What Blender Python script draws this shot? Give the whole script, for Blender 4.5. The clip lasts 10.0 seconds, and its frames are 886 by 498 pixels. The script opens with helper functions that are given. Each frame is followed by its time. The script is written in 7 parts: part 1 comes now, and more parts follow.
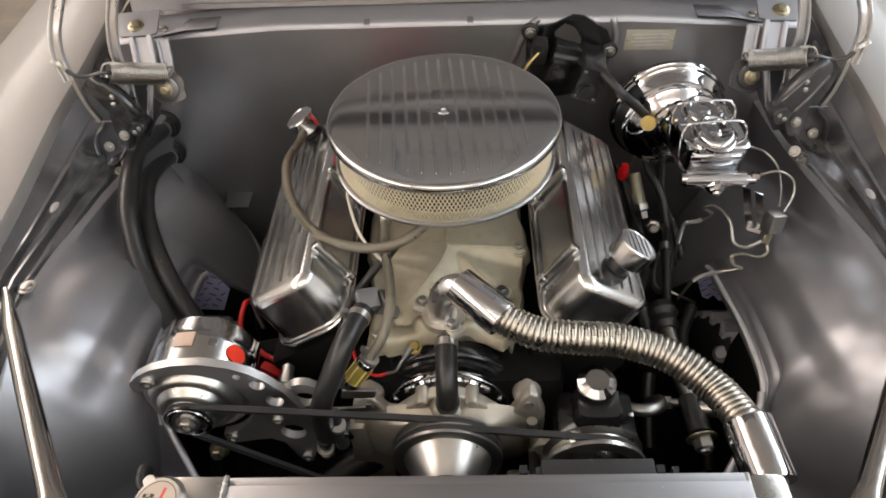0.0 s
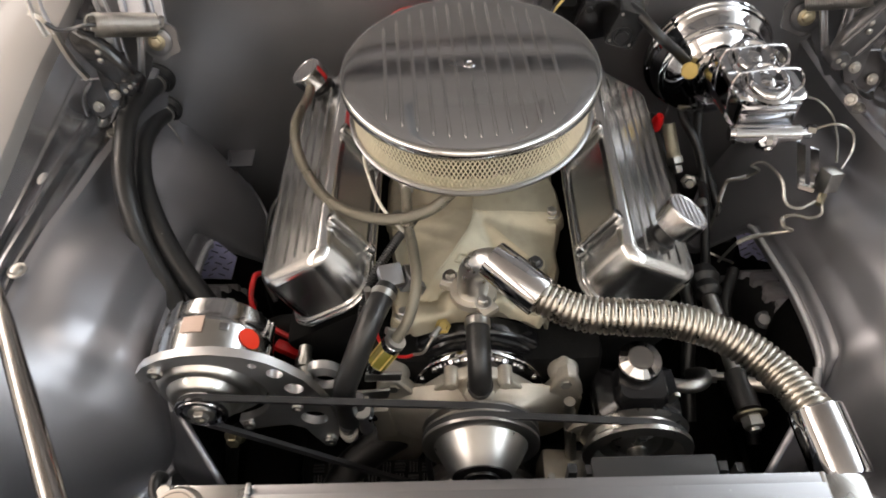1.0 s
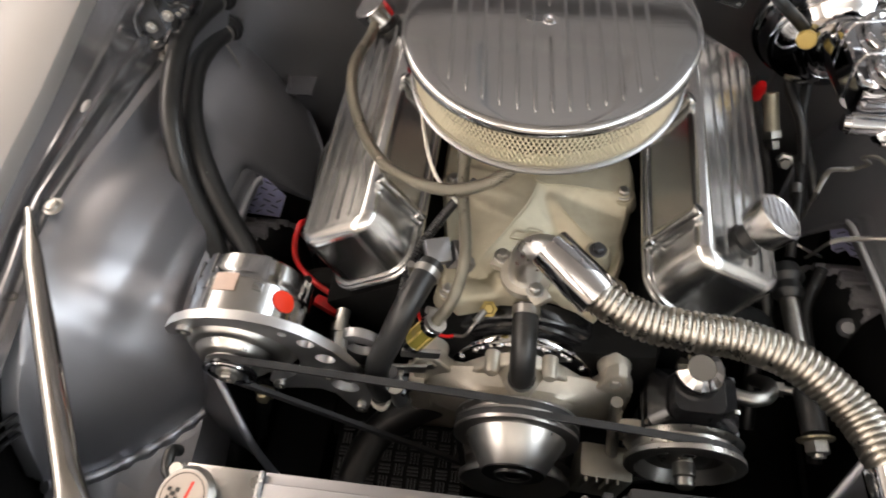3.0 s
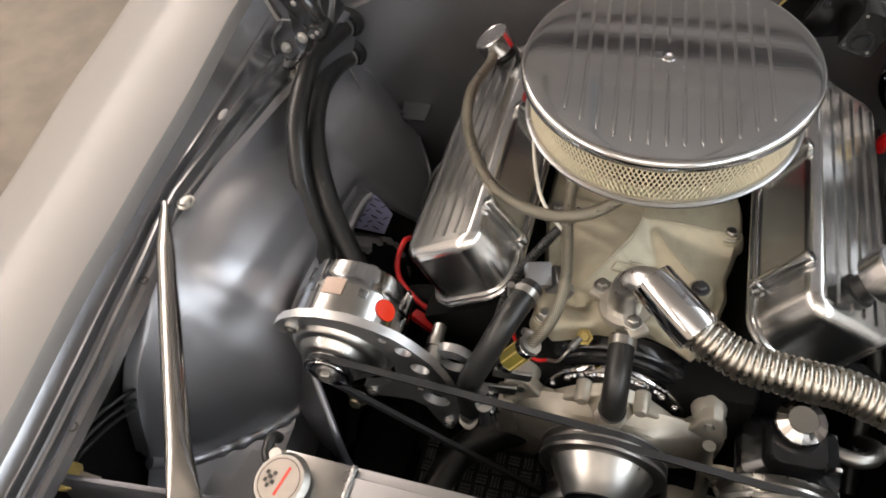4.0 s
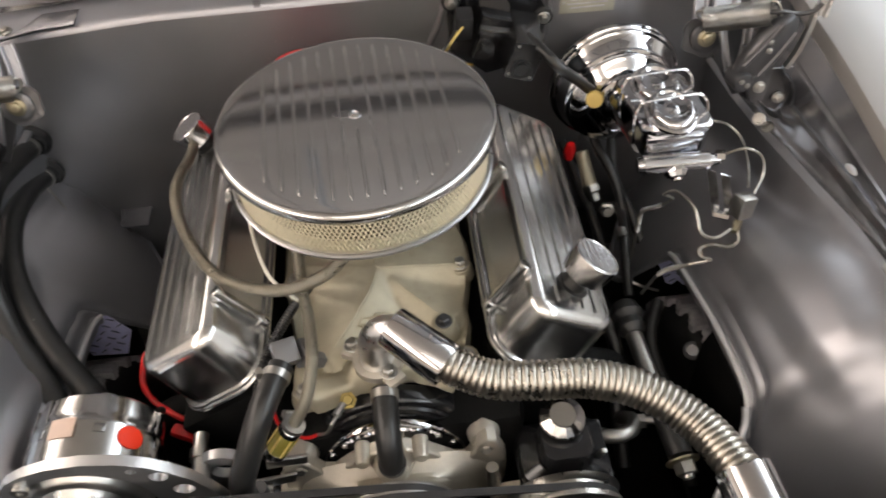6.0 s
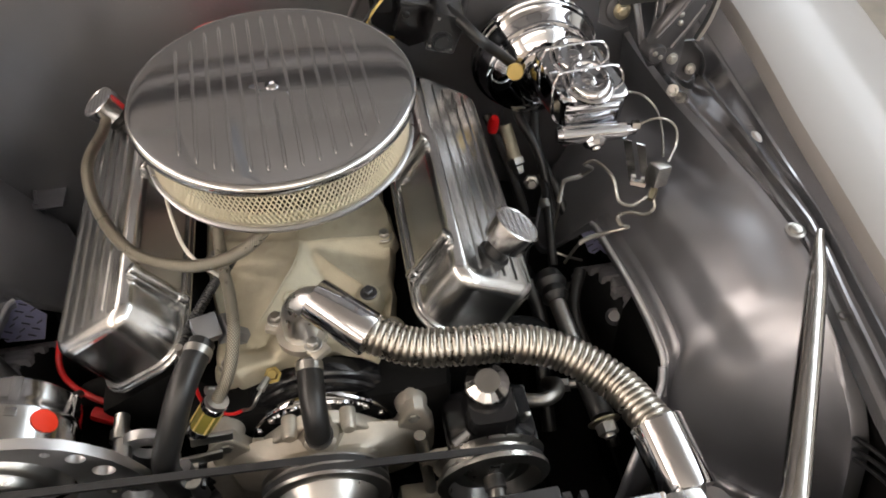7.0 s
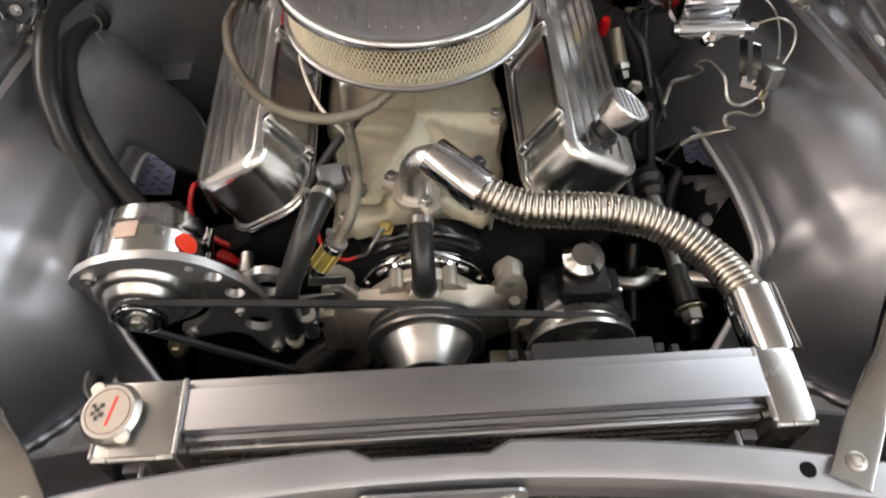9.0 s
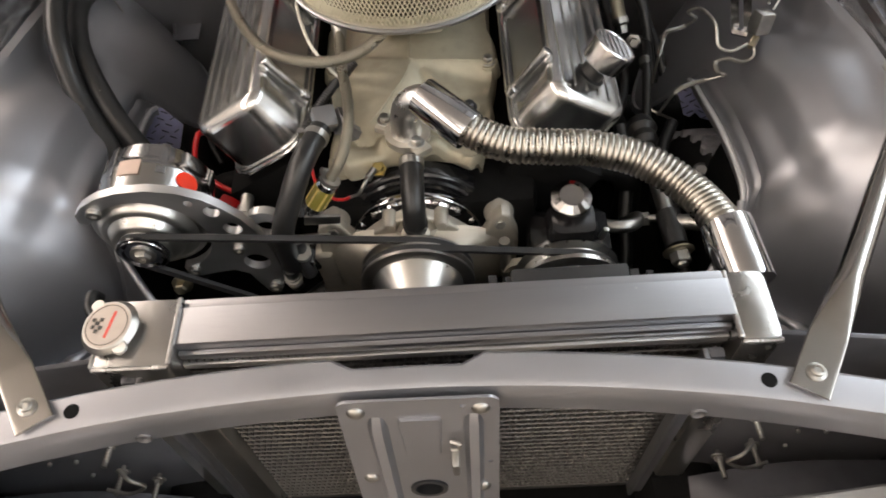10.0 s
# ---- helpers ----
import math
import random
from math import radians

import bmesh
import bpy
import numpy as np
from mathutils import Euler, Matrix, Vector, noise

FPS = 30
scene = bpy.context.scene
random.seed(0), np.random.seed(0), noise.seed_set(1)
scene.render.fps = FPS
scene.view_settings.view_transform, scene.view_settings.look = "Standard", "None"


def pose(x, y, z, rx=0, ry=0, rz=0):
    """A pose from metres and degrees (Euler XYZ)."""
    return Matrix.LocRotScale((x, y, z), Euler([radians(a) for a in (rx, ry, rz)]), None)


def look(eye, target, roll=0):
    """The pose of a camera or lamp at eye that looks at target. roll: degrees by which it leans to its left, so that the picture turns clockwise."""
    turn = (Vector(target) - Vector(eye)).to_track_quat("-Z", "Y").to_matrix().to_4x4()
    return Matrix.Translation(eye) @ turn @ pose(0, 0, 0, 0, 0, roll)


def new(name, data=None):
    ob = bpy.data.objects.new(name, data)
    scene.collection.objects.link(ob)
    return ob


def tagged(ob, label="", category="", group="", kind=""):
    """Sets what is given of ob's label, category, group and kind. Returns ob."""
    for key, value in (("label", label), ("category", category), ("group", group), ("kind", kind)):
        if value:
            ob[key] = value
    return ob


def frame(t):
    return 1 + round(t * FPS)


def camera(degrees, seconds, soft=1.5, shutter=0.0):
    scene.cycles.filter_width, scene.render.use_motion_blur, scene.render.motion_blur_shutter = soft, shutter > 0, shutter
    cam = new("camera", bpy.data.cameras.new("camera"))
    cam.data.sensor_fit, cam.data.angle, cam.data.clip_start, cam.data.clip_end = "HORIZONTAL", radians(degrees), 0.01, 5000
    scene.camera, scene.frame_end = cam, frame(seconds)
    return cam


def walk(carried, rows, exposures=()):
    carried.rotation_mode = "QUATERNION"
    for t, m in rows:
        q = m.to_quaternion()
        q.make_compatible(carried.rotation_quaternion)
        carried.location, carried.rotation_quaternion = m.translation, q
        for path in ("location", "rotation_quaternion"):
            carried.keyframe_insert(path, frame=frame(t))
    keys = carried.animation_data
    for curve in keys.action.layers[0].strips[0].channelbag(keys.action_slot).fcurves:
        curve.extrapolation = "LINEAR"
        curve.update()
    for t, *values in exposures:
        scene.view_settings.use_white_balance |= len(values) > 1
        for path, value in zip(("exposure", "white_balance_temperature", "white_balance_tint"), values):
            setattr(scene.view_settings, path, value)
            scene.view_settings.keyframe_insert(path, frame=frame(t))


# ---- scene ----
cam = camera(63.1, 10.0, soft=1.75, shutter=0.4)
PATH = [
    (0, (0.035, 0.072, 1.568), (-0.036, 1.497, 0.165), -2.8),
    (0.5, (0.033, 0.071, 1.565), (-0.054, 1.473, 0.141), -3.2),
    (1, (-0.008, 0.17, 1.534), (-0.079, 1.467, 0.014), -4.0),
    (1.5, (-0.008, 0.26, 1.525), (-0.027, 1.428, -0.099), -2.2),
    (2, (0.015, 0.3, 1.513), (-0.02, 1.393, -0.161), -1.5),
    (2.5, (0.016, 0.3, 1.51), (-0.074, 1.367, -0.179), -2.8),
    (3, (0.002, 0.286, 1.521), (-0.243, 1.372, -0.14), -5.8),
    (4.5, (-0.008, 0.246, 1.531), (-0.543, 1.386, -0.023), -10.2),
    (5, (0.005, 0.26, 1.534), (-0.436, 1.462, -0.002), -10.5),
    (5.5, (0.034, 0.268, 1.529), (-0.151, 1.558, 0.011), -7.6),
    (6, (0.063, 0.263, 1.518), (0.127, 1.576, 0.011), -4.1),
    (7.5, (0.083, 0.238, 1.51), (0.314, 1.462, -0.055), 0.6),
    (8, (0.086, 0.226, 1.511), (0.266, 1.437, -0.071), 0.6),
    (8.5, (0.076, 0.187, 1.511), (0.165, 1.384, -0.089), -0.4),
    (9, (0.014, 0.137, 1.492), (0.045, 1.298, -0.136), -1.6),
    (9.5, (0.013, 0.082, 1.488), (0.001, 1.225, -0.152), -2.9),
    (10, (0.057, 0.065, 1.48), (0.018, 1.198, -0.168), -4.4),
]
walk(cam, [(t, look(eye, target, roll)) for t, eye, target, roll in PATH], [(0, -0.05), (1, 0.05), (2, 0.14), (3, 0.18), (4.5, 0.04), (5.5, 0.05), (7.5, 0.05), (8.5, 0.12), (9.2, 0.10), (10, 0.04)])

# ---- room light ----
world = bpy.data.worlds.new("room_air")
scene.world = world
world.use_nodes = True
world.node_tree.nodes["Background"].inputs[0].default_value = (0.9, 0.95, 1.0, 1)
world.node_tree.nodes["Background"].inputs[1].default_value = 0.01
LAMP_GLOW = 6.1


# ---- materials ----
def mat(name, base, rough=0.5, metal=0.0, vary=0.12, scale=40.0, bump=0.0, bscale=300.0, coat=0.0,
        stretch=(1, 1, 1), spots=0.0, rvary=0.15, emit=0.0):
    """A surface with colour drift at two scales, uneven gloss and fine relief."""
    m = bpy.data.materials.new(name)
    m.use_nodes = True
    nt = m.node_tree
    n, l = nt.nodes, nt.links
    b = n["Principled BSDF"]
    co = n.new("ShaderNodeTexCoord")
    mp = n.new("ShaderNodeMapping")
    mp.inputs["Scale"].default_value = stretch
    l.new(co.outputs["Object"], mp.inputs[0])
    n1 = n.new("ShaderNodeTexNoise")
    n1.inputs["Scale"].default_value = scale
    n1.inputs["Detail"].default_value = 5
    n2 = n.new("ShaderNodeTexNoise")
    n2.inputs["Scale"].default_value = scale * 0.13
    n2.inputs["Detail"].default_value = 3
    l.new(mp.outputs[0], n1.inputs[0])
    l.new(mp.outputs[0], n2.inputs[0])
    add = n.new("ShaderNodeMath")
    add.operation = "ADD"
    l.new(n1.outputs[0], add.inputs[0])
    l.new(n2.outputs[0], add.inputs[1])
    rng = n.new("ShaderNodeMapRange")
    rng.inputs[1].default_value, rng.inputs[2].default_value = 0.6, 1.4
    rng.inputs[3].default_value, rng.inputs[4].default_value = 1 - vary, 1 + vary
    l.new(add.outputs[0], rng.inputs[0])
    mul = n.new("ShaderNodeVectorMath")
    mul.operation = "SCALE"
    mul.inputs[0].default_value = base
    l.new(rng.outputs[0], mul.inputs["Scale"])
    l.new(mul.outputs[0], b.inputs["Base Color"])
    rr = n.new("ShaderNodeMapRange")
    rr.inputs[1].default_value, rr.inputs[2].default_value = 0.6, 1.4
    rr.inputs[3].default_value, rr.inputs[4].default_value = rough * (1 - rvary), rough * (1 + rvary)
    l.new(add.outputs[0], rr.inputs[0])
    l.new(rr.outputs[0], b.inputs["Roughness"])
    b.inputs["Metallic"].default_value = metal
    b.inputs["Coat Weight"].default_value = coat
    b.inputs["Coat Roughness"].default_value = 0.08
    if spots:
        vo = n.new("ShaderNodeTexNoise")
        vo.inputs["Scale"].default_value = scale * 0.5
        vo.inputs["Detail"].default_value = 8
        l.new(mp.outputs[0], vo.inputs[0])
        sr = n.new("ShaderNodeMapRange")
        sr.inputs[1].default_value, sr.inputs[2].default_value = 0.56, 0.7
        sr.inputs[3].default_value, sr.inputs[4].default_value = 0, spots
        l.new(vo.outputs[0], sr.inputs[0])
        mx = n.new("ShaderNodeMix")
        mx.data_type = "RGBA"
        l.new(sr.outputs[0], mx.inputs[0])
        l.new(mul.outputs[0], mx.inputs[6])
        mx.inputs[7].default_value = (base[0] * 0.25, base[1] * 0.2, base[2] * 0.15, 1)
        l.new(mx.outputs[2], b.inputs["Base Color"])
    if bump:
        nb = n.new("ShaderNodeTexNoise")
        nb.inputs["Scale"].default_value = bscale
        nb.inputs["Detail"].default_value = 4
        l.new(mp.outputs[0], nb.inputs[0])
        bp = n.new("ShaderNodeBump")
        bp.inputs["Strength"].default_value = bump
        bp.inputs["Distance"].default_value = 0.002
        l.new(nb.outputs[0], bp.inputs["Height"])
        l.new(bp.outputs[0], b.inputs["Normal"])
    if emit:
        b.inputs["Emission Color"].default_value = (*base, 1)
        b.inputs["Emission Strength"].default_value = emit
    return m


M_BAY = mat("satin_silver_paint", (0.39, 0.393, 0.418), 0.40, 0.80, 0.08, 14, 0.025, 900, coat=0.12, rvary=0.2)
# Edge paint made near white: the light on the lip is in its colour.
M_LIP = mat("lit_edge_paint", (0.76, 0.76, 0.78), 0.45, 0.35, 0.10, 60, 0.03, 300)
M_BAYDARK = mat("satin_dark_silver_paint", (0.25, 0.25, 0.262), 0.34, 0.85, 0.08, 14, 0.03, 900)
M_HINGE = mat("dark_grey_hinge_paint", (0.085, 0.085, 0.09), 0.34, 0.6, 0.2, 40, 0.05, 400)
# Bay paint made darker for the shade at the back of the bay.
M_FIREWALL = mat("shaded_bay_paint", (0.31, 0.307, 0.315), 0.40, 0.85, 0.08, 12, 0.03, 700, rvary=0.25)
M_GUTTER = mat("gloss_grey_channel_paint", (0.27, 0.27, 0.285), 0.24, 0.85, 0.10, 16, 0.02, 600, coat=0.4)
M_FENDER = mat("pearl_silver_clearcoat", (0.28, 0.265, 0.256), 0.45, 0.2, 0.03, 20, coat=0.30)
M_POL = mat("polished_aluminium", (0.62, 0.62, 0.63), 0.20, 1.0, 0.05, 60, 0.02, 500, rvary=0.35)
M_COVER = mat("mirror_polished_aluminium", (0.63, 0.63, 0.625), 0.22, 1.0, 0.04, 40, 0.02, 120, rvary=0.15)
M_TURNED = mat("lathe_turned_aluminium", (0.52, 0.505, 0.485), 0.34, 1.0, 0.08, 60, 0.03, 500, rvary=0.3)
M_BRUSH = mat("brushed_aluminium", (0.68, 0.68, 0.69), 0.40, 1.0, 0.08, 60, 0.05, 300, stretch=(0.1, 1, 1), rvary=0.3)
M_LID = mat("spun_aluminium_lid", (0.57, 0.575, 0.58), 0.09, 1.0, 0.05, 50, 0.03, 300, stretch=(0.15, 1, 1), rvary=0.2)
M_RAD = mat("bare_aluminium_sheet", (0.34, 0.34, 0.355), 0.34, 1.0, 0.10, 30, 0.05, 240, stretch=(0.12, 1, 1), rvary=0.25)
M_TANK = mat("plain_tank_aluminium", (0.50, 0.49, 0.475), 0.30, 1.0, 0.16, 26, 0.06, 120, rvary=0.3)
M_WELD = mat("welded_aluminium", (0.50, 0.49, 0.48), 0.34, 1.0, 0.22, 70, 0.35, 180)
M_CHROME = mat("chrome", (0.56, 0.56, 0.575), 0.05, 1.0, 0.03, 60, rvary=0.5)
M_SATIN = mat("satin_turned_aluminium", (0.70, 0.70, 0.71), 0.30, 1.0, 0.06, 60, 0.03, 400)
M_STEEL = mat("zinc_steel", (0.42, 0.41, 0.385), 0.36, 1.0, 0.15, 160, 0.1, 500)
M_FLEX = mat("polished_stainless_flex", (0.44, 0.415, 0.37), 0.29, 1.0, 0.10, 90)
M_STRUT = mat("dull_chrome", (0.43, 0.415, 0.40), 0.11, 1.0, 0.05, 60, rvary=0.5)
M_ALT = mat("polished_alternator_case", (0.42, 0.42, 0.425), 0.15, 1.0, 0.06, 60, 0.02, 400, rvary=0.35)
M_LINE = mat("dull_coated_steel_line", (0.40, 0.385, 0.35), 0.32, 0.9, 0.12, 90)
M_CAST = mat("cast_aluminium", (0.43, 0.395, 0.30), 0.56, 0.62, 0.18, 45, 0.22, 420, spots=0.30)
M_CASTW = mat("cast_water_pump_aluminium", (0.62, 0.58, 0.505), 0.46, 0.75, 0.14, 60, 0.25, 420, spots=0.18)
M_BLACK = mat("black_gloss_paint", (0.011, 0.011, 0.012), 0.20, 0.0, 0.3, 60, 0.03, 300, coat=0.2)
# Also colours the black sheets that stand in for deep shade.
M_IRON = mat("black_paint_and_shade", (0.007, 0.0068, 0.0066), 0.8, 0.0, 0.5, 50, 0.25, 200)
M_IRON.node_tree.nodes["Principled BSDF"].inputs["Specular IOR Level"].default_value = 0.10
M_PLASTIC = mat("black_plastic", (0.015, 0.015, 0.016), 0.36, 0.0, 0.2, 80, 0.06, 700)
M_RUBBER = mat("black_rubber", (0.015, 0.015, 0.015), 0.37, 0.0, 0.25, 70, 0.08, 500)
M_BELT = mat("belt_rubber", (0.020, 0.020, 0.021), 0.55, 0.0, 0.2, 90, 0.1, 600)
# Paper kept near black: the shade between the mesh wires is in its colour.
M_PAPER = mat("shaded_filter_paper", (0.050, 0.040, 0.022), 0.8, 0.0, 0.10, 90)
M_WIRE = mat("galvanised_mesh", (0.70, 0.66, 0.54), 0.35, 0.8, 0.06, 120)
M_RED = mat("red_plastic", (0.55, 0.010, 0.012), 0.3, 0.0, 0.15, 60)
M_ORANGE = mat("red_orange_decal", (0.88, 0.035, 0.004), 0.45, 0.0, 0.05, 60)
M_CREAM = mat("cream_sticker", (0.46, 0.38, 0.31), 0.45, 0.0, 0.05, 60)
M_BLUE = mat("navy_blue_plastic", (0.012, 0.02, 0.06), 0.35, 0.0, 0.15, 60)
# Cream with some of the reflected pink mixed in.
M_PINK = mat("pink_cream_sticker", (0.50, 0.36, 0.29), 0.40, 0.0, 0.10, 60)
M_BRASS = mat("brass", (0.37, 0.29, 0.11), 0.36, 1.0, 0.12, 90)
M_YELLOW = mat("yellow_plastic", (0.62, 0.45, 0.13), 0.4, 0.0, 0.08, 60)
M_AMBER = mat("amber_fuel_glass", (0.20, 0.17, 0.035), 0.12, 0.0, 0.1, 60, coat=0.5)
# Base colour raised: the sheet sits where little light reaches.
M_VIOLET = mat("brightened_violet_sheet", (0.48, 0.48, 0.72), 0.45, 0.1, 0.18, 70, 0.5, 90)
M_DASH = mat("dark_sheet_dash", (0.05, 0.05, 0.08), 0.5, 0.1, 0.15, 70)
M_WHITEWIRE = mat("white_cable", (0.66, 0.62, 0.54), 0.45, 0.0, 0.05, 60)
M_TAG = mat("cream_data_plate", (0.37, 0.36, 0.29), 0.45, 0.2, 0.10, 60)
M_INK = mat("dark_print", (0.05, 0.045, 0.04), 0.6, 0.0, 0.1, 60)
M_REDINK = mat("red_print", (0.60, 0.05, 0.03), 0.5, 0.0, 0.1, 60)
M_FLOOR = mat("tan_concrete", (0.165, 0.140, 0.112), 0.5, 0.0, 0.45, 7.0, 0.2, 60, spots=0.5)
M_WALL = mat("warm_white_wall", (0.80, 0.765, 0.715), 0.8, 0.0, 0.04, 3.0)
M_WALLDARK = mat("tan_painted_wall", (0.78, 0.71, 0.63), 0.7, 0.0, 0.08, 3.0)
M_CEIL = mat("white_ceiling", (0.66, 0.64, 0.615), 0.85, 0.0, 0.05, 3.0)
M_TUBE = mat("lit_lamp_diffuser", (1.025, 0.917, 0.836), 0.5, 0.0, 0.0, 3.0, emit=LAMP_GLOW)
M_TUBECOOL = mat("lit_cool_lamp_diffuser", (0.885, 0.95, 1.01), 0.5, 0.0, 0.0, 3.0, emit=LAMP_GLOW)
M_TUBEFILL = mat("fill_lamp_diffuser", (1.0, 0.922, 0.842), 0.5, 0.0, 0.0, 3.0, emit=LAMP_GLOW * 0.45)
M_LAMPBODY = mat("white_lamp_body", (0.7, 0.7, 0.7), 0.5, 0.0, 0.03, 10)
M_NAVY = mat("dark_satin_panel_paint", (0.15, 0.15, 0.165), 0.34, 0.5, 0.2, 30, 0.05, 300)
M_HOOD = mat("dark_satin_hood_underside", (0.23, 0.23, 0.24), 0.36, 0.5, 0.1, 14, 0.03, 500)
M_MACH = mat("bright_machined_aluminium", (0.60, 0.59, 0.565), 0.32, 1.0, 0.07, 60, 0.03, 500, rvary=0.3)
M_ZINC = mat("yellow_zinc_plate", (0.40, 0.36, 0.26), 0.36, 1.0, 0.15, 120)
# Dusty rubber, base raised for light that doesn't reach the wheel opening.
M_TREAD = mat("dusty_brightened_tread", (0.42, 0.405, 0.42), 0.75, 0.0, 0.25, 60, 0.2, 200)
M_TYRE = mat("tyre_rubber", (0.03, 0.03, 0.03), 0.7, 0.0, 0.2, 40)


def dusty(m, amount=0.35):
    """Sparse pale dust specks and faint wipe marks over a paint."""
    nt = m.node_tree
    n, l = nt.nodes, nt.links
    b = n["Principled BSDF"]
    src = b.inputs["Base Color"].links[0].from_socket
    co = n.new("ShaderNodeTexCoord")
    v = n.new("ShaderNodeTexVoronoi")
    v.inputs["Scale"].default_value = 55
    l.new(co.outputs["Object"], v.inputs["Vector"])
    near = n.new("ShaderNodeMapRange")
    near.inputs[1].default_value, near.inputs[2].default_value = 0.03, 0.09
    near.inputs[3].default_value, near.inputs[4].default_value = 1.0, 0.0
    l.new(v.outputs["Distance"], near.inputs[0])
    patch = n.new("ShaderNodeTexNoise")
    patch.inputs["Scale"].default_value = 9
    l.new(co.outputs["Object"], patch.inputs[0])
    where = n.new("ShaderNodeMapRange")
    where.inputs[1].default_value, where.inputs[2].default_value = 0.5, 0.66
    where.inputs[3].default_value, where.inputs[4].default_value = 0.0, amount
    l.new(patch.outputs[0], where.inputs[0])
    f = n.new("ShaderNodeMath")
    f.operation = "MULTIPLY"
    l.new(near.outputs[0], f.inputs[0])
    l.new(where.outputs[0], f.inputs[1])
    mx = n.new("ShaderNodeMix")
    mx.data_type = "RGBA"
    l.new(f.outputs[0], mx.inputs[0])
    l.new(src, mx.inputs[6])
    mx.inputs[7].default_value = (0.62, 0.60, 0.57, 1)
    l.new(mx.outputs[2], b.inputs["Base Color"])


for m in (M_BAY, M_FIREWALL, M_GUTTER, M_RAD, M_RUBBER):
    dusty(m)


def braid_material():
    m = mat("braided_steel", (0.50, 0.53, 0.43), 0.30, 0.9, 0.1, 200)
    nt = m.node_tree
    n, l = nt.nodes, nt.links
    uv = n.new("ShaderNodeUVMap")
    mp = n.new("ShaderNodeMapping")
    mp.inputs["Rotation"].default_value = (0, 0, radians(45))
    l.new(uv.outputs[0], mp.inputs[0])
    ck = n.new("ShaderNodeTexWave")
    ck.inputs["Scale"].default_value = 1.25
    ck.wave_type, ck.bands_direction = "BANDS", "X"
    ck2 = n.new("ShaderNodeTexWave")
    ck2.inputs["Scale"].default_value = 1.25
    ck2.wave_type, ck2.bands_direction = "BANDS", "Y"
    l.new(mp.outputs[0], ck.inputs[0])
    l.new(mp.outputs[0], ck2.inputs[0])
    mx = n.new("ShaderNodeMath")
    mx.operation = "MULTIPLY"
    l.new(ck.outputs[1], mx.inputs[0])
    l.new(ck2.outputs[1], mx.inputs[1])
    cm = n.new("ShaderNodeMix")
    cm.data_type = "RGBA"
    cm.inputs[6].default_value, cm.inputs[7].default_value = (0.13, 0.118, 0.092, 1), (0.56, 0.52, 0.43, 1)
    l.new(mx.outputs[0], cm.inputs[0])
    l.new(cm.outputs[2], n["Principled BSDF"].inputs["Base Color"])
    bp = n.new("ShaderNodeBump")
    bp.inputs["Strength"].default_value = 0.7
    bp.inputs["Distance"].default_value = 0.0012
    l.new(mx.outputs[0], bp.inputs["Height"])
    l.new(bp.outputs[0], n["Principled BSDF"].inputs["Normal"])
    return m


M_BRAID = braid_material()


# ---- building helpers ----
def link_mesh(name, bm, material, smooth=True):
    me = bpy.data.meshes.new(name)
    bmesh.ops.recalc_face_normals(bm, faces=bm.faces)
    bm.to_mesh(me)
    bm.free()
    me.materials.append(material)
    if smooth:
        me.polygons.foreach_set("use_smooth", [True] * len(me.polygons))
        me.set_sharp_from_angle(angle=radians(38))
    return new(name, me)


def thing(name, base, label, category, group="", kind=""):
    """An Empty at the base of a thing whose parts are built in the world's metres."""
    ob = new(name)
    ob.empty_display_size = 0.02
    ob.location = base
    return tagged(ob, label, category, group, kind)


def part(name, bm, material, parent, label="", smooth=True):
    ob = link_mesh(name, bm, material, smooth)
    top = parent
    while top.parent:
        top = top.parent
    ob.parent = parent
    if parent is top:
        ob.matrix_parent_inverse = Matrix.Translation(-top.location)
    if label:
        ob["label"] = label
    return ob


def single(name, bm, material, label, category, group="", kind="", smooth=True):
    return tagged(link_mesh(name, bm, material, smooth), label, category, group, kind)


def axes_for(direction):
    d = Vector(direction).normalized()
    a = Vector((0, 0, 1)) if abs(d.z) < 0.9 else Vector((1, 0, 0))
    u = d.cross(a).normalized()
    return d, u, d.cross(u).normalized()


def loft(bm, rings, closed=True, caps=True):
    """Joins rings of equal count with quads."""
    vs = [[bm.verts.new(p) for p in r] for r in rings]
    for a, b in zip(vs[:-1], vs[1:]):
        k = len(a)
        for i in range(k if closed else k - 1):
            j = (i + 1) % k
            bm.faces.new((a[i], a[j], b[j], b[i]))
    if caps and closed:
        bm.faces.new(vs[0][::-1])
        bm.faces.new(vs[-1])
    return bm


def lathe(bm, base, direction, profile, seg=32, squash=(1, 1)):
    """Turns (distance along, radius) pairs round the axis."""
    d, u, v = axes_for(direction)
    o = Vector(base)
    rings = []
    for h, r in profile:
        rings.append([o + d * h + u * (r * squash[0] * math.cos(2 * math.pi * i / seg)) + v * (r * squash[1] * math.sin(2 * math.pi * i / seg)) for i in range(seg)])
    return loft(bm, rings)


def rod(bm, a, b, r, r2=None, seg=16):
    a, b = Vector(a), Vector(b)
    return lathe(bm, a, b - a, [(0, r), ((b - a).length, r if r2 is None else r2)], seg)


def box(bm, centre, size, rot=(0, 0, 0), bevel=0.0):
    m = Matrix.Translation(centre) @ Euler([radians(a) for a in rot]).to_matrix().to_4x4() @ Matrix.Diagonal((*size, 1))
    r = bmesh.ops.create_cube(bm, size=1.0, matrix=m)
    if bevel:
        es = list({e for v in r["verts"] for e in v.link_edges})
        bmesh.ops.bevel(bm, geom=es, offset=bevel, segments=2, affect="EDGES", profile=0.6)
    return bm


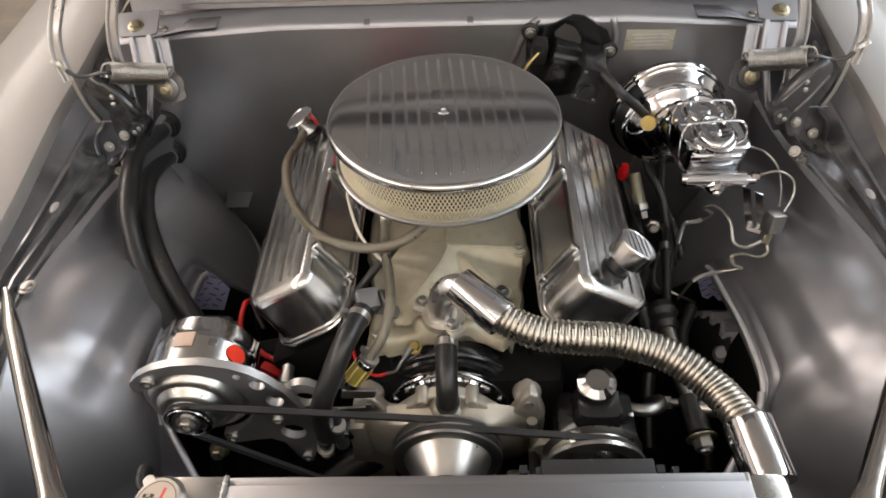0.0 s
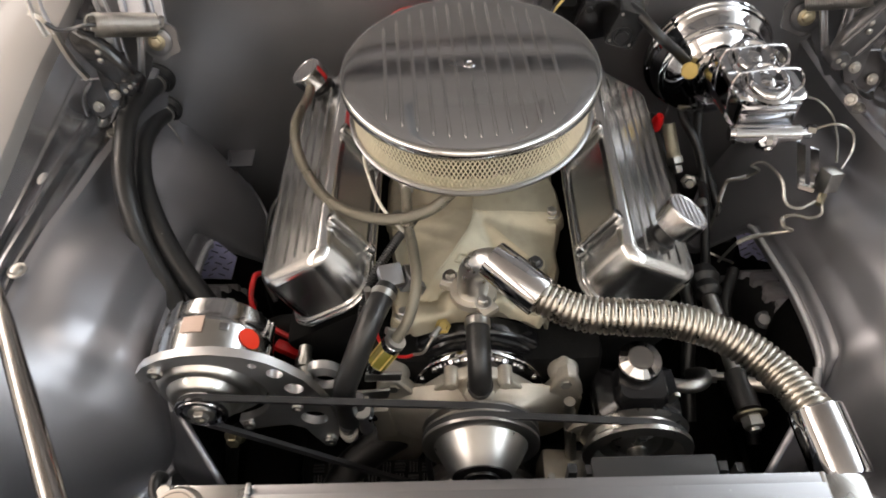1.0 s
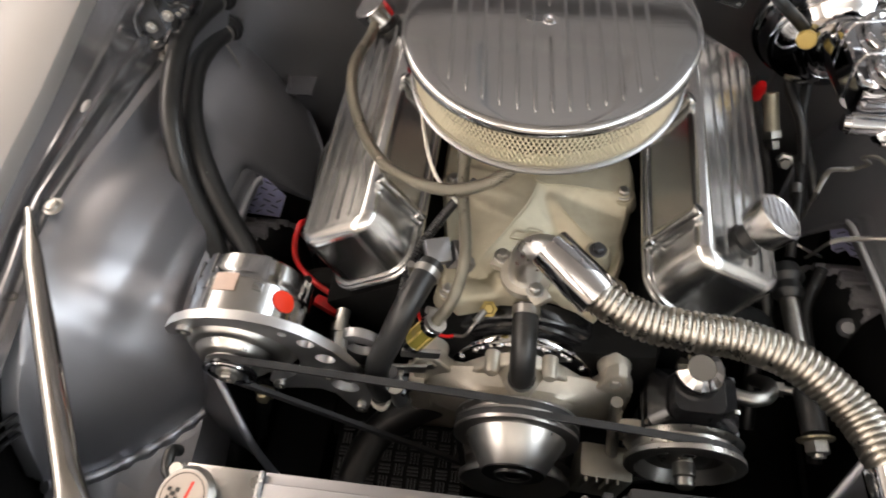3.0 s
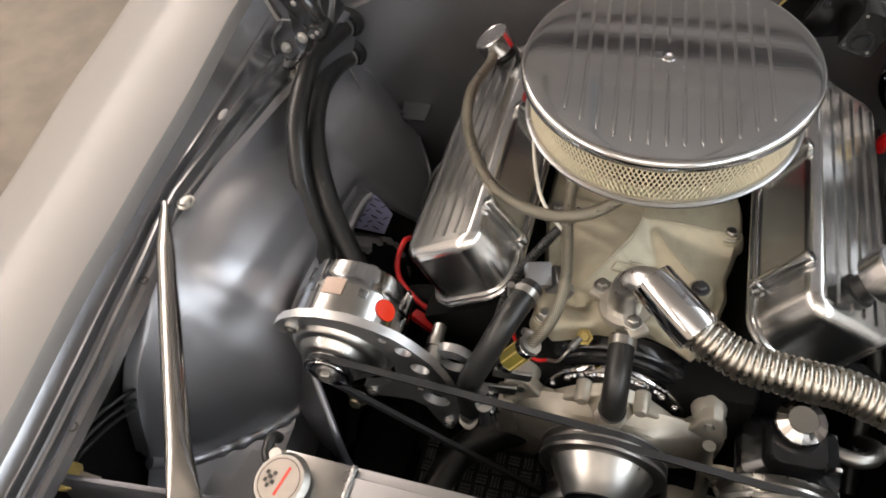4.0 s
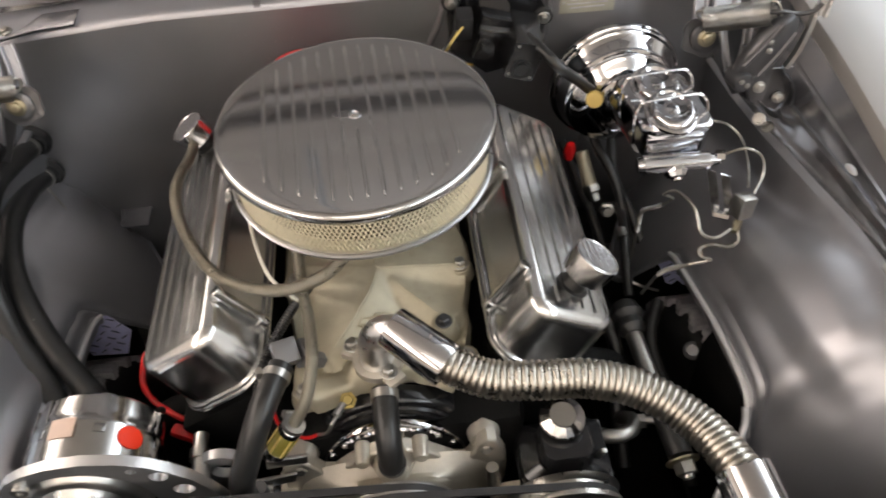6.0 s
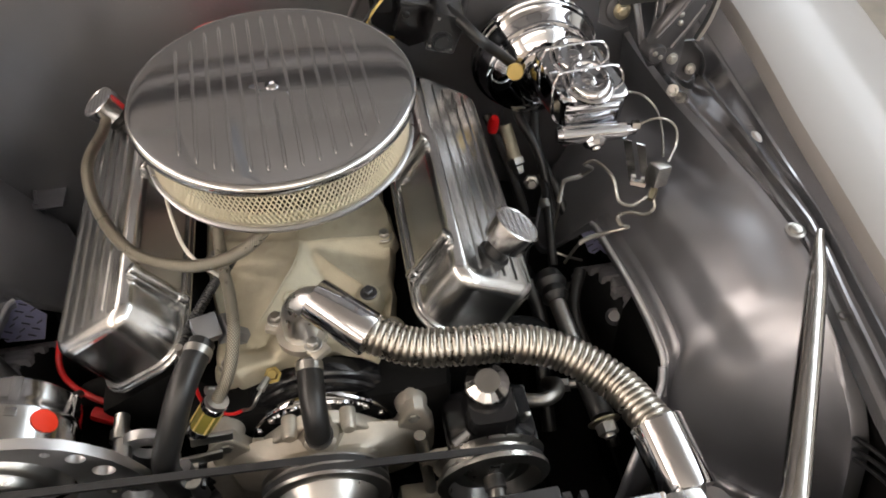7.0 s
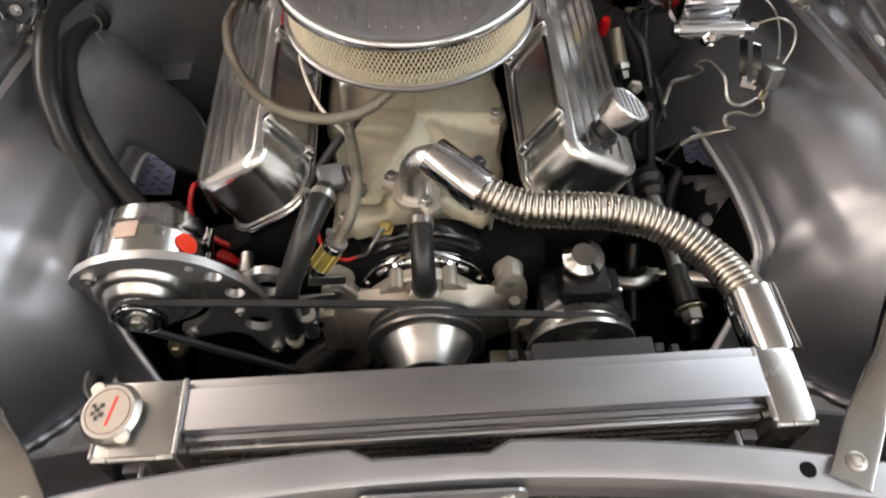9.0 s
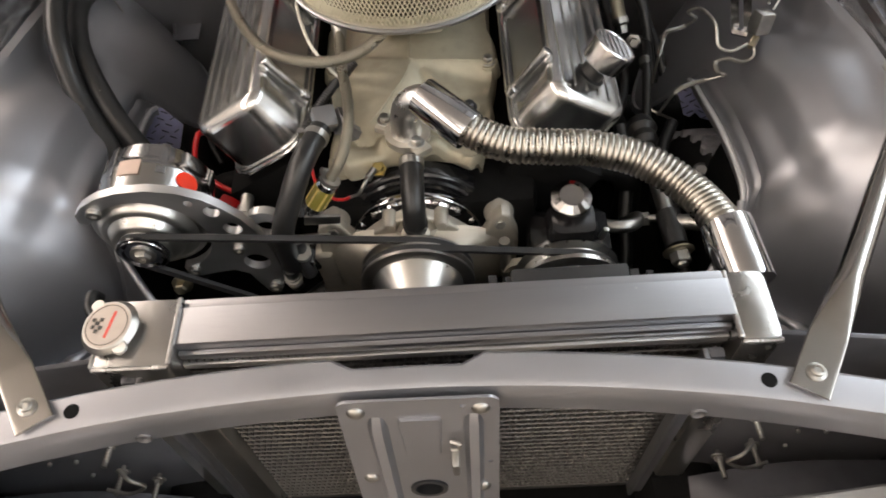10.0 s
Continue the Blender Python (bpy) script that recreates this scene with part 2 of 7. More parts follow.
def spline(pts, n=12):
    """Catmull-Rom through the points."""
    p = [Vector(q) for q in pts]
    p = [2 * p[0] - p[1]] + p + [2 * p[-1] - p[-2]]
    out = []
    for i in range(1, len(p) - 2):
        for k in range(n):
            t = k / n
            a, b, c, d = p[i - 1:i + 3]
            out.append(0.5 * (2 * b + (c - a) * t + (2 * a - 5 * b + 4 * c - d) * t * t + (3 * b - a - 3 * c + d) * t ** 3))
    out.append(p[-2])
    return out


def even(pts, step):
    """Points at even steps along a line."""
    out, need = [pts[0].copy()], step
    total = sum((b - a).length for a, b in zip(pts[:-1], pts[1:]))
    count = max(2, round(total / step))
    step = total / count
    run, target = 0.0, step
    for a, b in zip(pts[:-1], pts[1:]):
        le = (b - a).length
        while le > 0 and run + le >= target - 1e-9 and len(out) < count:
            out.append(a.lerp(b, (target - run) / le))
            target += step
        run += le
    out.append(pts[-1].copy())
    return out


def tube(bm, pts, r, seg=12, uv=False):
    """A round tube; r is a radius or one for each point."""
    pts = [Vector(p) for p in pts]
    rs = r if isinstance(r, (list, tuple)) else [r] * len(pts)
    tan = [(pts[min(i + 1, len(pts) - 1)] - pts[max(i - 1, 0)]).normalized() for i in range(len(pts))]
    _, u, _ = axes_for(tan[0])
    rings = []
    for p, t, q in zip(pts, tan, rs):
        u = (u - t * u.dot(t)).normalized()
        v = t.cross(u)
        rings.append([p + u * (q * math.cos(2 * math.pi * i / seg)) + v * (q * math.sin(2 * math.pi * i / seg)) for i in range(seg)])
    if not uv:
        return loft(bm, rings)
    lay = bm.loops.layers.uv.verify()
    vs = [[bm.verts.new(p) for p in ring] for ring in rings]
    run = 0.0
    for k, (a, b) in enumerate(zip(vs[:-1], vs[1:])):
        le = (pts[k + 1] - pts[k]).length
        for i in range(seg):
            j = (i + 1) % seg
            f = bm.faces.new((a[i], a[j], b[j], b[i]))
            c = 2 * math.pi * rs[k]
            for lp, (x, y) in zip(f.loops, ((i / seg, 0), ((i + 1) / seg, 0), ((i + 1) / seg, 1), (i / seg, 1))):
                lp[lay].uv = (round(c * 100) * x, (run + le * y) * 100)
        run += le
    bm.faces.new(vs[0][::-1])
    bm.faces.new(vs[-1])
    return bm


def plate(bm, outline, thick, at, right, up, holes=()):
    """A flat plate with round holes: outline in (a, b) along right and up, thickness along right x up."""
    right, up = Vector(right).normalized(), Vector(up).normalized()
    n = right.cross(up)
    o = Vector(at)
    for s, flip in ((0.5, False), (-0.5, True)):
        loops = [outline] + [[(hx + hr * math.cos(a), hy + hr * math.sin(a)) for a in (2 * math.pi * i / 20 for i in range(20))] for hx, hy, hr in holes]
        es = []
        for lp in loops:
            vs = [bm.verts.new(o + right * a + up * b + n * (thick * s)) for a, b in lp]
            es += [bm.edges.new((vs[i], vs[(i + 1) % len(vs)])) for i in range(len(vs))]
        bmesh.ops.triangle_fill(bm, edges=es, use_beauty=True)
    for lp in loops:
        k = len(lp)
        top = [o + right * a + up * b + n * (thick * 0.5) for a, b in lp]
        low = [o + right * a + up * b - n * (thick * 0.5) for a, b in lp]
        a = [bm.verts.new(p) for p in top]
        b = [bm.verts.new(p) for p in low]
        for i in range(k):
            bm.faces.new((a[i], a[(i + 1) % k], b[(i + 1) % k], b[i]))
    bmesh.ops.remove_doubles(bm, verts=bm.verts, dist=1e-5)
    return bm


def hexhead(bm, at, direction, r, h, washer=True):
    d = Vector(direction).normalized()
    at = Vector(at) - d * 0.001
    if washer:
        lathe(bm, at, d, [(0, r * 1.5), (0.0026, r * 1.5), (0.0032, r * 1.4)], 20)
    lathe(bm, at + d * 0.0032, d, [(0, r), (h * 0.85, r), (h, r * 0.82)], 6)
    lathe(bm, at + d * (0.003 + h), d, [(0, r * 0.62), (0.0005, r * 0.6)], 12)
    return bm


def bolt(parent, at, direction=(0, -1, 0), r=0.007, h=0.007, material=None, label=""):
    return part("bolt", hexhead(bmesh.new(), at, direction, r, h), material or M_STEEL, parent, label)


def arc(cx, cy, r, a0, a1, n=12):
    return [(cx + r * math.cos(radians(a0 + (a1 - a0) * i / n)), cy + r * math.sin(radians(a0 + (a1 - a0) * i / n))) for i in range(n + 1)]


def clamp(parent, at, direction, r):
    """A worm-drive hose clip."""
    bm = bmesh.new()
    d, u, v = axes_for(direction)
    lathe(bm, Vector(at) - d * 0.005, d, [(0, r * 0.95), (0, r + 0.0012), (0.01, r + 0.0012), (0.01, r * 0.95)], 24)
    q = Vector(at) + u * (r + 0.004)
    rod(bm, q - v * 0.009, q + v * 0.009, 0.0048, seg=10)
    rod(bm, q + v * 0.009, q + v * 0.013, 0.006, seg=6)
    return part("hose_clip", bm, M_STEEL, parent, "bright steel worm-drive hose clip")


def strip(pts, width, thick, across):
    """A flat bar bent along its way; its width lies along the given direction."""
    pts = [Vector(p) for p in pts]
    a = Vector(across).normalized()
    rings = []
    for k, p in enumerate(pts):
        d = (pts[min(k + 1, len(pts) - 1)] - pts[max(k - 1, 0)]).normalized()
        w = (a - d * a.dot(d)).normalized()
        n = d.cross(w)
        rings.append([p + w * (width * e) + n * (thick * f) for e, f in ((-0.5, -0.5), (0.5, -0.5), (0.5, 0.5), (-0.5, 0.5))])
    return loft(bmesh.new(), rings)


CX = 0.014


# ---- the room ----
def slab(name, lo, hi, material, label, category):
    c = [(a + b) / 2 for a, b in zip(lo, hi)]
    return single(name, box(bmesh.new(), c, [b - a for a, b in zip(lo, hi)]), material, label, category, kind="structure", smooth=False)


slab("floor", (-6, -5, -0.1), (6, 8, 0), M_FLOOR, "worn tan concrete workshop floor", "floor")
slab("wall_north", (-6.2, 8, 0), (6.2, 8.2, 3.6), M_WALL, "plain warm white workshop wall", "wall")
slab("wall_south", (-6.2, -5.2, 0), (6.2, -5, 3.6), M_WALLDARK, "plain tan painted workshop wall", "wall")
slab("wall_west", (-6.2, -5, 0), (-6, 8, 3.6), M_WALL, "plain warm white workshop wall", "wall")
slab("wall_east", (6, -5, 0), (6.2, 8, 3.6), M_WALL, "plain warm white workshop wall", "wall")
slab("ceiling", (-6.2, -5.2, 3.6), (6.2, 8.2, 3.7), M_CEIL, "plain pale grey workshop ceiling", "ceiling")


def ceiling_light(x, y, length, width=1.3, tube_light=M_TUBE):
    t = thing("ceiling_light", (x, y, 3.6), "unseen long hanging ceiling lamp glowing up and down", "lamp", "ceiling lamps")
    part("diffuser", box(bmesh.new(), (x, y, 3.02), (width, length, 0.08), bevel=0.02), tube_light, t, "lit white diffuser")
    for e in (-0.42, 0.42):
        part("hanger", rod(bmesh.new(), (x, y + e * length, 3.04), (x, y + e * length, 3.6), 0.008, seg=8), M_LAMPBODY, t)
    return t



# Fill lamp added ahead of the car to brighten faces that look forward.
ceiling_light(0.0, -2.2, 2.6, 2.4, M_TUBEFILL)
ceiling_light(-3.3, 1.0, 10.0)
ceiling_light(3.3, 1.0, 10.0, tube_light=M_TUBECOOL)


# ---- the car's body ----
def table(rows, y):
    """Smoothly between rows whose first value is y."""
    if y <= rows[0][0]:
        return rows[0][1:]
    for a, b in zip(rows[:-1], rows[1:]):
        if y <= b[0]:
            t = (y - a[0]) / (b[0] - a[0])
            t = t * t * (3 - 2 * t) * 0.35 + t * 0.65
            return [p + (q - p) * t for p, q in zip(a[1:], b[1:])]
    return rows[-1][1:]


EDGE = [(-0.15, 0.55, 0.80), (0.05, 0.575, 0.855), (0.36, 0.607, 0.876), (0.6, 0.638, 0.878), (0.84, 0.658, 0.880), (1.15, 0.69, 0.884), (1.75, 0.73, 0.90)]
OUTER = [(-0.15, 0.76, 0.76), (0.05, 0.775, 0.83), (0.36, 0.80, 0.86), (0.67, 0.84, 0.866), (0.95, 0.88, 0.870), (1.2, 0.905, 0.875), (1.75, 0.92, 0.88)]
SEAM = [(-0.1, 0.52, 0.79), (0.1, 0.54, 0.822), (0.36, 0.562, 0.828), (0.5, 0.573, 0.830), (0.6, 0.585, 0.834), (0.736, 0.602, 0.846), (0.9, 0.607, 0.815), (1.09, 0.609, 0.775), (1.3, 0.60, 0.768)]


def fender(s):
    t = thing("front_fender", (CX + s * 0.8, 0.6, 0.25), "glossy pearl silver front fender with dark grey drip channel", "car fender", "front fenders")
    ys = [-0.15 + 0.05 * i for i in range(39)]
    rings, gut = [], []
    for y in ys:
        eu, ez = table(EDGE, y)
        ou, oz = table(OUTER, y)
        su, sz = table(SEAM, y)
        sec = [(eu - 0.002, ez - 0.022), (eu, ez - 0.006), (eu + 0.004, ez), (eu + 0.012, ez + 0.002)]
        for k in range(1, 9):
            f = k / 8
            sec.append((eu + 0.012 + (ou - eu - 0.012) * f, ez + 0.002 + (oz - ez - 0.002) * f + 0.014 * math.sin(math.pi * f)))
        sec += [(ou + 0.014, oz - 0.010), (ou + 0.022, oz - 0.03), (ou + 0.026, oz - 0.09), (ou + 0.05, 0.62), (ou + 0.045, 0.42), (ou + 0.02, 0.25),
                (ou + 0.015, 0.25), (ou + 0.04, 0.42), (ou + 0.044, 0.62), (ou + 0.02, oz - 0.09), (ou + 0.008, oz - 0.02), (ou, oz - 0.006)]
        sec += [(eu + 0.02, ez - 0.004), (eu + 0.006, ez - 0.008), (eu + 0.002, ez - 0.022)]
        rings.append([Vector((CX + s * u, y, z)) for u, z in sec])
        g = [(eu - 0.001, ez - 0.02), (eu - 0.006, ez - 0.026)]
        a = (eu - 0.010, ez - 0.028)
        for f, up in ((0.10, -0.002), (0.24, -0.001), (0.285, 0.009), (0.37, 0.011), (0.42, 0.000), (0.60, -0.002), (0.645, 0.008), (0.74, 0.009), (0.785, -0.002), (0.94, 0.000), (1.0, 0.0)):
            g.append((a[0] + (su - a[0]) * f, a[1] + (sz - a[1]) * f + up))
        g += [(su - 0.004, sz - 0.012), (su + 0.002, sz - 0.012)]
        g += [(u + 0.002, z - 0.004) for u, z in g[-4:1:-1]]
        gut.append([Vector((CX + s * u, y, z)) for u, z in g])
    part("panel", loft(bmesh.new(), rings), M_FENDER, t)
    ch = part("drip_channel", loft(bmesh.new(), gut[:31]), M_GUTTER, t, "dark silver ridged drip channel")
    for y in (0.43, 0.62):
        su, sz = table(SEAM, y)
        bm = bmesh.new()
        # Dark cup set on the uncut channel in place of the hole's shade.
        lathe(bm, (CX + s * (su + 0.006), y, sz - 0.006), (0, 0, 1), [(0, 0.006), (0.008, 0.006), (0.008, 0.004), (0.001, 0.004)], 14)
        part("hole_shade", bm, M_INK, ch)
    bm = bmesh.new()
    eu, ez = table(EDGE, 0.90)
    lathe(bm, (CX + s * (eu - 0.043), 0.905, ez - 0.030), (s * 0.15, 0, 1), [(0, 0.012), (0.0025, 0.009), (0.0035, 0.005)], 16, (1, 0.55))
    part("seam_sealer", bm, M_FENDER, ch, "smear of pale seam sealer")
    return t


# rows: y, then outwards and up of seam, shoulder, belly, ridge and inner edge
def apron_front(y, su, sz, iu, iz, bu):
    n = Vector((sz - iz, iu - su)).normalized() * -1
    n = n if n.y > 0 else -n
    row = [y, su, sz]
    for f, b in ((0.25, 0.66), (0.55, 1.05), (0.80, 0.95)):
        row += [su + (iu - su) * f + n.x * bu * b, sz + (iz - sz) * f + n.y * bu * b]
    return row + [iu, iz]


APRON = [apron_front(*r) for r in ((0.470, 0.610, 0.640, 0.606, 0.612, 0.0), (0.50, 0.602, 0.725, 0.585, 0.560, 0.008), (0.53, 0.600, 0.765, 0.556, 0.540, 0.018), (0.57, 0.600, 0.790, 0.515, 0.530, 0.030), (0.60, 0.600, 0.812, 0.486, 0.528, 0.040), (0.622, 0.600, 0.825, 0.468, 0.540, 0.042),
                                   (0.65, 0.600, 0.833, 0.456, 0.600, 0.031), (0.675, 0.600, 0.838, 0.452, 0.655, 0.025), (0.70, 0.600, 0.841, 0.454, 0.674, 0.021), (0.80, 0.604, 0.830, 0.453, 0.672, 0.019))]
APRON += [(0.90, 0.607, 0.810, 0.574, 0.764, 0.530, 0.722, 0.486, 0.686, 0.456, 0.643), (0.96, 0.608, 0.798, 0.580, 0.742, 0.534, 0.704, 0.490, 0.664, 0.461, 0.618), (1.0, 0.608, 0.790, 0.585, 0.726, 0.536, 0.690, 0.490, 0.645, 0.462, 0.598),
          (1.02, 0.608, 0.786, 0.586, 0.721, 0.538, 0.685, 0.482, 0.630, 0.432, 0.545), (1.045, 0.609, 0.780, 0.588, 0.715, 0.540, 0.676, 0.474, 0.608, 0.406, 0.490), (1.1, 0.609, 0.770, 0.592, 0.702, 0.545, 0.664, 0.480, 0.592, 0.404, 0.472), (1.2, 0.605, 0.763, 0.590, 0.675, 0.547, 0.640, 0.496, 0.580, 0.445, 0.480), (1.318, 0.600, 0.760, 0.598, 0.628, 0.580, 0.596, 0.543, 0.526, 0.508, 0.436)]


# y, where the raised oval of the panel begins, and its height
CREASE = [(0.60, 0.515, 0.0), (0.625, 0.512, 0.006), (0.645, 0.502, 0.015), (0.67, 0.490, 0.021), (0.70, 0.482, 0.024), (0.80, 0.480, 0.025), (0.90, 0.492, 0.022), (1.0, 0.525, 0.016), (1.08, 0.565, 0.006), (1.16, 0.59, 0.0)]


def smooth_row(rows, y):
    """A curve through all the rows, with no kink at any of them."""
    k = 0
    while k < len(rows) - 2 and y > rows[k + 1][0]:
        k += 1
    a, b = rows[k], rows[k + 1]
    p, q = rows[max(0, k - 1)], rows[min(len(rows) - 1, k + 2)]
    h = b[0] - a[0]
    t = (y - a[0]) / h
    out = []
    for c in range(1, len(a)):
        ma = (b[c] - p[c]) / (b[0] - p[0]) * h
        mb = (q[c] - a[c]) / (q[0] - a[0]) * h
        out.append((2 * t ** 3 - 3 * t * t + 1) * a[c] + (t ** 3 - 2 * t * t + t) * ma + (3 * t * t - 2 * t ** 3) * b[c] + (t ** 3 - t * t) * mb)
    return out


def inner_fender(s):
    t = thing("inner_fender", (CX + s * 0.5, 0.9, 0.4), "satin silver inner fender bulging over the wheel", "car inner fender", "inner fenders")
    rings, well, lip = [], [], []
    ys = [0.470 + 0.230 * i / 46 for i in range(46)] + [0.70 + 0.618 * i / 62 for i in range(63)]
    for y in ys:
        r = smooth_row(APRON, y)
        su, sz, iu, iz = r[0], r[1], r[8], r[9]
        roll = max(0.0, min(1.0, (y - 0.655) / 0.03, (1.03 - y) / 0.03))
        if s < 0:
            iu += 0.014 * max(0.0, min(1.0, (y - 0.82) / 0.12, (1.03 - y) / 0.03))
        sec = [(su + 0.004, sz + 0.001), (su - 0.010, sz - 0.003)]
        ctrl = [Vector((su - 0.014, sz - 0.005, 0))] + [Vector((r[c], r[c + 1], 0)) for c in (2, 4, 6)] + [Vector((iu + 0.012 * roll, iz + 0.0235 * roll, 0))]
        cu, amp = table(CREASE, y)
        for q in spline(ctrl, 13):
            f = max(0.0, min(1.0, (q.x - cu) / 0.020))
            g = max(0.0, min(1.0, (su - 0.012 - q.x) / 0.065))
            sec.append((q.x, q.y + amp * f * f * (3 - 2 * f) * g * g * (3 - 2 * g)))
        sec += [(iu + 0.0065 * roll, iz + 0.0205 * roll), (iu + 0.0025 * roll, iz + 0.014 * roll), (iu + 0.002 * roll, iz + 0.003 * roll)]
        sec += [(iu - 0.004, iz - 0.001), (iu - 0.006, iz - 0.005), (iu - 0.005, iz - 0.016)]
        back = [(u + 0.003, z - 0.003) for u, z in sec[-2::-1]]
        rings.append([Vector((CX + s * u, y, z)) for u, z in sec + back])
        if 0.655 < y < 1.0:
            lip.append(Vector((CX + s * (iu - 0.005), y, iz + 0.001)))
        well.append([Vector((CX + s * u, y, z)) for u, z in ((iu + 0.11, iz - 0.01), (iu + 0.12, 0.40), (iu + 0.12, 0.24), (iu + 0.13, 0.24), (iu + 0.13, 0.40), (iu + 0.12, iz - 0.01))])
    part("panel", loft(bmesh.new(), rings), M_BAY, t)
    for _ in range(4):
        lip = [lip[0]] + [(a + b * 2 + c) / 4 for a, b, c in zip(lip, lip[1:], lip[2:])] + [lip[-1]]
    part("rolled_edge", tube(bmesh.new(), lip, 0.0040, 12), M_LIP, t, "rolled lip, coloured bright for the light it catches")
    foot = [(0.606, 0.470, 0.612), (0.585, 0.498, 0.560), (0.556, 0.528, 0.540), (0.515, 0.568, 0.530), (0.488, 0.600, 0.526), (0.470, 0.622, 0.525)]
    line = even(spline([(CX + s * u, y - 0.004, z) for u, y, z in foot], 8), 0.006)
    part("foot_bead", tube(bmesh.new(), line, [0.009 + 0.0020 * math.sin(k * 1.1) * (k > 18) for k in range(len(line))], 12), M_BAY, t, "dented folded foot of the panel")
    edge = [(0.444, 0.680, 0.668), (0.438, 0.660, 0.655), (0.420, 0.632, 0.630), (0.396, 0.600, 0.604), (0.377, 0.575, 0.582), (0.374, 0.568, 0.545), (0.374, 0.566, 0.480), (0.374, 0.566, 0.420)]
    root = [(0.449, 0.680, 0.660), (0.451, 0.664, 0.630), (0.455, 0.648, 0.590), (0.460, 0.634, 0.560), (0.464, 0.622, 0.540), (0.464, 0.616, 0.520), (0.460, 0.612, 0.470), (0.456, 0.610, 0.420)]
    bm = bmesh.new()
    rows = [[w3 for w3 in spline([(CX + s * u, y, z) for u, y, z in q], 6)] for q in (edge, root)]
    loft(bm, [[a, a.lerp(b, 0.5) + Vector((0, 0.006, -0.004)), b, b + Vector((0, 0.003, -0.003)), a + Vector((0, 0.003, -0.003))] for a, b in zip(*rows)])
    part("front_flange", bm, M_BAY, t)
    part("rolled_edge", tube(bmesh.new(), rows[0], 0.006, 12), M_BAY, t)
    apron = [[Vector((CX + s * u, y - 0.004, z)), Vector((CX + s * u, (y + 0.40) / 2, z - 0.03)), Vector((CX + s * u, 0.40, 0.50)), Vector((CX + s * u, 0.40, 0.497)), Vector((CX + s * u, y - 0.004, z - 0.004))] for u, y, z in foot + [(0.462, 0.620, 0.487), (0.454, 0.617, 0.440)]]
    part("splash_panel", loft(bmesh.new(), apron), M_BAY, t, "satin silver splash panel ahead of the wheel")
    # Black sheet put in for the dark under the open panel edge.
    part("well_shade", loft(bmesh.new(), well), M_IRON, t, "black sheet added for the dark below the panel edge")
    for y, du, dz in ((0.726, 0.0, 0.0), (1.088, 0.0, 0.0)):
        su, sz = table(SEAM, y)
        q = Vector((CX + s * (su - 0.004), y, sz + (0.0 if y > 1 else -0.022)))
        bm = bmesh.new()
        lathe(bm, q, (-s * 0.45, -0.1, 0.9), [(-0.004, 0.0095), (0.002, 0.0095), (0.003, 0.0068), (0.007, 0.0064), (0.008, 0.0036), (0.004, 0.0034)], 20)
        part("bolt", bm, M_STEEL, t, "flanged panel bolt")
    return t


def headlight_pocket(s):
    t = thing("headlight_pocket", (CX + s * 0.62, 0.35, 0.30), "inner headlight pocket, black sheets added for the dark between fender and radiator", "car inner panel", "headlight pockets")
    # Black sheets added to close the gap and keep it in shade.
    bm = bmesh.new()
    loft(bm, [[Vector((CX + s * (table(SEAM, y)[0] + o), y, z)) for o, z in ((0.02, 0.80), (0.05, 0.70), (0.06, 0.30), (0.07, 0.30), (0.06, 0.70), (0.03, 0.80))] for y in (-0.12, 0.0, 0.2, 0.4, 0.6, 0.75)])
    part("shade_wall", bm, M_IRON, t)
    part("shade_floor", box(bmesh.new(), (CX + s * 0.50, 0.20, 0.36), (0.30, 0.75, 0.02)), M_IRON, t)
    part("lamp_bowl", lathe(bmesh.new(), (CX + s * 0.55, 0.30, 0.60), (0, -1, 0), [(0, 0.03), (0.01, 0.06), (0.06, 0.09), (0.12, 0.095)], 28), M_BLACK, t, "black headlight bowl")
    part("bulb_socket", box(bmesh.new(), (CX + s * 0.602, 0.390, 0.762), (0.036, 0.030, 0.040), (20, 15, 30), 0.005), M_YELLOW, t, "cream plastic bulb socket")
    part("bulb_tab", rod(bmesh.new(), (CX + s * 0.592, 0.395, 0.752), (CX + s * 0.570, 0.400, 0.742), 0.010, 0.006, 10), M_CREAM, t)
    for k in range(3):
        part("wire", tube(bmesh.new(), spline([(CX + s * 0.60, 0.40, 0.765), (CX + s * (0.585 + 0.008 * k), 0.43 + 0.01 * k, 0.775), (CX + s * 0.59, 0.48 + 0.02 * k, 0.74), (CX + s * 0.60, 0.56, 0.66)], 6), 0.003, 6), M_PLASTIC, t)
    return t


for side in (-1, 1):
    fender(side)
    inner_fender(side)
    headlight_pocket(side)


def sheet_across(ys_zs, x0, x1, n=24, thick=0.003, drop=None):
    """A bent sheet that runs across the car; drop(u) lowers its upper part towards the sides."""
    rings = []
    for i in range(n + 1):
        x = x0 + (x1 - x0) * i / n
        d = drop((x - CX)) if drop else 0.0
        top = [Vector((x, y, z - d * (1 if z > 0.8 else 0))) for y, z in ys_zs]
        rings.append(top + [p + Vector((0, thick, -thick)) for p in top[::-1]])
    return loft(bmesh.new(), rings)


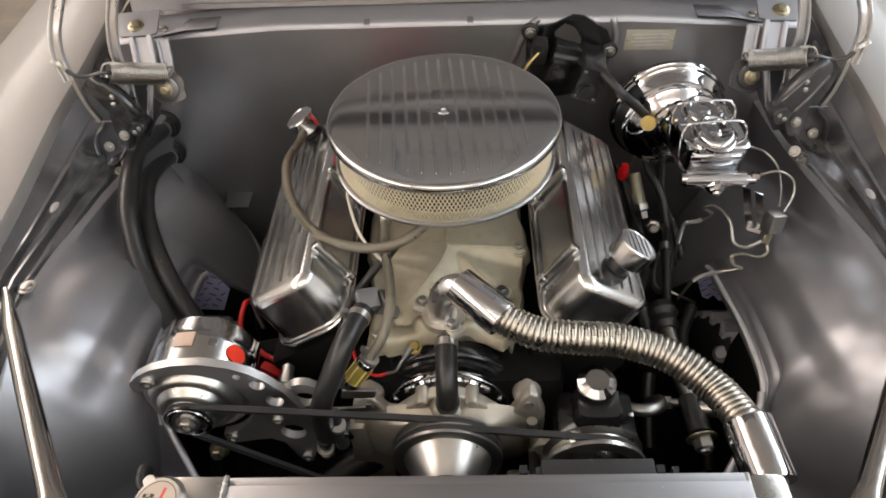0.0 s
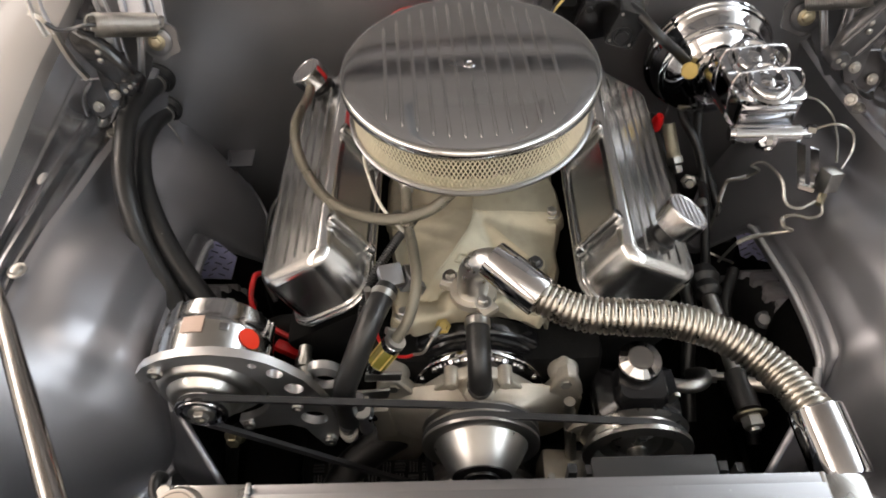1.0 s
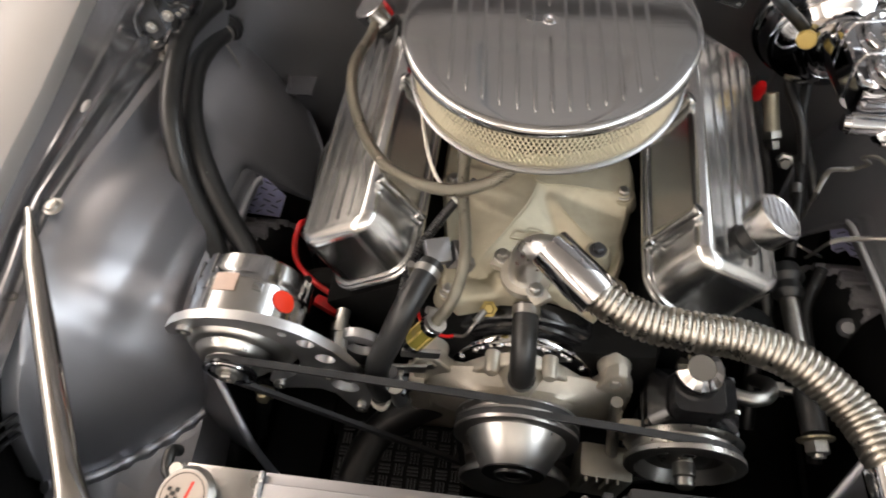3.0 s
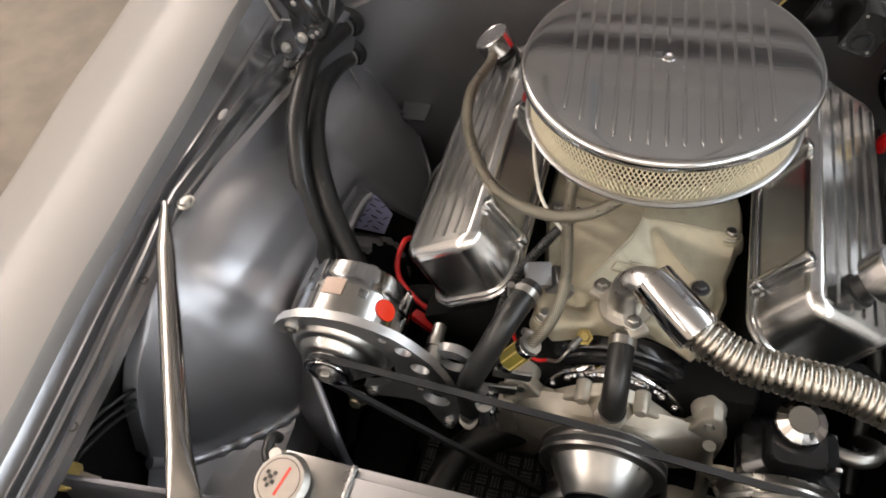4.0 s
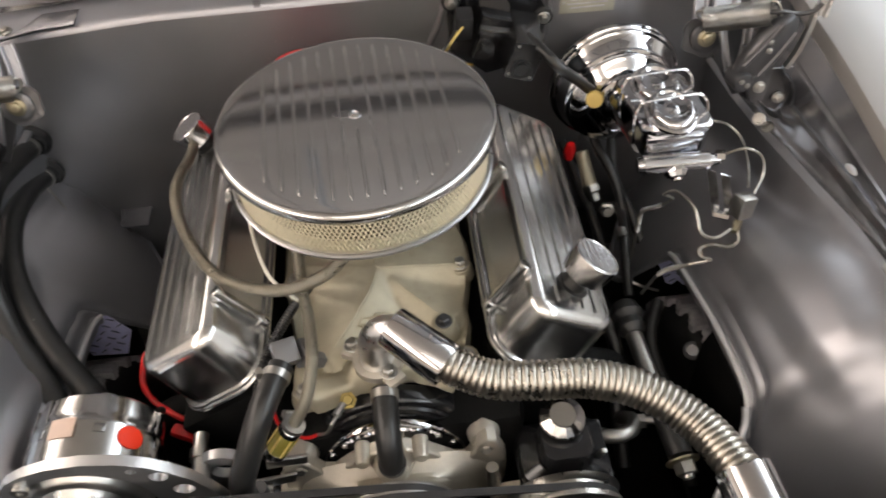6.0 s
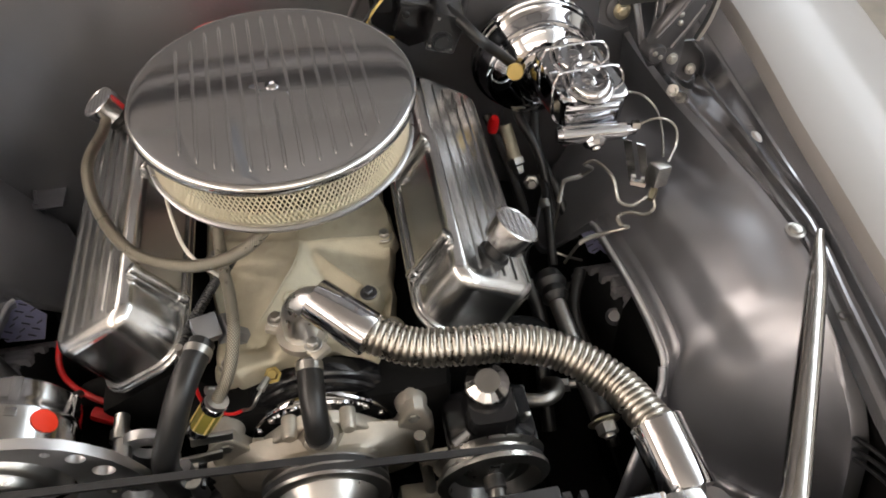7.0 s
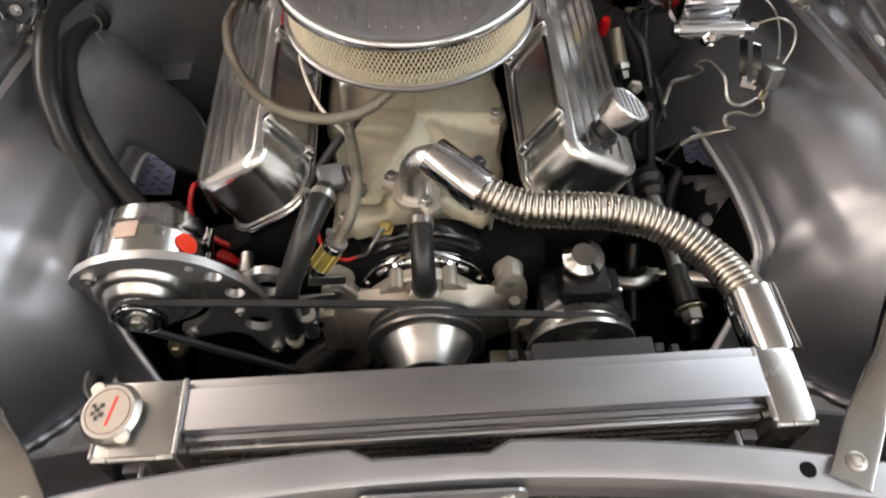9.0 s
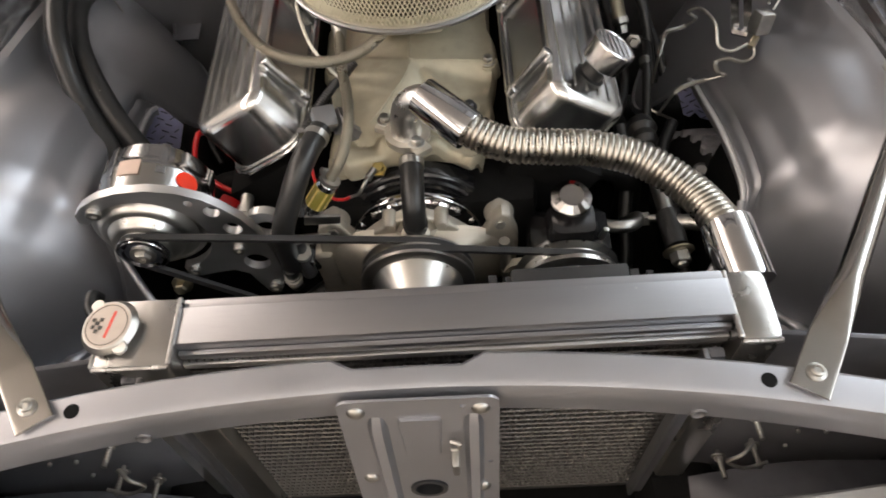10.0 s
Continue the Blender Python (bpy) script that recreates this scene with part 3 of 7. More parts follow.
fw = thing("firewall", (CX, 1.3, 0.3), "satin silver firewall at the rear of the engine bay, darkened for shade", "car firewall")
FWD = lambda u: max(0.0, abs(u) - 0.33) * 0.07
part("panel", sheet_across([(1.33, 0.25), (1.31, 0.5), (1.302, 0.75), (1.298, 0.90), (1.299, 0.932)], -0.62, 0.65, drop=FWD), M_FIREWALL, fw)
part("top_ledge", sheet_across([(1.299, 0.932), (1.301, 0.938), (1.305, 0.942), (1.312, 0.9445), (1.368, 0.950)], -0.62, 0.65, drop=FWD), M_BAY, fw, "pale folded top ledge")
for u0 in (-0.16, 0.03):
    part("seam_notch", box(bmesh.new(), (CX + u0, 1.306, 0.940), (0.012, 0.012, 0.006), (35, 0, 0), 0.002), M_BAYDARK, fw)
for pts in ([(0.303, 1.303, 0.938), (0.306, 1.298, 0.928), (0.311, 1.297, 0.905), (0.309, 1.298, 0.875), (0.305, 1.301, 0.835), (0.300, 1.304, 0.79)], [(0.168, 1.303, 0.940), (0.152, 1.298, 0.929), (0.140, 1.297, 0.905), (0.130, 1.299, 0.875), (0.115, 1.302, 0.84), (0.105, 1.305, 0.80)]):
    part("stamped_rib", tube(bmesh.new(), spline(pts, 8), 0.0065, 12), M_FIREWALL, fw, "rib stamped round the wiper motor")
for hx, hz in ((-0.585, 0.731), (-0.595, 0.660)):
    part("grommet", lathe(bmesh.new(), (hx, 1.302, hz), (0, -1, 0), [(0, 0.032), (0.006, 0.032), (0.010, 0.026), (0.012, 0.02)], 24), M_RUBBER, fw, "black rubber grommet")
cw = thing("cowl_panel", (CX, 1.42, 0.94), "pale satin silver cowl ledge with a raised lip", "car cowl")
part("lip", sheet_across([(1.362, 0.947), (1.366, 0.966), (1.374, 0.972), (1.40, 0.972), (1.405, 0.962), (1.55, 0.985), (1.75, 1.0)], -0.60, 0.63), M_BAY, cw)
part("seal_strip", sheet_across([(1.355, 0.951), (1.357, 0.959), (1.3615, 0.959), (1.3615, 0.951)], -0.50, 0.53, thick=0.001), M_RAD, cw, "bare metal strip")
for side in (-1, 1):
    rings = []
    for y in (1.30, 1.36, 1.45, 1.60, 1.75):
        eu = table(EDGE, y)[0]
        sec = [(0.44, 0.940), (0.50, 0.936), (0.56, 0.925), (0.60, 0.905), (0.635, 0.868), (eu - 0.012, 0.852), (eu - 0.006, 0.872)]
        low = [(u, z - 0.004) for u, z in sec[::-1]]
        rings.append([Vector((CX + side * u, y, z)) for u, z in sec + low])
    part("side_gutter", loft(bmesh.new(), rings), M_GUTTER, cw, "dark silver gutter beside the cowl")
for bx in (-0.43, -0.27, -0.10, 0.3, 0.47):
    bolt(cw, (bx, 1.388, 0.972), (0, 0, 1), 0.006, 0.005)

hood = thing("hood", (CX, 1.39, 0.99), "raised silver hood, underside with stamped ribs", "car hood")
HT = radians(77)
hy, hz = math.cos(HT), math.sin(HT)


def on_hood(u, d, lift=0.0):
    """u across, d up along the hood from its hinge edge; lift below its underside."""
    return Vector((CX + u, 1.39 - hy * d - hz * lift, 0.995 + hz * d - hy * lift))


rings = []
for i in range(13):
    d = 1.2 * i / 12
    w = 0.70 - 0.07 * i / 12
    rings.append([on_hood(-w, d, 0), on_hood(-w * 0.5, d, 0), on_hood(0, d, 0), on_hood(w * 0.5, d, 0), on_hood(w, d, 0),
                  on_hood(w, d, -0.02), on_hood(0, d, -0.03), on_hood(-w, d, -0.02)])
part("skin", loft(bmesh.new(), rings), M_HOOD, hood)
for u in (-0.56, -0.19, 0.19, 0.56):
    bm = bmesh.new()
    loft(bm, [[on_hood(u + a, d, l) for a, l in ((-0.06, 0.001), (-0.045, 0.022), (0.045, 0.022), (0.06, 0.001))] for d in (0.27, 0.5, 0.8, 1.06)])
    part("rib", bm, M_HOOD, hood)
for d in (0.24, 1.1):
    bm = bmesh.new()
    loft(bm, [[on_hood(u, d + a, l) for a, l in ((-0.05, 0.001), (-0.03, 0.028), (0.03, 0.028), (0.05, 0.001))] for u in (-0.62, 0, 0.62)])
    part("rib", bm, M_HOOD, hood)
# Unseen bead added to give the lid its pale reflected band.
part("bead", tube(bmesh.new(), [on_hood(u, 0.165 + 0.02 * (u / 0.6) ** 2, 0.004) for u in (-0.6, -0.4, -0.2, 0, 0.2, 0.4, 0.6)], 0.011, 12), M_BAY, hood, "pale bead added along the hood's rear edge to reflect in the lid")

TYRE_Y, TYRE_R = 0.80, 0.28
for side in (-1, 1):
    tyre = thing("tyre", (CX + side * 0.56, TYRE_Y, 0.0), "dusty black rubber front tyre, tread blocks made paler for missing light", "tyre", "front tyres")
    part("carcass", lathe(bmesh.new(), (CX + side * 0.460, TYRE_Y, TYRE_R), (side, 0, 0), [(0.020, 0.17), (0.008, 0.20), (0.006, 0.235), (0.012, 0.262), (0.020, 0.270), (0.18, 0.270), (0.19, 0.262), (0.2, 0.24), (0.2, 0.17)], 64), M_TYRE, tyre)
    for row in range(3):
        shared = None
        for k in range(30):
            m = Matrix.Translation((CX + side * (0.471 + 0.052 * row), TYRE_Y, TYRE_R)) @ Matrix.Rotation(radians(12 * k + 5 * row), 4, "X") @ Matrix.Scale(side, 4, (1, 0, 0))
            if shared is None:
                bm = bmesh.new()
                for j in range(3):
                    a0, a1 = radians(-5.2 + 3.5 * j), radians(-5.2 + 3.5 * j + 3.25)
                    loft(bm, [[Vector((x + 0.006 * j, r * math.sin(q), r * math.cos(q))) for x, r in ((0.000, 0.266), (0.001, 0.2765), (0.005, 0.2795), (0.042, 0.2800), (0.043, 0.268))] for q in (a0, (a0 + a1) / 2, a1)])
                shared = part("tread_block", bm, M_TREAD, tyre, smooth=False)
                shared.matrix_basis = m
            else:
                ob = new("tread_block", shared.data)
                ob.parent = tyre
                ob.matrix_parent_inverse = Matrix.Translation(-tyre.location)
                ob.matrix_basis = m
    # Made-up black sheet that keeps the lower tread in the dark.
    flap = thing("shade_flap", (CX + side * 0.464, 0.74, 0.40), "black sheet added inside the wheel opening to darken the tyre", "splash flap", "splash flaps")
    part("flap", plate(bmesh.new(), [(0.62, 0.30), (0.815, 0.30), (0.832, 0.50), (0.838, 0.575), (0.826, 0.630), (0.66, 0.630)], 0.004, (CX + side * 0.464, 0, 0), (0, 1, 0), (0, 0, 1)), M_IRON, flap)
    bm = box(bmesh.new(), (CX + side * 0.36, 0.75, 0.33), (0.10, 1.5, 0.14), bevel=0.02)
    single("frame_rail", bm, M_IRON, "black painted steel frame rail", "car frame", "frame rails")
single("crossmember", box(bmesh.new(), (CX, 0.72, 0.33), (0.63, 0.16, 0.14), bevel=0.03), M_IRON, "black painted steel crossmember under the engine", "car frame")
# Unseen black sheet: hides the floor so the depths stay dark.
single("underbody_shade", box(bmesh.new(), (CX, 0.80, 0.215), (1.5, 1.3, 0.02), bevel=0.004), M_IRON, "black sheet added below the engine bay to keep it dark", "car underbody")
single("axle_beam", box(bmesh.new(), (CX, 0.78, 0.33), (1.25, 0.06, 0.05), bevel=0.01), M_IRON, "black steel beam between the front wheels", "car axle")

# ---- front support, radiator, latch ----
def support_front(u):
    return 0.341 - 0.245 * u * u


cs = thing("core_support", (CX, 0.33, 0.4), "satin silver curved radiator support bar", "car panel")
rings = []
for i in range(61):
    u = -0.64 + 1.28 * i / 60
    x = CX + u
    yf = support_front(u)
    notch = 0.012 * max(0.0, min(1.0, (0.075 - abs(u + 0.012)) / 0.02))
    yr = yf + 0.039 - notch
    zt = 0.848 - 0.03 * max(0, abs(u) - 0.3)
    sec = [(yr, zt - 0.03), (yr, zt - 0.004), (yr - 0.004, zt), (yf + 0.010, zt), (yf + 0.003, zt - 0.003), (yf, zt - 0.010), (yf + 0.001, zt - 0.030), (yf + 0.002, zt - 0.056),
           (yf + 0.006, zt - 0.058), (yf + 0.005, zt - 0.012), (yf + 0.011, zt - 0.004), (yr - 0.005, zt - 0.003), (yr - 0.003, zt - 0.03)]
    rings.append([Vector((x, y, z)) for y, z in sec])
part("bar", loft(bmesh.new(), rings), M_BAY, cs)
for u, v in ((-0.328, 0.016), (0.326, 0.016)):
    bm = bmesh.new()
    z = 0.848 - 0.03 * max(0, abs(u) - 0.3)
    # The bar stays whole; a black disc paints the hole's darkness.
    lathe(bm, (CX + u, support_front(u) + v + 0.004, z - 0.006), (0, 0, 1), [(0, 0.0075), (0.0066, 0.0075), (0.0066, 0.0005)], 20)
    part("hole", bm, M_IRON, cs, "black disc for the shade of an open bolt hole")
for u in (-0.275, 0.27):
    bm = bmesh.new()
    lathe(bm, (CX + u, support_front(u) + 0.002, 0.800), (0, -1, 0.1), [(0, 0.0085), (0.002, 0.0085), (0.003, 0.007), (0.001, 0.004)], 18)
    part("plug", bm, M_BAYDARK, cs)
for s in (-1, 1):
    part("side_plate", box(bmesh.new(), (CX + s * 0.50, 0.392, 0.575), (0.36, 0.006, 0.46), (0, 0, s * -6), 0.002), M_NAVY, cs, "dark satin side panel beside the radiator")
    part("side_post", box(bmesh.new(), (CX + s * 0.300, 0.384, 0.575), (0.016, 0.012, 0.47), (0, 0, 0), 0.003), M_NAVY, cs)
    part("post_edge", box(bmesh.new(), (CX + s * 0.289, 0.381, 0.575), (0.006, 0.016, 0.47), (0, 0, 0), 0.002), M_BAYDARK, cs)
    for k, (u, z) in enumerate(((0.388, 0.640), (0.420, 0.530), (0.386, 0.490), (0.415, 0.700), (0.47, 0.700))):
        bm = bmesh.new()
        rod(bm, (CX + s * u, 0.388, z), (CX + s * u, 0.348, z + 0.006), 0.0034, seg=10)
        for q in range(5):
            lathe(bm, (CX + s * u, 0.374 - q * 0.0042, z + 0.002 + q * 0.0006), (0, -1, 0.12), [(0, 0.0034), (0.0012, 0.0042), (0.0024, 0.0034)], 10)
        hexhead(bm, (CX + s * u, 0.381, z), (0, -1, 0), 0.0062, 0.006)
        part("stud", bm, M_STEEL, cs, "threaded stud with a nut")
    for u, z in ((0.472, 0.558), (0.510, 0.553), (0.548, 0.595), (0.475, 0.502), (0.560, 0.48)):
        part("rivet", lathe(bmesh.new(), (CX + s * u, 0.388 - 0.01 * (u - 0.5), z), (0, -1, 0.1), [(0, 0.0035), (0.004, 0.003), (0.005, 0.001)], 10), M_STEEL, cs)
    lip = [(CX + s * (0.36 + 0.025 * k), 0.352 - 0.001 * k, 0.415 + 0.075 * math.sin(min(1.0, k / 7) * 1.5708)) for k in range(13)]
    part("lower_lip", strip(lip, 0.050, 0.003, (0, 1, -0.25)), M_NAVY, cs, "curved lower lip of the side panel")
    part("lip_bead", tube(bmesh.new(), [Vector(p) + Vector((0, -0.025, 0.006)) for p in lip], 0.0035, 10), M_BAYDARK, cs)
    hk = [(CX + s * 0.400, 0.365, 0.585), (CX + s * 0.385, 0.352, 0.580), (CX + s * 0.372, 0.350, 0.560), (CX + s * 0.395, 0.345, 0.548), (CX + s * 0.425, 0.350, 0.552)]
    part("wire_hook", tube(bmesh.new(), spline(hk, 8), 0.0026, 8), M_STEEL, cs, "bent wire hook")

rad = thing("radiator", (CX, 0.43, 0.25), "bare welded aluminium radiator with side tanks", "radiator")
part("top_channel", box(bmesh.new(), (0.0475, 0.431, 0.821), (0.569, 0.043, 0.030), (0, -0.9, 0), 0.002), M_RAD, rad)
part("rear_flange", box(bmesh.new(), (0.0475, 0.4585, 0.820), (0.566, 0.011, 0.024), (0, -0.9, 0), 0.0015), M_RAD, rad)
part("front_ledge", box(bmesh.new(), (0.0475, 0.4060, 0.8165), (0.566, 0.006, 0.012), (0, -0.9, 0), 0.0015), M_RAD, rad)
# Brighter metal than the channel: the light on this strip is in its colour.
part("core_strip", box(bmesh.new(), (0.0475, 0.4035, 0.8015), (0.566, 0.008, 0.010), (0, -0.9, 0), 0.0012), M_BRUSH, rad, "bare aluminium strip, made pale for the light on it")
part("fin_block", box(bmesh.new(), (0.0475, 0.432, 0.535), (0.566, 0.046, 0.53)), mat("dark_fin_block", (0.03, 0.03, 0.029), 0.7, 0.2, 0.3, 160, 0.8, 500), rad, "dark folded cooling fins")
tube_me = None
for i in range(34):
    z = 0.808 - i * 0.0152
    if tube_me is None:
        bm = bmesh.new()
        loft(bm, [[Vector((x, 0.4055 + a, b)) for a, b in ((0.004, -0.0016), (-0.0015, -0.0016), (-0.003, 0), (-0.0015, 0.0016), (0.004, 0.0016))] for x in (-0.2355, 0.3305)])
        o = part("cooling_tube", bm, mat("dull_tube_metal", (0.17, 0.165, 0.155), 0.5, 0.8, 0.15, 90), rad)
        tube_me = o.data
    else:
        o = new("cooling_tube", tube_me)
        o.parent = rad
        o.matrix_parent_inverse = Matrix.Translation(-rad.location)
    o.location = (0, 0, z)
bm = bmesh.new()
for i in range(140):
    x = -0.233 + i * 0.004028
    for z0 in range(33):
        z = 0.808 - 0.0076 - z0 * 0.0152
        a = 0.0052 if (i + z0) % 2 else -0.0052
        bm.faces.new([bm.verts.new(p) for p in ((x, 0.4025, z + a), (x + 0.0030, 0.4025, z - a), (x + 0.0034, 0.412, z - a), (x + 0.0004, 0.412, z + a))])
tagged(part("fin", bm, mat("dull_fin_metal", (0.17, 0.165, 0.155), 0.5, 0.6, 0.2, 200), rad, "fine folded metal fins", smooth=False), kind="stuff")
part("left_tank", box(bmesh.new(), (-0.277, 0.424, 0.545), (0.080, 0.080, 0.574), bevel=0.005), M_TANK, rad, "bare aluminium side tank with weld beads")
part("right_tank", box(bmesh.new(), (0.3535, 0.424, 0.549), (0.043, 0.082, 0.574), bevel=0.010), M_TANK, rad, "bare aluminium side tank")


def weld(pts, r=0.0028):
    bm = bmesh.new()
    p = even([Vector(q) for q in pts], 0.0022)
    rs = [r * (0.75 + 0.35 * abs(math.sin(i * 1.35)) + 0.15 * random.random()) for i in range(len(p))]
    return tube(bm, p, rs, 8)


part("weld_bead", weld([(-0.2375, 0.384, 0.82), (-0.2375, 0.387, 0.8325), (-0.2375, 0.463, 0.8325)]), M_WELD, rad)
part("weld_bead", weld([(-0.316, 0.3845, 0.83), (-0.2385, 0.3845, 0.83)]), M_WELD, rad)
part("weld_bead", weld([(-0.3165, 0.386, 0.83), (-0.3165, 0.463, 0.83)]), M_WELD, rad)
part("weld_bead", weld([(0.3325, 0.386, 0.8345), (0.3325, 0.464, 0.8345)]), M_WELD, rad)
part("weld_bead", weld([(0.334, 0.3845, 0.829), (0.374, 0.3845, 0.829)]), M_WELD, rad)
part("filler_neck", lathe(bmesh.new(), (-0.300, 0.428, 0.826), (-0.12, -0.05, 1), [(0, 0.021), (0.012, 0.021), (0.012, 0.026), (0.014, 0.026)], 28), M_WELD, rad)
part("overflow_pipe", tube(bmesh.new(), spline([(-0.318, 0.440, 0.836), (-0.330, 0.452, 0.838), (-0.333, 0.47, 0.836), (-0.333, 0.476, 0.82)], 6), 0.006, 10), M_RUBBER, rad)

CAPN = Vector((-0.12, -0.05, 1)).normalized()
cap = part("radiator_cap", lathe(bmesh.new(), (-0.3016, 0.4272, 0.8375), CAPN, [(0, 0.029), (0.003, 0.031), (0.005, 0.0295), (0.007, 0.028), (0.009, 0.0262)], 36), M_STEEL, rad, "cream stickered radiator cap with red print")
for a in (0.6, 3.74):
    c, u, v = CAPN, *axes_for(CAPN)[1:]
    q = Vector((-0.3016, 0.4272, 0.8385)) + c * 0.004 + (u * math.cos(a) + v * math.sin(a)) * 0.030
    part("ear", lathe(bmesh.new(), q, c, [(-0.003, 0.0070), (0.001, 0.0078), (0.002, 0.0068)], 16), M_STEEL, cap)
st = part("sticker", lathe(bmesh.new(), Vector((-0.3016, 0.4272, 0.8385)) + CAPN * 0.0077, CAPN, [(0, 0.0250), (0.001, 0.0247)], 36), mat("dull_cap_sticker", (0.44, 0.37, 0.315), 0.5, 0.0, 0.10, 60), cap, "cream round sticker")
part("sticker_rim", lathe(bmesh.new(), Vector((-0.3016, 0.4272, 0.8385)) + CAPN * 0.0086, CAPN, [(0, 0.0228), (0.0003, 0.0228), (0.0003, 0.0219), (0, 0.0219)], 40), M_INK, cap)


def flat_bar(centre, size, normal, along, material, parent, name="print_bar"):
    """A thin printed bar on a surface."""
    n = Vector(normal).normalized()
    a = Vector(along)
    a = (a - n * a.dot(n)).normalized()
    b = n.cross(a)
    bm = bmesh.new()
    o = Vector(centre)
    lo = [o + a * (sx * size[0] / 2) + b * (sy * size[1] / 2) for sx, sy in ((-1, -1), (1, -1), (1, 1), (-1, 1))]
    loft(bm, [[p - n * 0.0004 for p in lo], [p + n * 0.0005 for p in lo]])
    return part(name, bm, material, parent, smooth=False)


cc = Vector((-0.3016, 0.4272, 0.8385)) + CAPN * 0.0089
for k, (dx, dy, w, h, m) in enumerate(((0.004, 0.0, 0.030, 0.0032, M_REDINK), (0.0075, 0.004, 0.012, 0.0012, M_REDINK), (0.011, 0.0, 0.020, 0.0015, M_REDINK), (0.014, 0.0, 0.018, 0.0012, M_REDINK), (0.017, 0.0, 0.012, 0.0012, M_REDINK),
                                       (-0.006, 0.006, 0.004, 0.004, M_INK), (-0.006, -0.003, 0.004, 0.004, M_INK), (-0.010, 0.002, 0.004, 0.004, M_INK), (-0.010, -0.007, 0.004, 0.003, M_INK),
                                       (-0.014, 0.006, 0.004, 0.003, M_INK), (-0.014, -0.002, 0.004, 0.003, M_INK))):
    flat_bar(cc + Vector((dx, dy, 0)) , (w, h), CAPN, (0.25, 1, 0), m, cap)

lp = thing("hood_latch_panel", (CX, 0.32, 0.5), "satin silver stamped hood latch panel bolted to the support bar", "car hood latch")
LX0, LX1 = -0.0655, 0.090


def latch_y(z):
    return 0.3385 - (0.845 - z) * 0.10


lat_right = Vector((1, 0, 0))
lat_up = Vector((0, 0.0995, 0.995))
lat_o = Vector(((LX0 + LX1) / 2, latch_y(0.62) - 0.006, 0.62))
hw = (LX1 - LX0) / 2
out = [(-hw - 0.006, -0.25), (hw + 0.006, -0.25), (hw, 0.215), *[(x, y) for x, y in arc(hw - 0.012, 0.215, 0.012, 0, 90, 5)], *[(x, y) for x, y in arc(-hw + 0.012, 0.215, 0.012, 90, 180, 5)]]
part("plate", plate(bmesh.new(), out, 0.003, lat_o, lat_right, lat_up, holes=((0.0, 0.02, 0.022), (hw - 0.008, 0.085, 0.003), (hw - 0.035, 0.212, 0.003))), M_BAY, lp)
ln = lat_right.cross(lat_up)


def on_latch(a, b, h=0.0):
    return lat_o + lat_right * a + lat_up * b + ln * h


for a in (-0.042, 0.053):
    bm = bmesh.new()
    loft(bm, [[on_latch(a + q * w, b, h * k) for q, h in ((-1, 0.001), (-0.75, 0.004), (-0.45, 0.0105), (0.45, 0.0105), (0.75, 0.004), (1, 0.001))] for b, w, k in ((0.196, 0.009, 0.15), (0.180, 0.0105, 1), (-0.24, 0.0105, 1), (-0.245, 0.009, 0.5))])
    part("rib", bm, M_BAY, lp)
bm = bmesh.new()
loft(bm, [[on_latch(0.0 + q * w, b, h) for q, h in ((-1, 0.0012), (-0.9, 0.005), (0.9, 0.005), (1, 0.0012))] for b, w in ((0.192, 0.02), (0.187, 0.022), (0.115, 0.019), (0.110, 0.017))])
part("boss", bm, M_BAY, lp)
part("safety_hook", box(bmesh.new(), on_latch(0.033, 0.105, 0.010), (0.008, 0.02, 0.055), (8, 0, 0), 0.003), M_STEEL, lp, "worn steel safety hook")
part("spring_end", tube(bmesh.new(), spline([on_latch(0.029, 0.145, 0.006), on_latch(0.037, 0.147, 0.01), on_latch(0.037, 0.138, 0.01), on_latch(0.029, 0.136, 0.01)], 6), 0.0025, 8), M_STEEL, lp)
part("latch_tube", lathe(bmesh.new(), on_latch(0.0, 0.02, -0.03), ln, [(0, 0.0215), (0.034, 0.0215), (0.034, 0.016), (0.002, 0.016)], 24), M_PLASTIC, lp)
for a, b in ((-0.060, 0.207), (0.060, 0.207), (-0.062, 0.055), (0.062, 0.02)):
    bm = bmesh.new()
    lathe(bm, on_latch(a, b, 0.0005), ln, [(0, 0.009), (0.002, 0.009), (0.004, 0.0075), (0.006, 0.004)], 18)
    part("screw", bm, M_STEEL, lp, "round-head zinc screw")

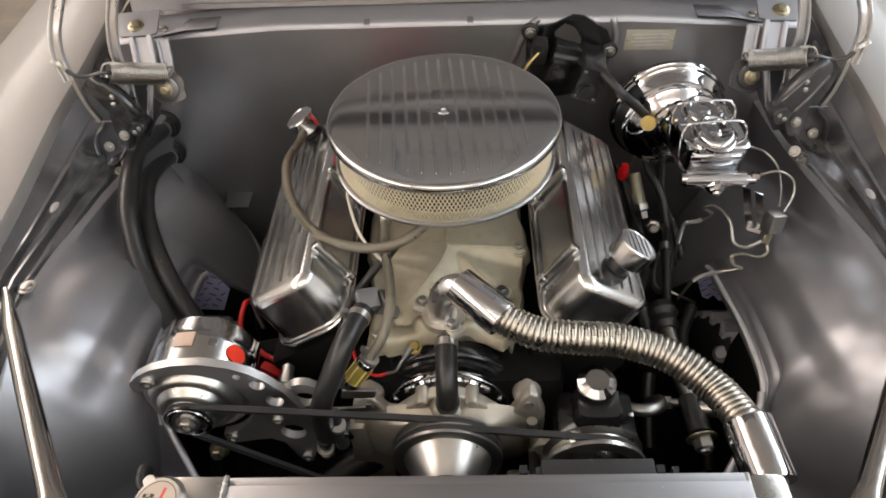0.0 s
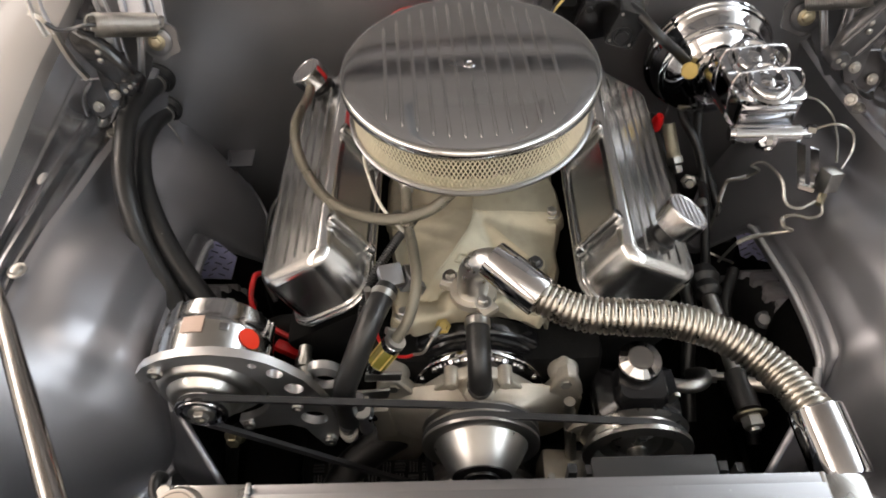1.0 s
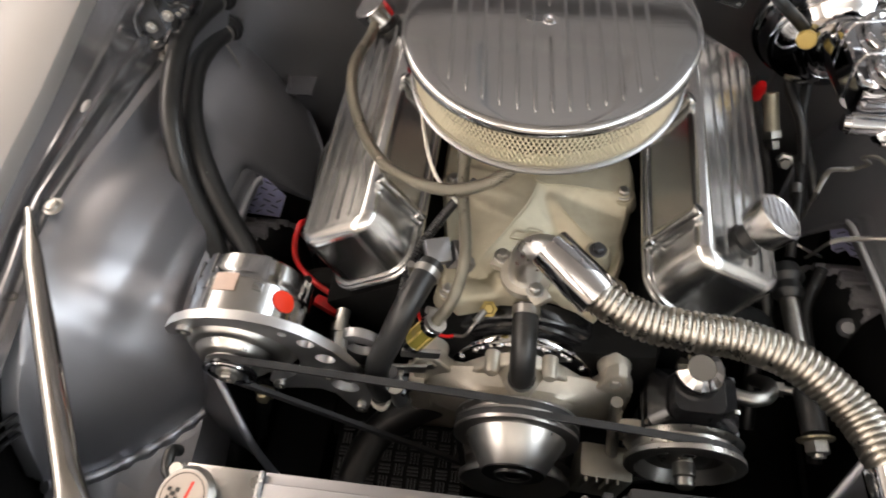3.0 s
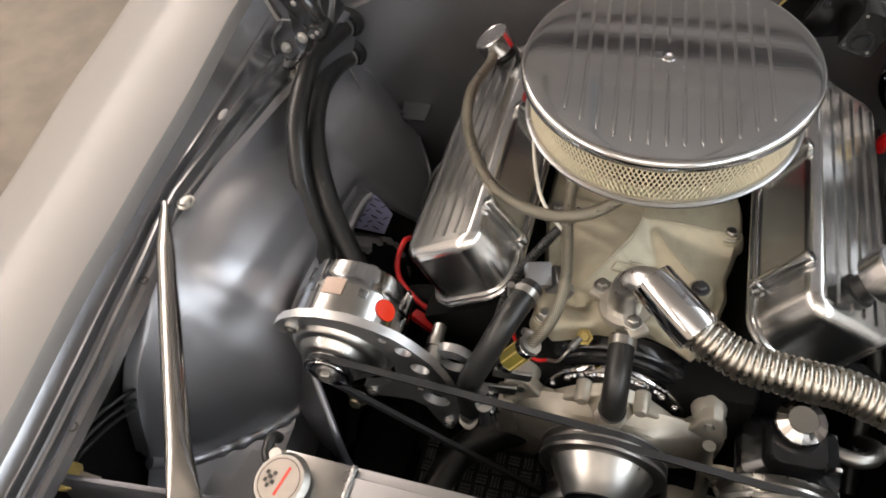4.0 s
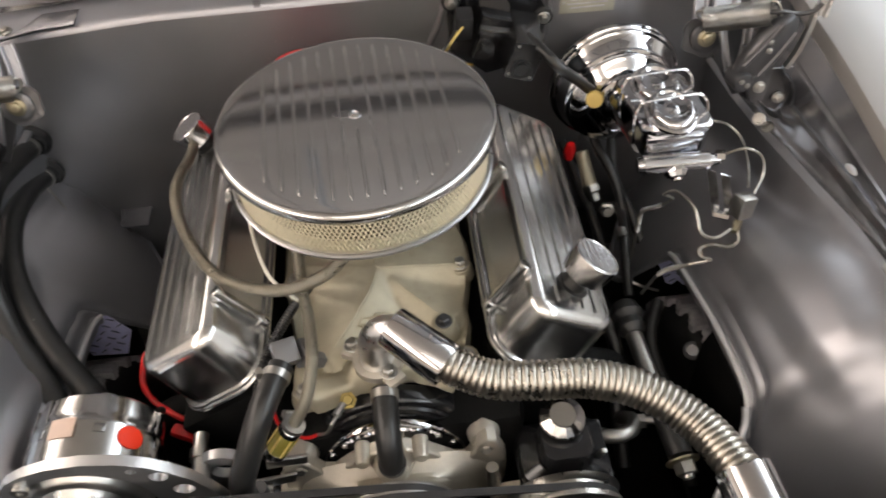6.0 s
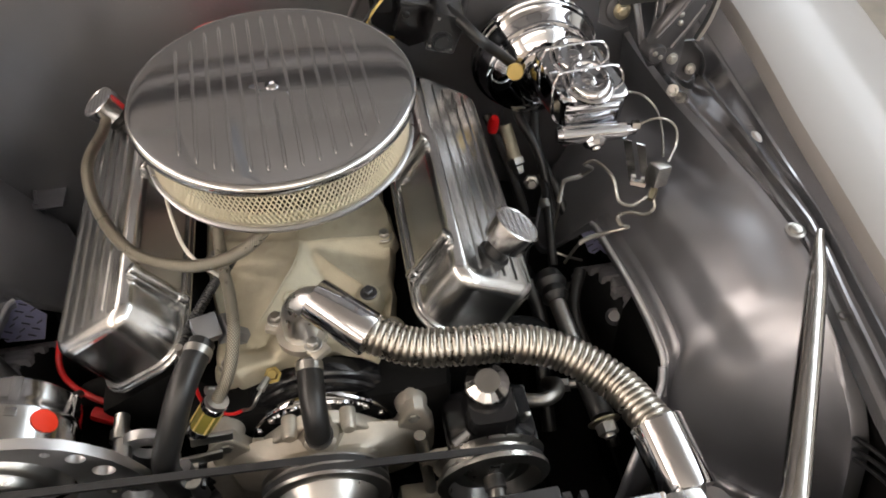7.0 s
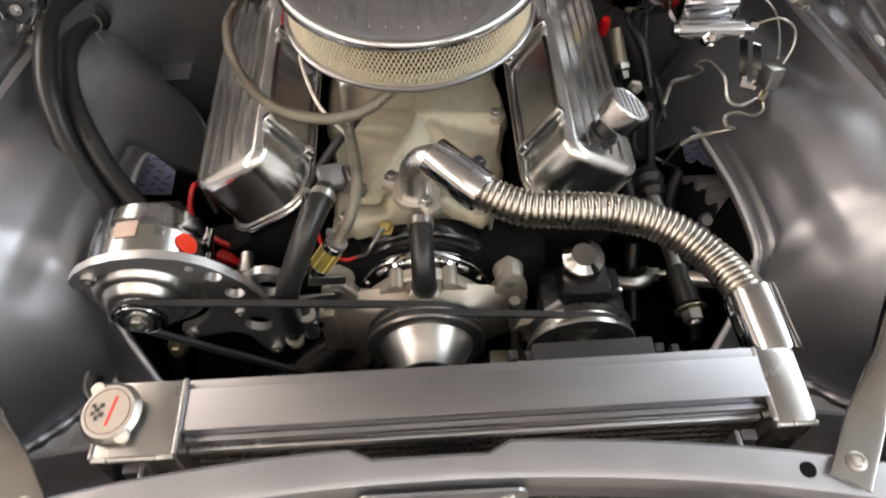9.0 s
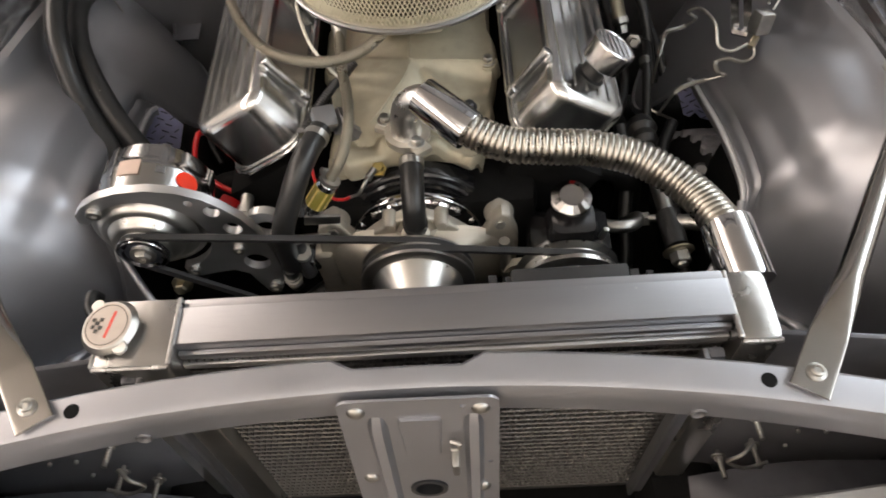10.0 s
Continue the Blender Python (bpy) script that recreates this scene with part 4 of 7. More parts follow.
# ---- chrome support bars from fender to front support ----
def strut(s):
    a = Vector((CX + s * 0.615, 0.728, 0.858))
    e_pt = Vector((CX + s * 0.368, 0.338, 0.853))
    t = thing("support_bar", e_pt, "chrome tubular brace from fender to radiator support", "car brace", "chrome braces")
    bm = bmesh.new()
    d = (e_pt - a).normalized()
    side = d.cross(Vector((0, 0, 1))).normalized()
    up = side.cross(d)
    rings = []
    for f, w, h, lift, e in ((0.0, 0.0045, 0.0022, 0, 2), (0.03, 0.0055, 0.0030, 0.001, 2), (0.10, 0.0085, 0.0070, 0.004, 2), (0.20, 0.0115, 0.0105, 0.006, 2), (0.45, 0.0125, 0.0125, 0.007, 2), (0.76, 0.0130, 0.0125, 0.007, 2), (0.82, 0.0150, 0.0090, 0.005, 2.4), (0.87, 0.0165, 0.0035, 0.001, 4), (0.905, 0.0178, 0.0016, -0.001, 8), (1.045, 0.0182, 0.0016, -0.001, 8)):
        c = a.lerp(e_pt, f) + up * lift
        rings.append([c + side * (w * math.copysign(abs(math.cos(q)) ** (2 / e), math.cos(q))) + up * (h * math.copysign(abs(math.sin(q)) ** (2 / e), math.sin(q))) for q in (2 * math.pi * (i + 0.5) / 24 for i in range(24))])
    loft(bm, rings)
    part("bar", bm, M_STRUT, t)
    part("bolt", lathe(bmesh.new(), e_pt + up * 0.0006, up, [(0, 0.0092), (0.0018, 0.0092), (0.0024, 0.0080), (0.0030, 0.0062), (0.0058, 0.0058), (0.0068, 0.0040), (0.0050, 0.0030)], 24), M_STEEL, t, "round zinc screw")
    bm = bmesh.new()
    lathe(bm, a + Vector((-s * 0.020, 0.014, -0.014)), up, [(0, 0.0125), (0.002, 0.0125), (0.003, 0.009), (0.006, 0.0075), (0.007, 0.005)], 20)
    part("bolt", bm, M_STEEL, t, "flanged bolt")
    return t


for side in (-1, 1):
    strut(side)

for side in (-1, 1):
    t = thing("grille_surround", (CX + side * 0.52, 0.15, 0.5), "pearl silver front panel edge ahead of the radiator", "car panel", "front panel edges")
    bm = bmesh.new()
    loft(bm, [[Vector((CX + side * u, 0.262 + 0.10 * (u - 0.36) + y, z)) for y, z in ((0.0, 0.715), (-0.004, 0.722), (-0.03, 0.728), (-0.20, 0.72), (-0.28, 0.68), (-0.29, 0.45), (-0.28, 0.45), (-0.19, 0.70), (-0.01, 0.708))] for u in (0.33, 0.38, 0.45, 0.55, 0.70)])
    part("panel", bm, M_FENDER, t)


# ---- engine ----
blk = thing("engine_block", (0, 0.95, 0.33), "black painted engine block and cylinder heads", "engine block")
part("crankcase", box(bmesh.new(), (0, 0.95, 0.50), (0.36, 0.50, 0.34), bevel=0.03), M_IRON, blk)
for s in (-1, 1):
    bm = bmesh.new()
    box(bm, (s * 0.186, 0.965, 0.638), (0.14, 0.44, 0.13), (0, s * 32, 0), 0.012)
    part("cylinder_head", bm, M_IRON, blk)
part("timing_cover", lathe(bmesh.new(), (0, 0.745, 0.604), (0, -1, 0), [(0, 0.110), (0.018, 0.109), (0.024, 0.105), (0.026, 0.100), (0.030, 0.098), (0.033, 0.09)], 64), M_BLACK, blk)
part("cover_ring", lathe(bmesh.new(), (0, 0.7085, 0.591), (0, -1, 0.0), [(0, 0.0985), (0.006, 0.0985), (0.009, 0.0972), (0.010, 0.0945), (0.0085, 0.0925), (0.004, 0.0905), (0.004, 0.086), (0.008, 0.083), (0.009, 0.05)], 72), M_CHROME, blk, "chrome timing cover rim")
for a in (26, 47, 70, 110, 133, 154):
    bolt(blk, (0.0885 * math.cos(radians(a)), 0.7050, 0.591 + 0.0885 * math.sin(radians(a))), (0, -1, 0.0), 0.0052, 0.007, M_CHROME)
for s in (-1, 1):
    for y in (0.80, 0.92, 1.04):
        bm = bmesh.new()
        tube(bm, spline([(s * 0.25, y, 0.62), (s * 0.31, y + 0.01, 0.60), (s * 0.345, y + 0.02, 0.54), (s * 0.35, y + 0.02, 0.42)], 6), 0.022, 14)
        part("exhaust_tube", bm, M_IRON, blk)

# ---- valve covers ----
PA = radians(32)


def vc_point(s, p, y, q):
    """p outwards along the gasket face from its inner edge, q away from it."""
    return Vector((-0.001 + s * (0.1465 + p * math.cos(PA) + q * math.sin(PA)), y + (0.012 if s < 0 else 0.0), 0.759 - p * math.sin(PA) + q * math.cos(PA)))


def round_rect(x0, x1, y0, y1, r, n=9):
    r = min(r, (x1 - x0) * 0.49, (y1 - y0) * 0.49)
    out = []
    for cx, cy, a in ((x1 - r, y1 - r, 0), (x0 + r, y1 - r, 90), (x0 + r, y0 + r, 180), (x1 - r, y0 + r, 270)):
        out += arc(cx, cy, r, a, a + 90, n)
    return out


def valve_cover(s):
    side = "passenger" if s < 0 else "driver"
    t = thing("valve_cover", vc_point(s, 0.06, 0.95, 0), "tall polished aluminium valve cover with fine fins", "valve cover", "valve covers")
    bm = bmesh.new()
    outline = lambda d, q: [vc_point(s, p, y, q) for p, y in round_rect(-0.012 + d, 0.134 - d, 0.727 + d, 1.190 - d, 0.045 - d)]
    loft(bm, [outline(d, q) for d, q in ((0.0015, -0.001), (0.0, 0.0005), (0.0, 0.003), (0.0012, 0.0045), (0.0032, 0.0046), (0.0030, 0.0062), (0.0042, 0.0082), (0.0064, 0.0086), (0.011, 0.0086))])
    part("flange", bm, M_COVER, t, "rolled double-edged flange")
    bm = bmesh.new()
    rings = []
    for q, p0, p1, y0, y1, r in ((0.005, -0.0035, 0.1255, 0.7350, 1.182, 0.038), (0.012, -0.0030, 0.1255, 0.7370, 1.180, 0.038), (0.030, -0.0015, 0.1260, 0.7410, 1.176, 0.036), (0.050, 0.0005, 0.1265, 0.7455, 1.171, 0.034)):
        rings.append([vc_point(s, p, y, q) for p, y in round_rect(p0, p1, y0, y1, r)])
    for k in range(11):
        a = radians(9 * k)
        d = 0.0165 * (1 - math.cos(a))
        rings.append([vc_point(s, p, y, 0.0701 + 0.0165 * math.sin(a)) for p, y in round_rect(0.0022 + d, 0.1270 - 0.75 * d, 0.7495 + d, 1.167 - d, 0.033 - d * 1.15)])
    loft(bm, rings)
    part("cover", bm, M_COVER, t)
    for k in range(5):
        p = 0.0385 + k * 0.0185
        bm = bmesh.new()
        y0 = 0.7765 - 0.0012 * k
        loft(bm, [[vc_point(s, p + a, y, q) for a, q in ((-0.0015, 0.0862), (-0.0009, 0.0892), (0.0009, 0.0892), (0.0015, 0.0862))] for y in (y0, y0 + 0.003, 1.138, 1.142)])
        part("fin", bm, M_COVER, t)
    bm = bmesh.new()
    loft(bm, [[vc_point(s, p, y, q) for p, q in ((0.0165, 0.0858), (0.0180, 0.0882), (0.0285, 0.0882), (0.0300, 0.0862))] for y in (0.770, 1.145)])
    part("band", bm, M_COVER, t)
    for y in (0.812, 0.994):
        bm = bmesh.new()
        a, b = vc_point(s, -0.0125, y - 0.006, 0.008), vc_point(s, -0.0015, y + 0.008, 0.087)
        d = b - a
        lathe(bm, a, d, [(0, 0.0075), (0.003, 0.0088), (0.012, 0.0088), (0.014, 0.0070), (0.022, 0.0070), (0.024, 0.0080), (d.length - 0.008, 0.0076), (d.length - 0.005, 0.0088), (d.length, 0.0088), (d.length + 0.001, 0.0078),
                         (d.length + 0.001, 0.0045), (d.length - 0.003, 0.0045)], 18)
        part("hold_down_bolt", bm, M_COVER, t, "long chrome hold-down bolt with hex socket")
    return t


covers = {side: valve_cover(side) for side in (-1, 1)}


def breather_cap(s, y, p, name, label, tilt, cover, size=1.0, neck=0.012):
    base = vc_point(s, p, y, 0.087)
    d = Vector((s * math.sin(PA) + tilt[0], tilt[1], math.cos(PA) + tilt[2])).normalized()
    t = part(name, lathe(bmesh.new(), base + d * neck, d, [(h * size, r * size) for h, r in ((0, 0.0235), (0.002, 0.0255), (0.025, 0.0278), (0.0290, 0.0272), (0.0302, 0.0252), (0.0292, 0.0240))], 40), M_POL, cover, label)
    part("grommet", lathe(bmesh.new(), base, d, [(-0.004, 0.021), (0.004, 0.0215), (0.006, 0.017), (neck, 0.0165), (neck + 0.002, 0.016)], 24), M_RUBBER, t, "black rubber grommet")
    ax = Vector((s * math.cos(PA), 0, -math.sin(PA)))
    ax = (ax - d * ax.dot(d)).normalized()
    ay = d.cross(ax)
    for k in range(-2, 3):
        h = size * math.sqrt(max(0.0, 0.0225 ** 2 - (k * 0.0078) ** 2))
        c = base + d * (neck + 0.0290 * size) + ax * (k * 0.0078 * size)
        part("cap_fin", rod(bmesh.new(), c - ay * h, c + ay * h, 0.0014, seg=8), M_POL, t)
    return base, d


cl_base, cl_dir = breather_cap(-1, 1.138, 0.056, "breather_cap", "polished breather cap with side hose outlet", (0, 0, 0), covers[-1], 1.0, 0.016)
cr_base, cr_dir = breather_cap(1, 0.804, 0.064, "oil_filler_cap", "polished round oil filler cap with a ribbed top", (0, 0.10, 0), covers[1], 1.13, 0.024)

# ---- intake manifold ----
def ridge_height(x, y, x0, y0, x1, y1, h0, h1, left, right):
    """A crest from one point to another that falls off at its own slope on either side."""
    dx, dy = x1 - x0, y1 - y0
    along = ((x - x0) * dx + (y - y0) * dy) / (dx * dx + dy * dy)
    f = max(0, min(1, along))
    d = math.hypot(x - x0 - dx * f, y - y0 - dy * f)
    side = dx * (y - y0) - dy * (x - x0)
    past = abs(along - f) * math.hypot(dx, dy)
    return h0 + (h1 - h0) * f - (left if side > 0 else right) * (math.sqrt(d * d + 4e-6) - 0.002) - 0.8 * past


CRESTS = [(-0.005, 1.05, 0.002, 0.905, 0.052, 0.052, 0.06, 0.30), (0.002, 0.905, 0.122, 0.900, 0.052, 0.046, 0.05, 0.85), (0.002, 0.905, -0.008, 0.874, 0.052, 0.049, 0.62, 0.18), (-0.008, 0.874, -0.024, 0.846, 0.049, 0.045, 0.58, 0.20),
          (-0.024, 0.846, -0.068, 0.780, 0.045, 0.030, 0.52, 0.25), (0.020, 0.890, 0.092, 0.815, 0.045, 0.033, 0.22, 0.80), (-0.125, 0.80, -0.118, 1.0, 0.030, 0.036, 0.3, 0.5), (0.122, 0.79, 0.126, 1.0, 0.026, 0.034, 0.5, 0.4)]


def manifold_z(x, y):
    """Plenum, runners and pads of the casting as one relief."""
    hills = [0.014]
    for (x0, y0, x1, y1, w, h0, h1) in ((0.0, 0.83, 0.0, 0.755, 0.026, 0.034, 0.038), (-0.080, 0.745, 0.080, 0.745, 0.024, 0.026, 0.024), (0.0, 0.76, 0.0, 0.72, 0.022, 0.038, 0.034), (-0.105, 0.79, -0.095, 0.74, 0.026, 0.030, 0.026),
                                        (0.030, 0.722, 0.088, 0.728, 0.013, 0.030, 0.028), (-0.030, 0.760, 0.030, 0.752, 0.026, 0.038, 0.038), (0.060, 0.775, 0.112, 0.765, 0.022, 0.024, 0.024)):
        dx, dy = x1 - x0, y1 - y0
        f = max(0, min(1, ((x - x0) * dx + (y - y0) * dy) / (dx * dx + dy * dy)))
        d = math.hypot(x - x0 - dx * f, y - y0 - dy * f)
        hills.append((h0 + (h1 - h0) * f) * math.exp(-(d / w) ** 3.2))
    hills += [max(0.0, ridge_height(x, y, *c)) for c in CRESTS]
    k = 620.0
    z = 0.708 + math.log(sum(math.exp(k * q) for q in hills) - len(hills) + 1) / k
    return z + 0.0014 * noise.noise((x * 22, y * 22, 0.3)) + 0.0006 * noise.noise((x * 70, y * 70, 0.7))


MAN_L = [(0.700, -0.098), (0.715, -0.116), (0.745, -0.118), (0.785, -0.112), (0.85, -0.124), (0.90, -0.133), (1.14, -0.134)]
MAN_R = [(0.700, 0.078), (0.715, 0.096), (0.740, 0.106), (0.785, 0.121), (0.82, 0.119), (0.85, 0.126), (0.885, 0.133), (0.93, 0.131), (0.96, 0.124), (1.14, 0.132)]
man = thing("intake_manifold", (0, 0.9, 0.70), "cast aluminium intake manifold, warm grey and lightly stained", "intake manifold")
FRONT = [(-0.128, 0.758), (-0.110, 0.736), (-0.086, 0.718), (-0.055, 0.726), (-0.03, 0.734), (0.0, 0.735), (0.031, 0.741), (0.055, 0.736), (0.084, 0.720), (0.1, 0.737), (0.12, 0.758)]
NXM, NYM = 76, 110
bm = bmesh.new()
top = []
for j in range(NYM + 1):
    y = 0.722 + 0.408 * j / NYM
    xa, xb = table(MAN_L, y)[0], table(MAN_R, y)[0]
    row = []
    for i in range(NXM + 1):
        f = i / NXM
        x = xa + (xb - xa) * f
        yf = table(FRONT, x)[0]
        yy = yf + (1.13 - yf) * j / NYM
        e = min(f, 1 - f) * (xb - xa)
        drop = 0.016 * max(0, 1 - e / 0.008) ** 2 + (0.014 * (1 - j / 3) ** 2 if j < 3 else 0)
        row.append(bm.verts.new((x, yy, manifold_z(x, yy) - drop)))
    top.append(row)
for j in range(NYM):
    for i in range(NXM):
        bm.faces.new((top[j][i], top[j][i + 1], top[j + 1][i + 1], top[j + 1][i]))
rim = [top[0][i] for i in range(NXM + 1)] + [top[j][NXM] for j in range(1, NYM + 1)] + [top[NYM][i] for i in range(NXM - 1, -1, -1)] + [top[j][0] for j in range(NYM - 1, 0, -1)]
low = [bm.verts.new((v.co.x * 0.97, v.co.y + (0.010 if v.co.y < 0.78 else 0), 0.672 if v.co.y > 0.79 else min(0.704, v.co.z - 0.012))) for v in rim]
for i in range(len(rim)):
    j = (i + 1) % len(rim)
    bm.faces.new((rim[j], rim[i], low[i], low[j]))
bm.faces.new(low)
part("casting", bm, M_CAST, man)
for x, y, z, h in ((0.084, 0.807, 0.742, 0.018), (0.116, 0.902, 0.742, 0.014), (-0.112, 0.905, 0.742, 0.012), (0.108, 0.768, 0.722, 0.010), (-0.100, 0.742, 0.722, 0.010)):
    bm = bmesh.new()
    lathe(bm, (x, y, z - 0.015), (0, 0, 1), [(0, 0.02), (0.012 + h * 0.5, 0.0165), (0.015 + h * 0.5, 0.0145)], 20)
    boss = part("boss", bm, M_CAST, man)
    bm = bmesh.new()
    hexhead(bm, (x, y, z + h * 0.5), (0, 0, 1), 0.0075, 0.008)
    part("bolt", bm, M_HINGE if x == 0.084 else M_STEEL, boss, "dark bolt head")
for line in ([(-0.003, 0.985), (0.000, 0.93), (0.002, 0.905), (0.040, 0.9035), (0.080, 0.9015), (0.108, 0.9005)], [(0.002, 0.905), (-0.008, 0.874), (-0.024, 0.846), (-0.044, 0.815), (-0.064, 0.786)], [(0.026, 0.882), (0.050, 0.857), (0.074, 0.832), (0.084, 0.822)]):
    pts = even(spline([(x, y, 0) for x, y in line], 6), 0.005)
    fade = [min(1.0, 0.25 + 0.75 * min(k, len(pts) - 1 - k) / 5) for k in range(len(pts))]
    part("casting_ridge", tube(bmesh.new(), [Vector((p.x, p.y, manifold_z(p.x, p.y) - 0.0006)) for p in pts], [0.0021 * f for f in fade], 8), M_CAST, man)
emb = [(-0.030, -0.005), (-0.024, 0.006), (-0.010, 0.006), (-0.008, 0.012), (0.010, 0.012), (0.012, 0.006), (0.028, 0.004), (0.022, -0.007), (0.008, -0.006), (0.006, -0.011), (-0.008, -0.011), (-0.010, -0.005)]
pts = [Vector((0.003 + a, 0.826 + b, manifold_z(0.003 + a, 0.826 + b) + 0.0006)) for a, b in emb]
part("cast_mark", tube(bmesh.new(), even(pts + [pts[0]], 0.004), 0.0020, 8), M_CAST, man, "raised outline cast into the metal")
bm = bmesh.new()
lathe(bm, (-0.046, 0.724, 0.722), (0.05, -0.5, 1), [(0, 0.011), (0.006, 0.011), (0.006, 0.0075), (0.016, 0.0075), (0.018, 0.006)], 6)
part("brass_sender", bm, M_BRASS, man, "brass temperature sender")
single("carburetor", box(bmesh.new(), (0, 1.01, 0.812), (0.11, 0.12, 0.10), bevel=0.015), M_CASTW, "cast carburetor under the air cleaner", "carburetor")

# ---- air cleaner ----
AC = Vector((0, 1.0, 0))
air = thing("air_cleaner", (0, 1.0, 0.862), "round polished air cleaner with fluted lid and mesh-wrapped filter", "air cleaner")
part("lid", lathe(bmesh.new(), AC + Vector((0, 0, 0.932)), (0, 0, 1), [(0, 0.172), (0, 0.1765), (0.003, 0.1788), (0.009, 0.1792), (0.0125, 0.1780), (0.0148, 0.1750), (0.0158, 0.1705), (0.0163, 0.160), (0.0168, 0.12), (0.0172, 0.06), (0.0172, 0.01)], 128), M_LID, air, "fluted polished lid")
turn = Matrix.Rotation(radians(4.5), 3, "Z")
for k in range(-6, 7):
    x = k * 0.0192
    h = math.sqrt(0.155 ** 2 - x * x)
    bm = bmesh.new()
    ends = [(-h, h)] if k else [(-h, -0.024), (0.022, h)]
    for y0, y1 in ends:
        loft(bm, [[AC + turn @ Vector((x + a * w, y, 0.9487 + c * w)) for a, c in ((-0.0023, 0), (-0.0016, 0.0011), (-0.0006, 0.0017), (0.0006, 0.0017), (0.0016, 0.0011), (0.0023, 0))] for y, w in ((y0, 0.1), (y0 + 0.003, 0.5), (y0 + 0.010, 1), (y1 - 0.010, 1), (y1 - 0.003, 0.5), (y1, 0.1))])
    part("flute", bm, M_LID, air)
# Dark ellipse on the lid: the recess's shade is put into its colour.
part("recess", lathe(bmesh.new(), (-0.013, 1.001, 0.9488), (0, 0, 1), [(0, 0.0062), (0.0006, 0.0060), (0.0007, 0.0015)], 28, (1.0, 2.6)), M_BAYDARK, air, "raised dark ellipse drawn for the shaded recess by the screw")
bm = bmesh.new()
lathe(bm, (0, 1.0, 0.9485), (0, 0, 1), [(0, 0.009), (0.0015, 0.009), (0.0015, 0.0065), (0.004, 0.006), (0.004, 0.003), (0.002, 0.003)], 20)
part("screw", bm, M_CHROME, air, "socket-head lid screw")
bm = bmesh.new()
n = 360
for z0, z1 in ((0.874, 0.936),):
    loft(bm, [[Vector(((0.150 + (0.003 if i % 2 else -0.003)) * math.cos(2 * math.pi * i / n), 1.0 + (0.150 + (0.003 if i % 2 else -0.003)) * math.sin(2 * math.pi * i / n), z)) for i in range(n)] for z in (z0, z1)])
part("filter_element", bm, M_PAPER, air, "pleated filter paper, coloured dark for the shade behind the mesh", smooth=False)
bm = bmesh.new()
NW, Z0, Z1 = 172, 0.8745, 0.9345
cells = 5
for k in range(NW):
    for sgn in (1, -1):
        ring = []
        for c in range(cells * 2 + 1):
            f = c / (cells * 2)
            ang = 2 * math.pi * (k + sgn * (0.5 - abs((f * cells) % 1.0 - 0.5)) * 1.0) / NW
            ring.append((ang, Z0 + (Z1 - Z0) * f))
        prev = None
        for ang, z in ring:
            w = 0.0030 / 0.166
            vs = [bm.verts.new((r * math.cos(ang + da), 1.0 + r * math.sin(ang + da), z)) for da, r in ((-w * 0.29, 0.1655), (0, 0.1672), (w * 0.29, 0.1655))]
            if prev:
                for q in range(2):
                    bm.faces.new((prev[q], prev[q + 1], vs[q + 1], vs[q]))
            prev = vs
tagged(part("wire_mesh", bm, M_WIRE, air, "expanded metal mesh round the filter"), kind="stuff")
for z in (0.8745, 0.9335):
    part("end_ring", lathe(bmesh.new(), AC + Vector((0, 0, z - 0.002)), (0, 0, 1), [(0, 0.155), (0, 0.168), (0.004, 0.168), (0.004, 0.155)], 96), M_WIRE, air)
part("base_pan", lathe(bmesh.new(), AC + Vector((0, 0, 0.862)), (0, 0, 1), [(0, 0.10), (0, 0.160), (0.004, 0.172), (0.010, 0.1745), (0.0115, 0.172), (0.010, 0.168)], 96), M_RAD, air, "dark base pan")

# ---- coolant outlet and flexible hose ----
SL1A, SL1B = Vector((0.022, 0.752, 0.828)), Vector((0.080, 0.702, 0.812))
th = thing("thermostat_housing", (0.0, 0.76, 0.745), "cast aluminium thermostat neck on the manifold", "thermostat housing")
out = [*arc(-0.034, 0.022, 0.012, 60, 240, 8), *arc(0.034, -0.022, 0.012, 240, 420, 8)]
bm = bmesh.new()
plate(bm, [(a * 1.05, b + 0.0) for a, b in arc(0, 0, 0.030, 0, 360, 24)[:-1]], 0.012, (-0.003, 0.757, 0.756), (1, 0, 0), (0, 1, 0.05))
box(bm, (-0.022, 0.771, 0.7545), (0.05, 0.026, 0.011), (0, 0, -22), 0.004)
box(bm, (0.006, 0.741, 0.7545), (0.05, 0.026, 0.011), (0, 0, -55), 0.004)
part("flange", bm, M_CASTW, th)
part("neck", tube(bmesh.new(), spline([(-0.004, 0.757, 0.756), (-0.004, 0.757, 0.784), (0.000, 0.757, 0.806), (0.012, 0.752, 0.822), (0.026, 0.747, 0.8265), SL1A + (SL1B - SL1A) * 0.3], 8), [0.0215 - 0.002 * min(1, i / 16) for i in range(41)], 24), M_SATIN, th)
bolt(th, (-0.034, 0.780, 0.760), (0, 0, 1), 0.0075, 0.008)
bolt(th, (0.009, 0.735, 0.760), (0, 0, 1), 0.0075, 0.008)

rh = thing("radiator_hose", (0.354, 0.46, 0.84), "corrugated stainless flexible radiator hose with chrome end sleeves", "radiator hose")


def sleeve(a, b, r):
    d = (b - a)
    return lathe(bmesh.new(), a, d, [(0, r * 0.86), (0.0, r), (0.002, r * 1.02), (d.length - 0.002, r * 1.02), (d.length, r), (d.length, r * 0.86)], 36)


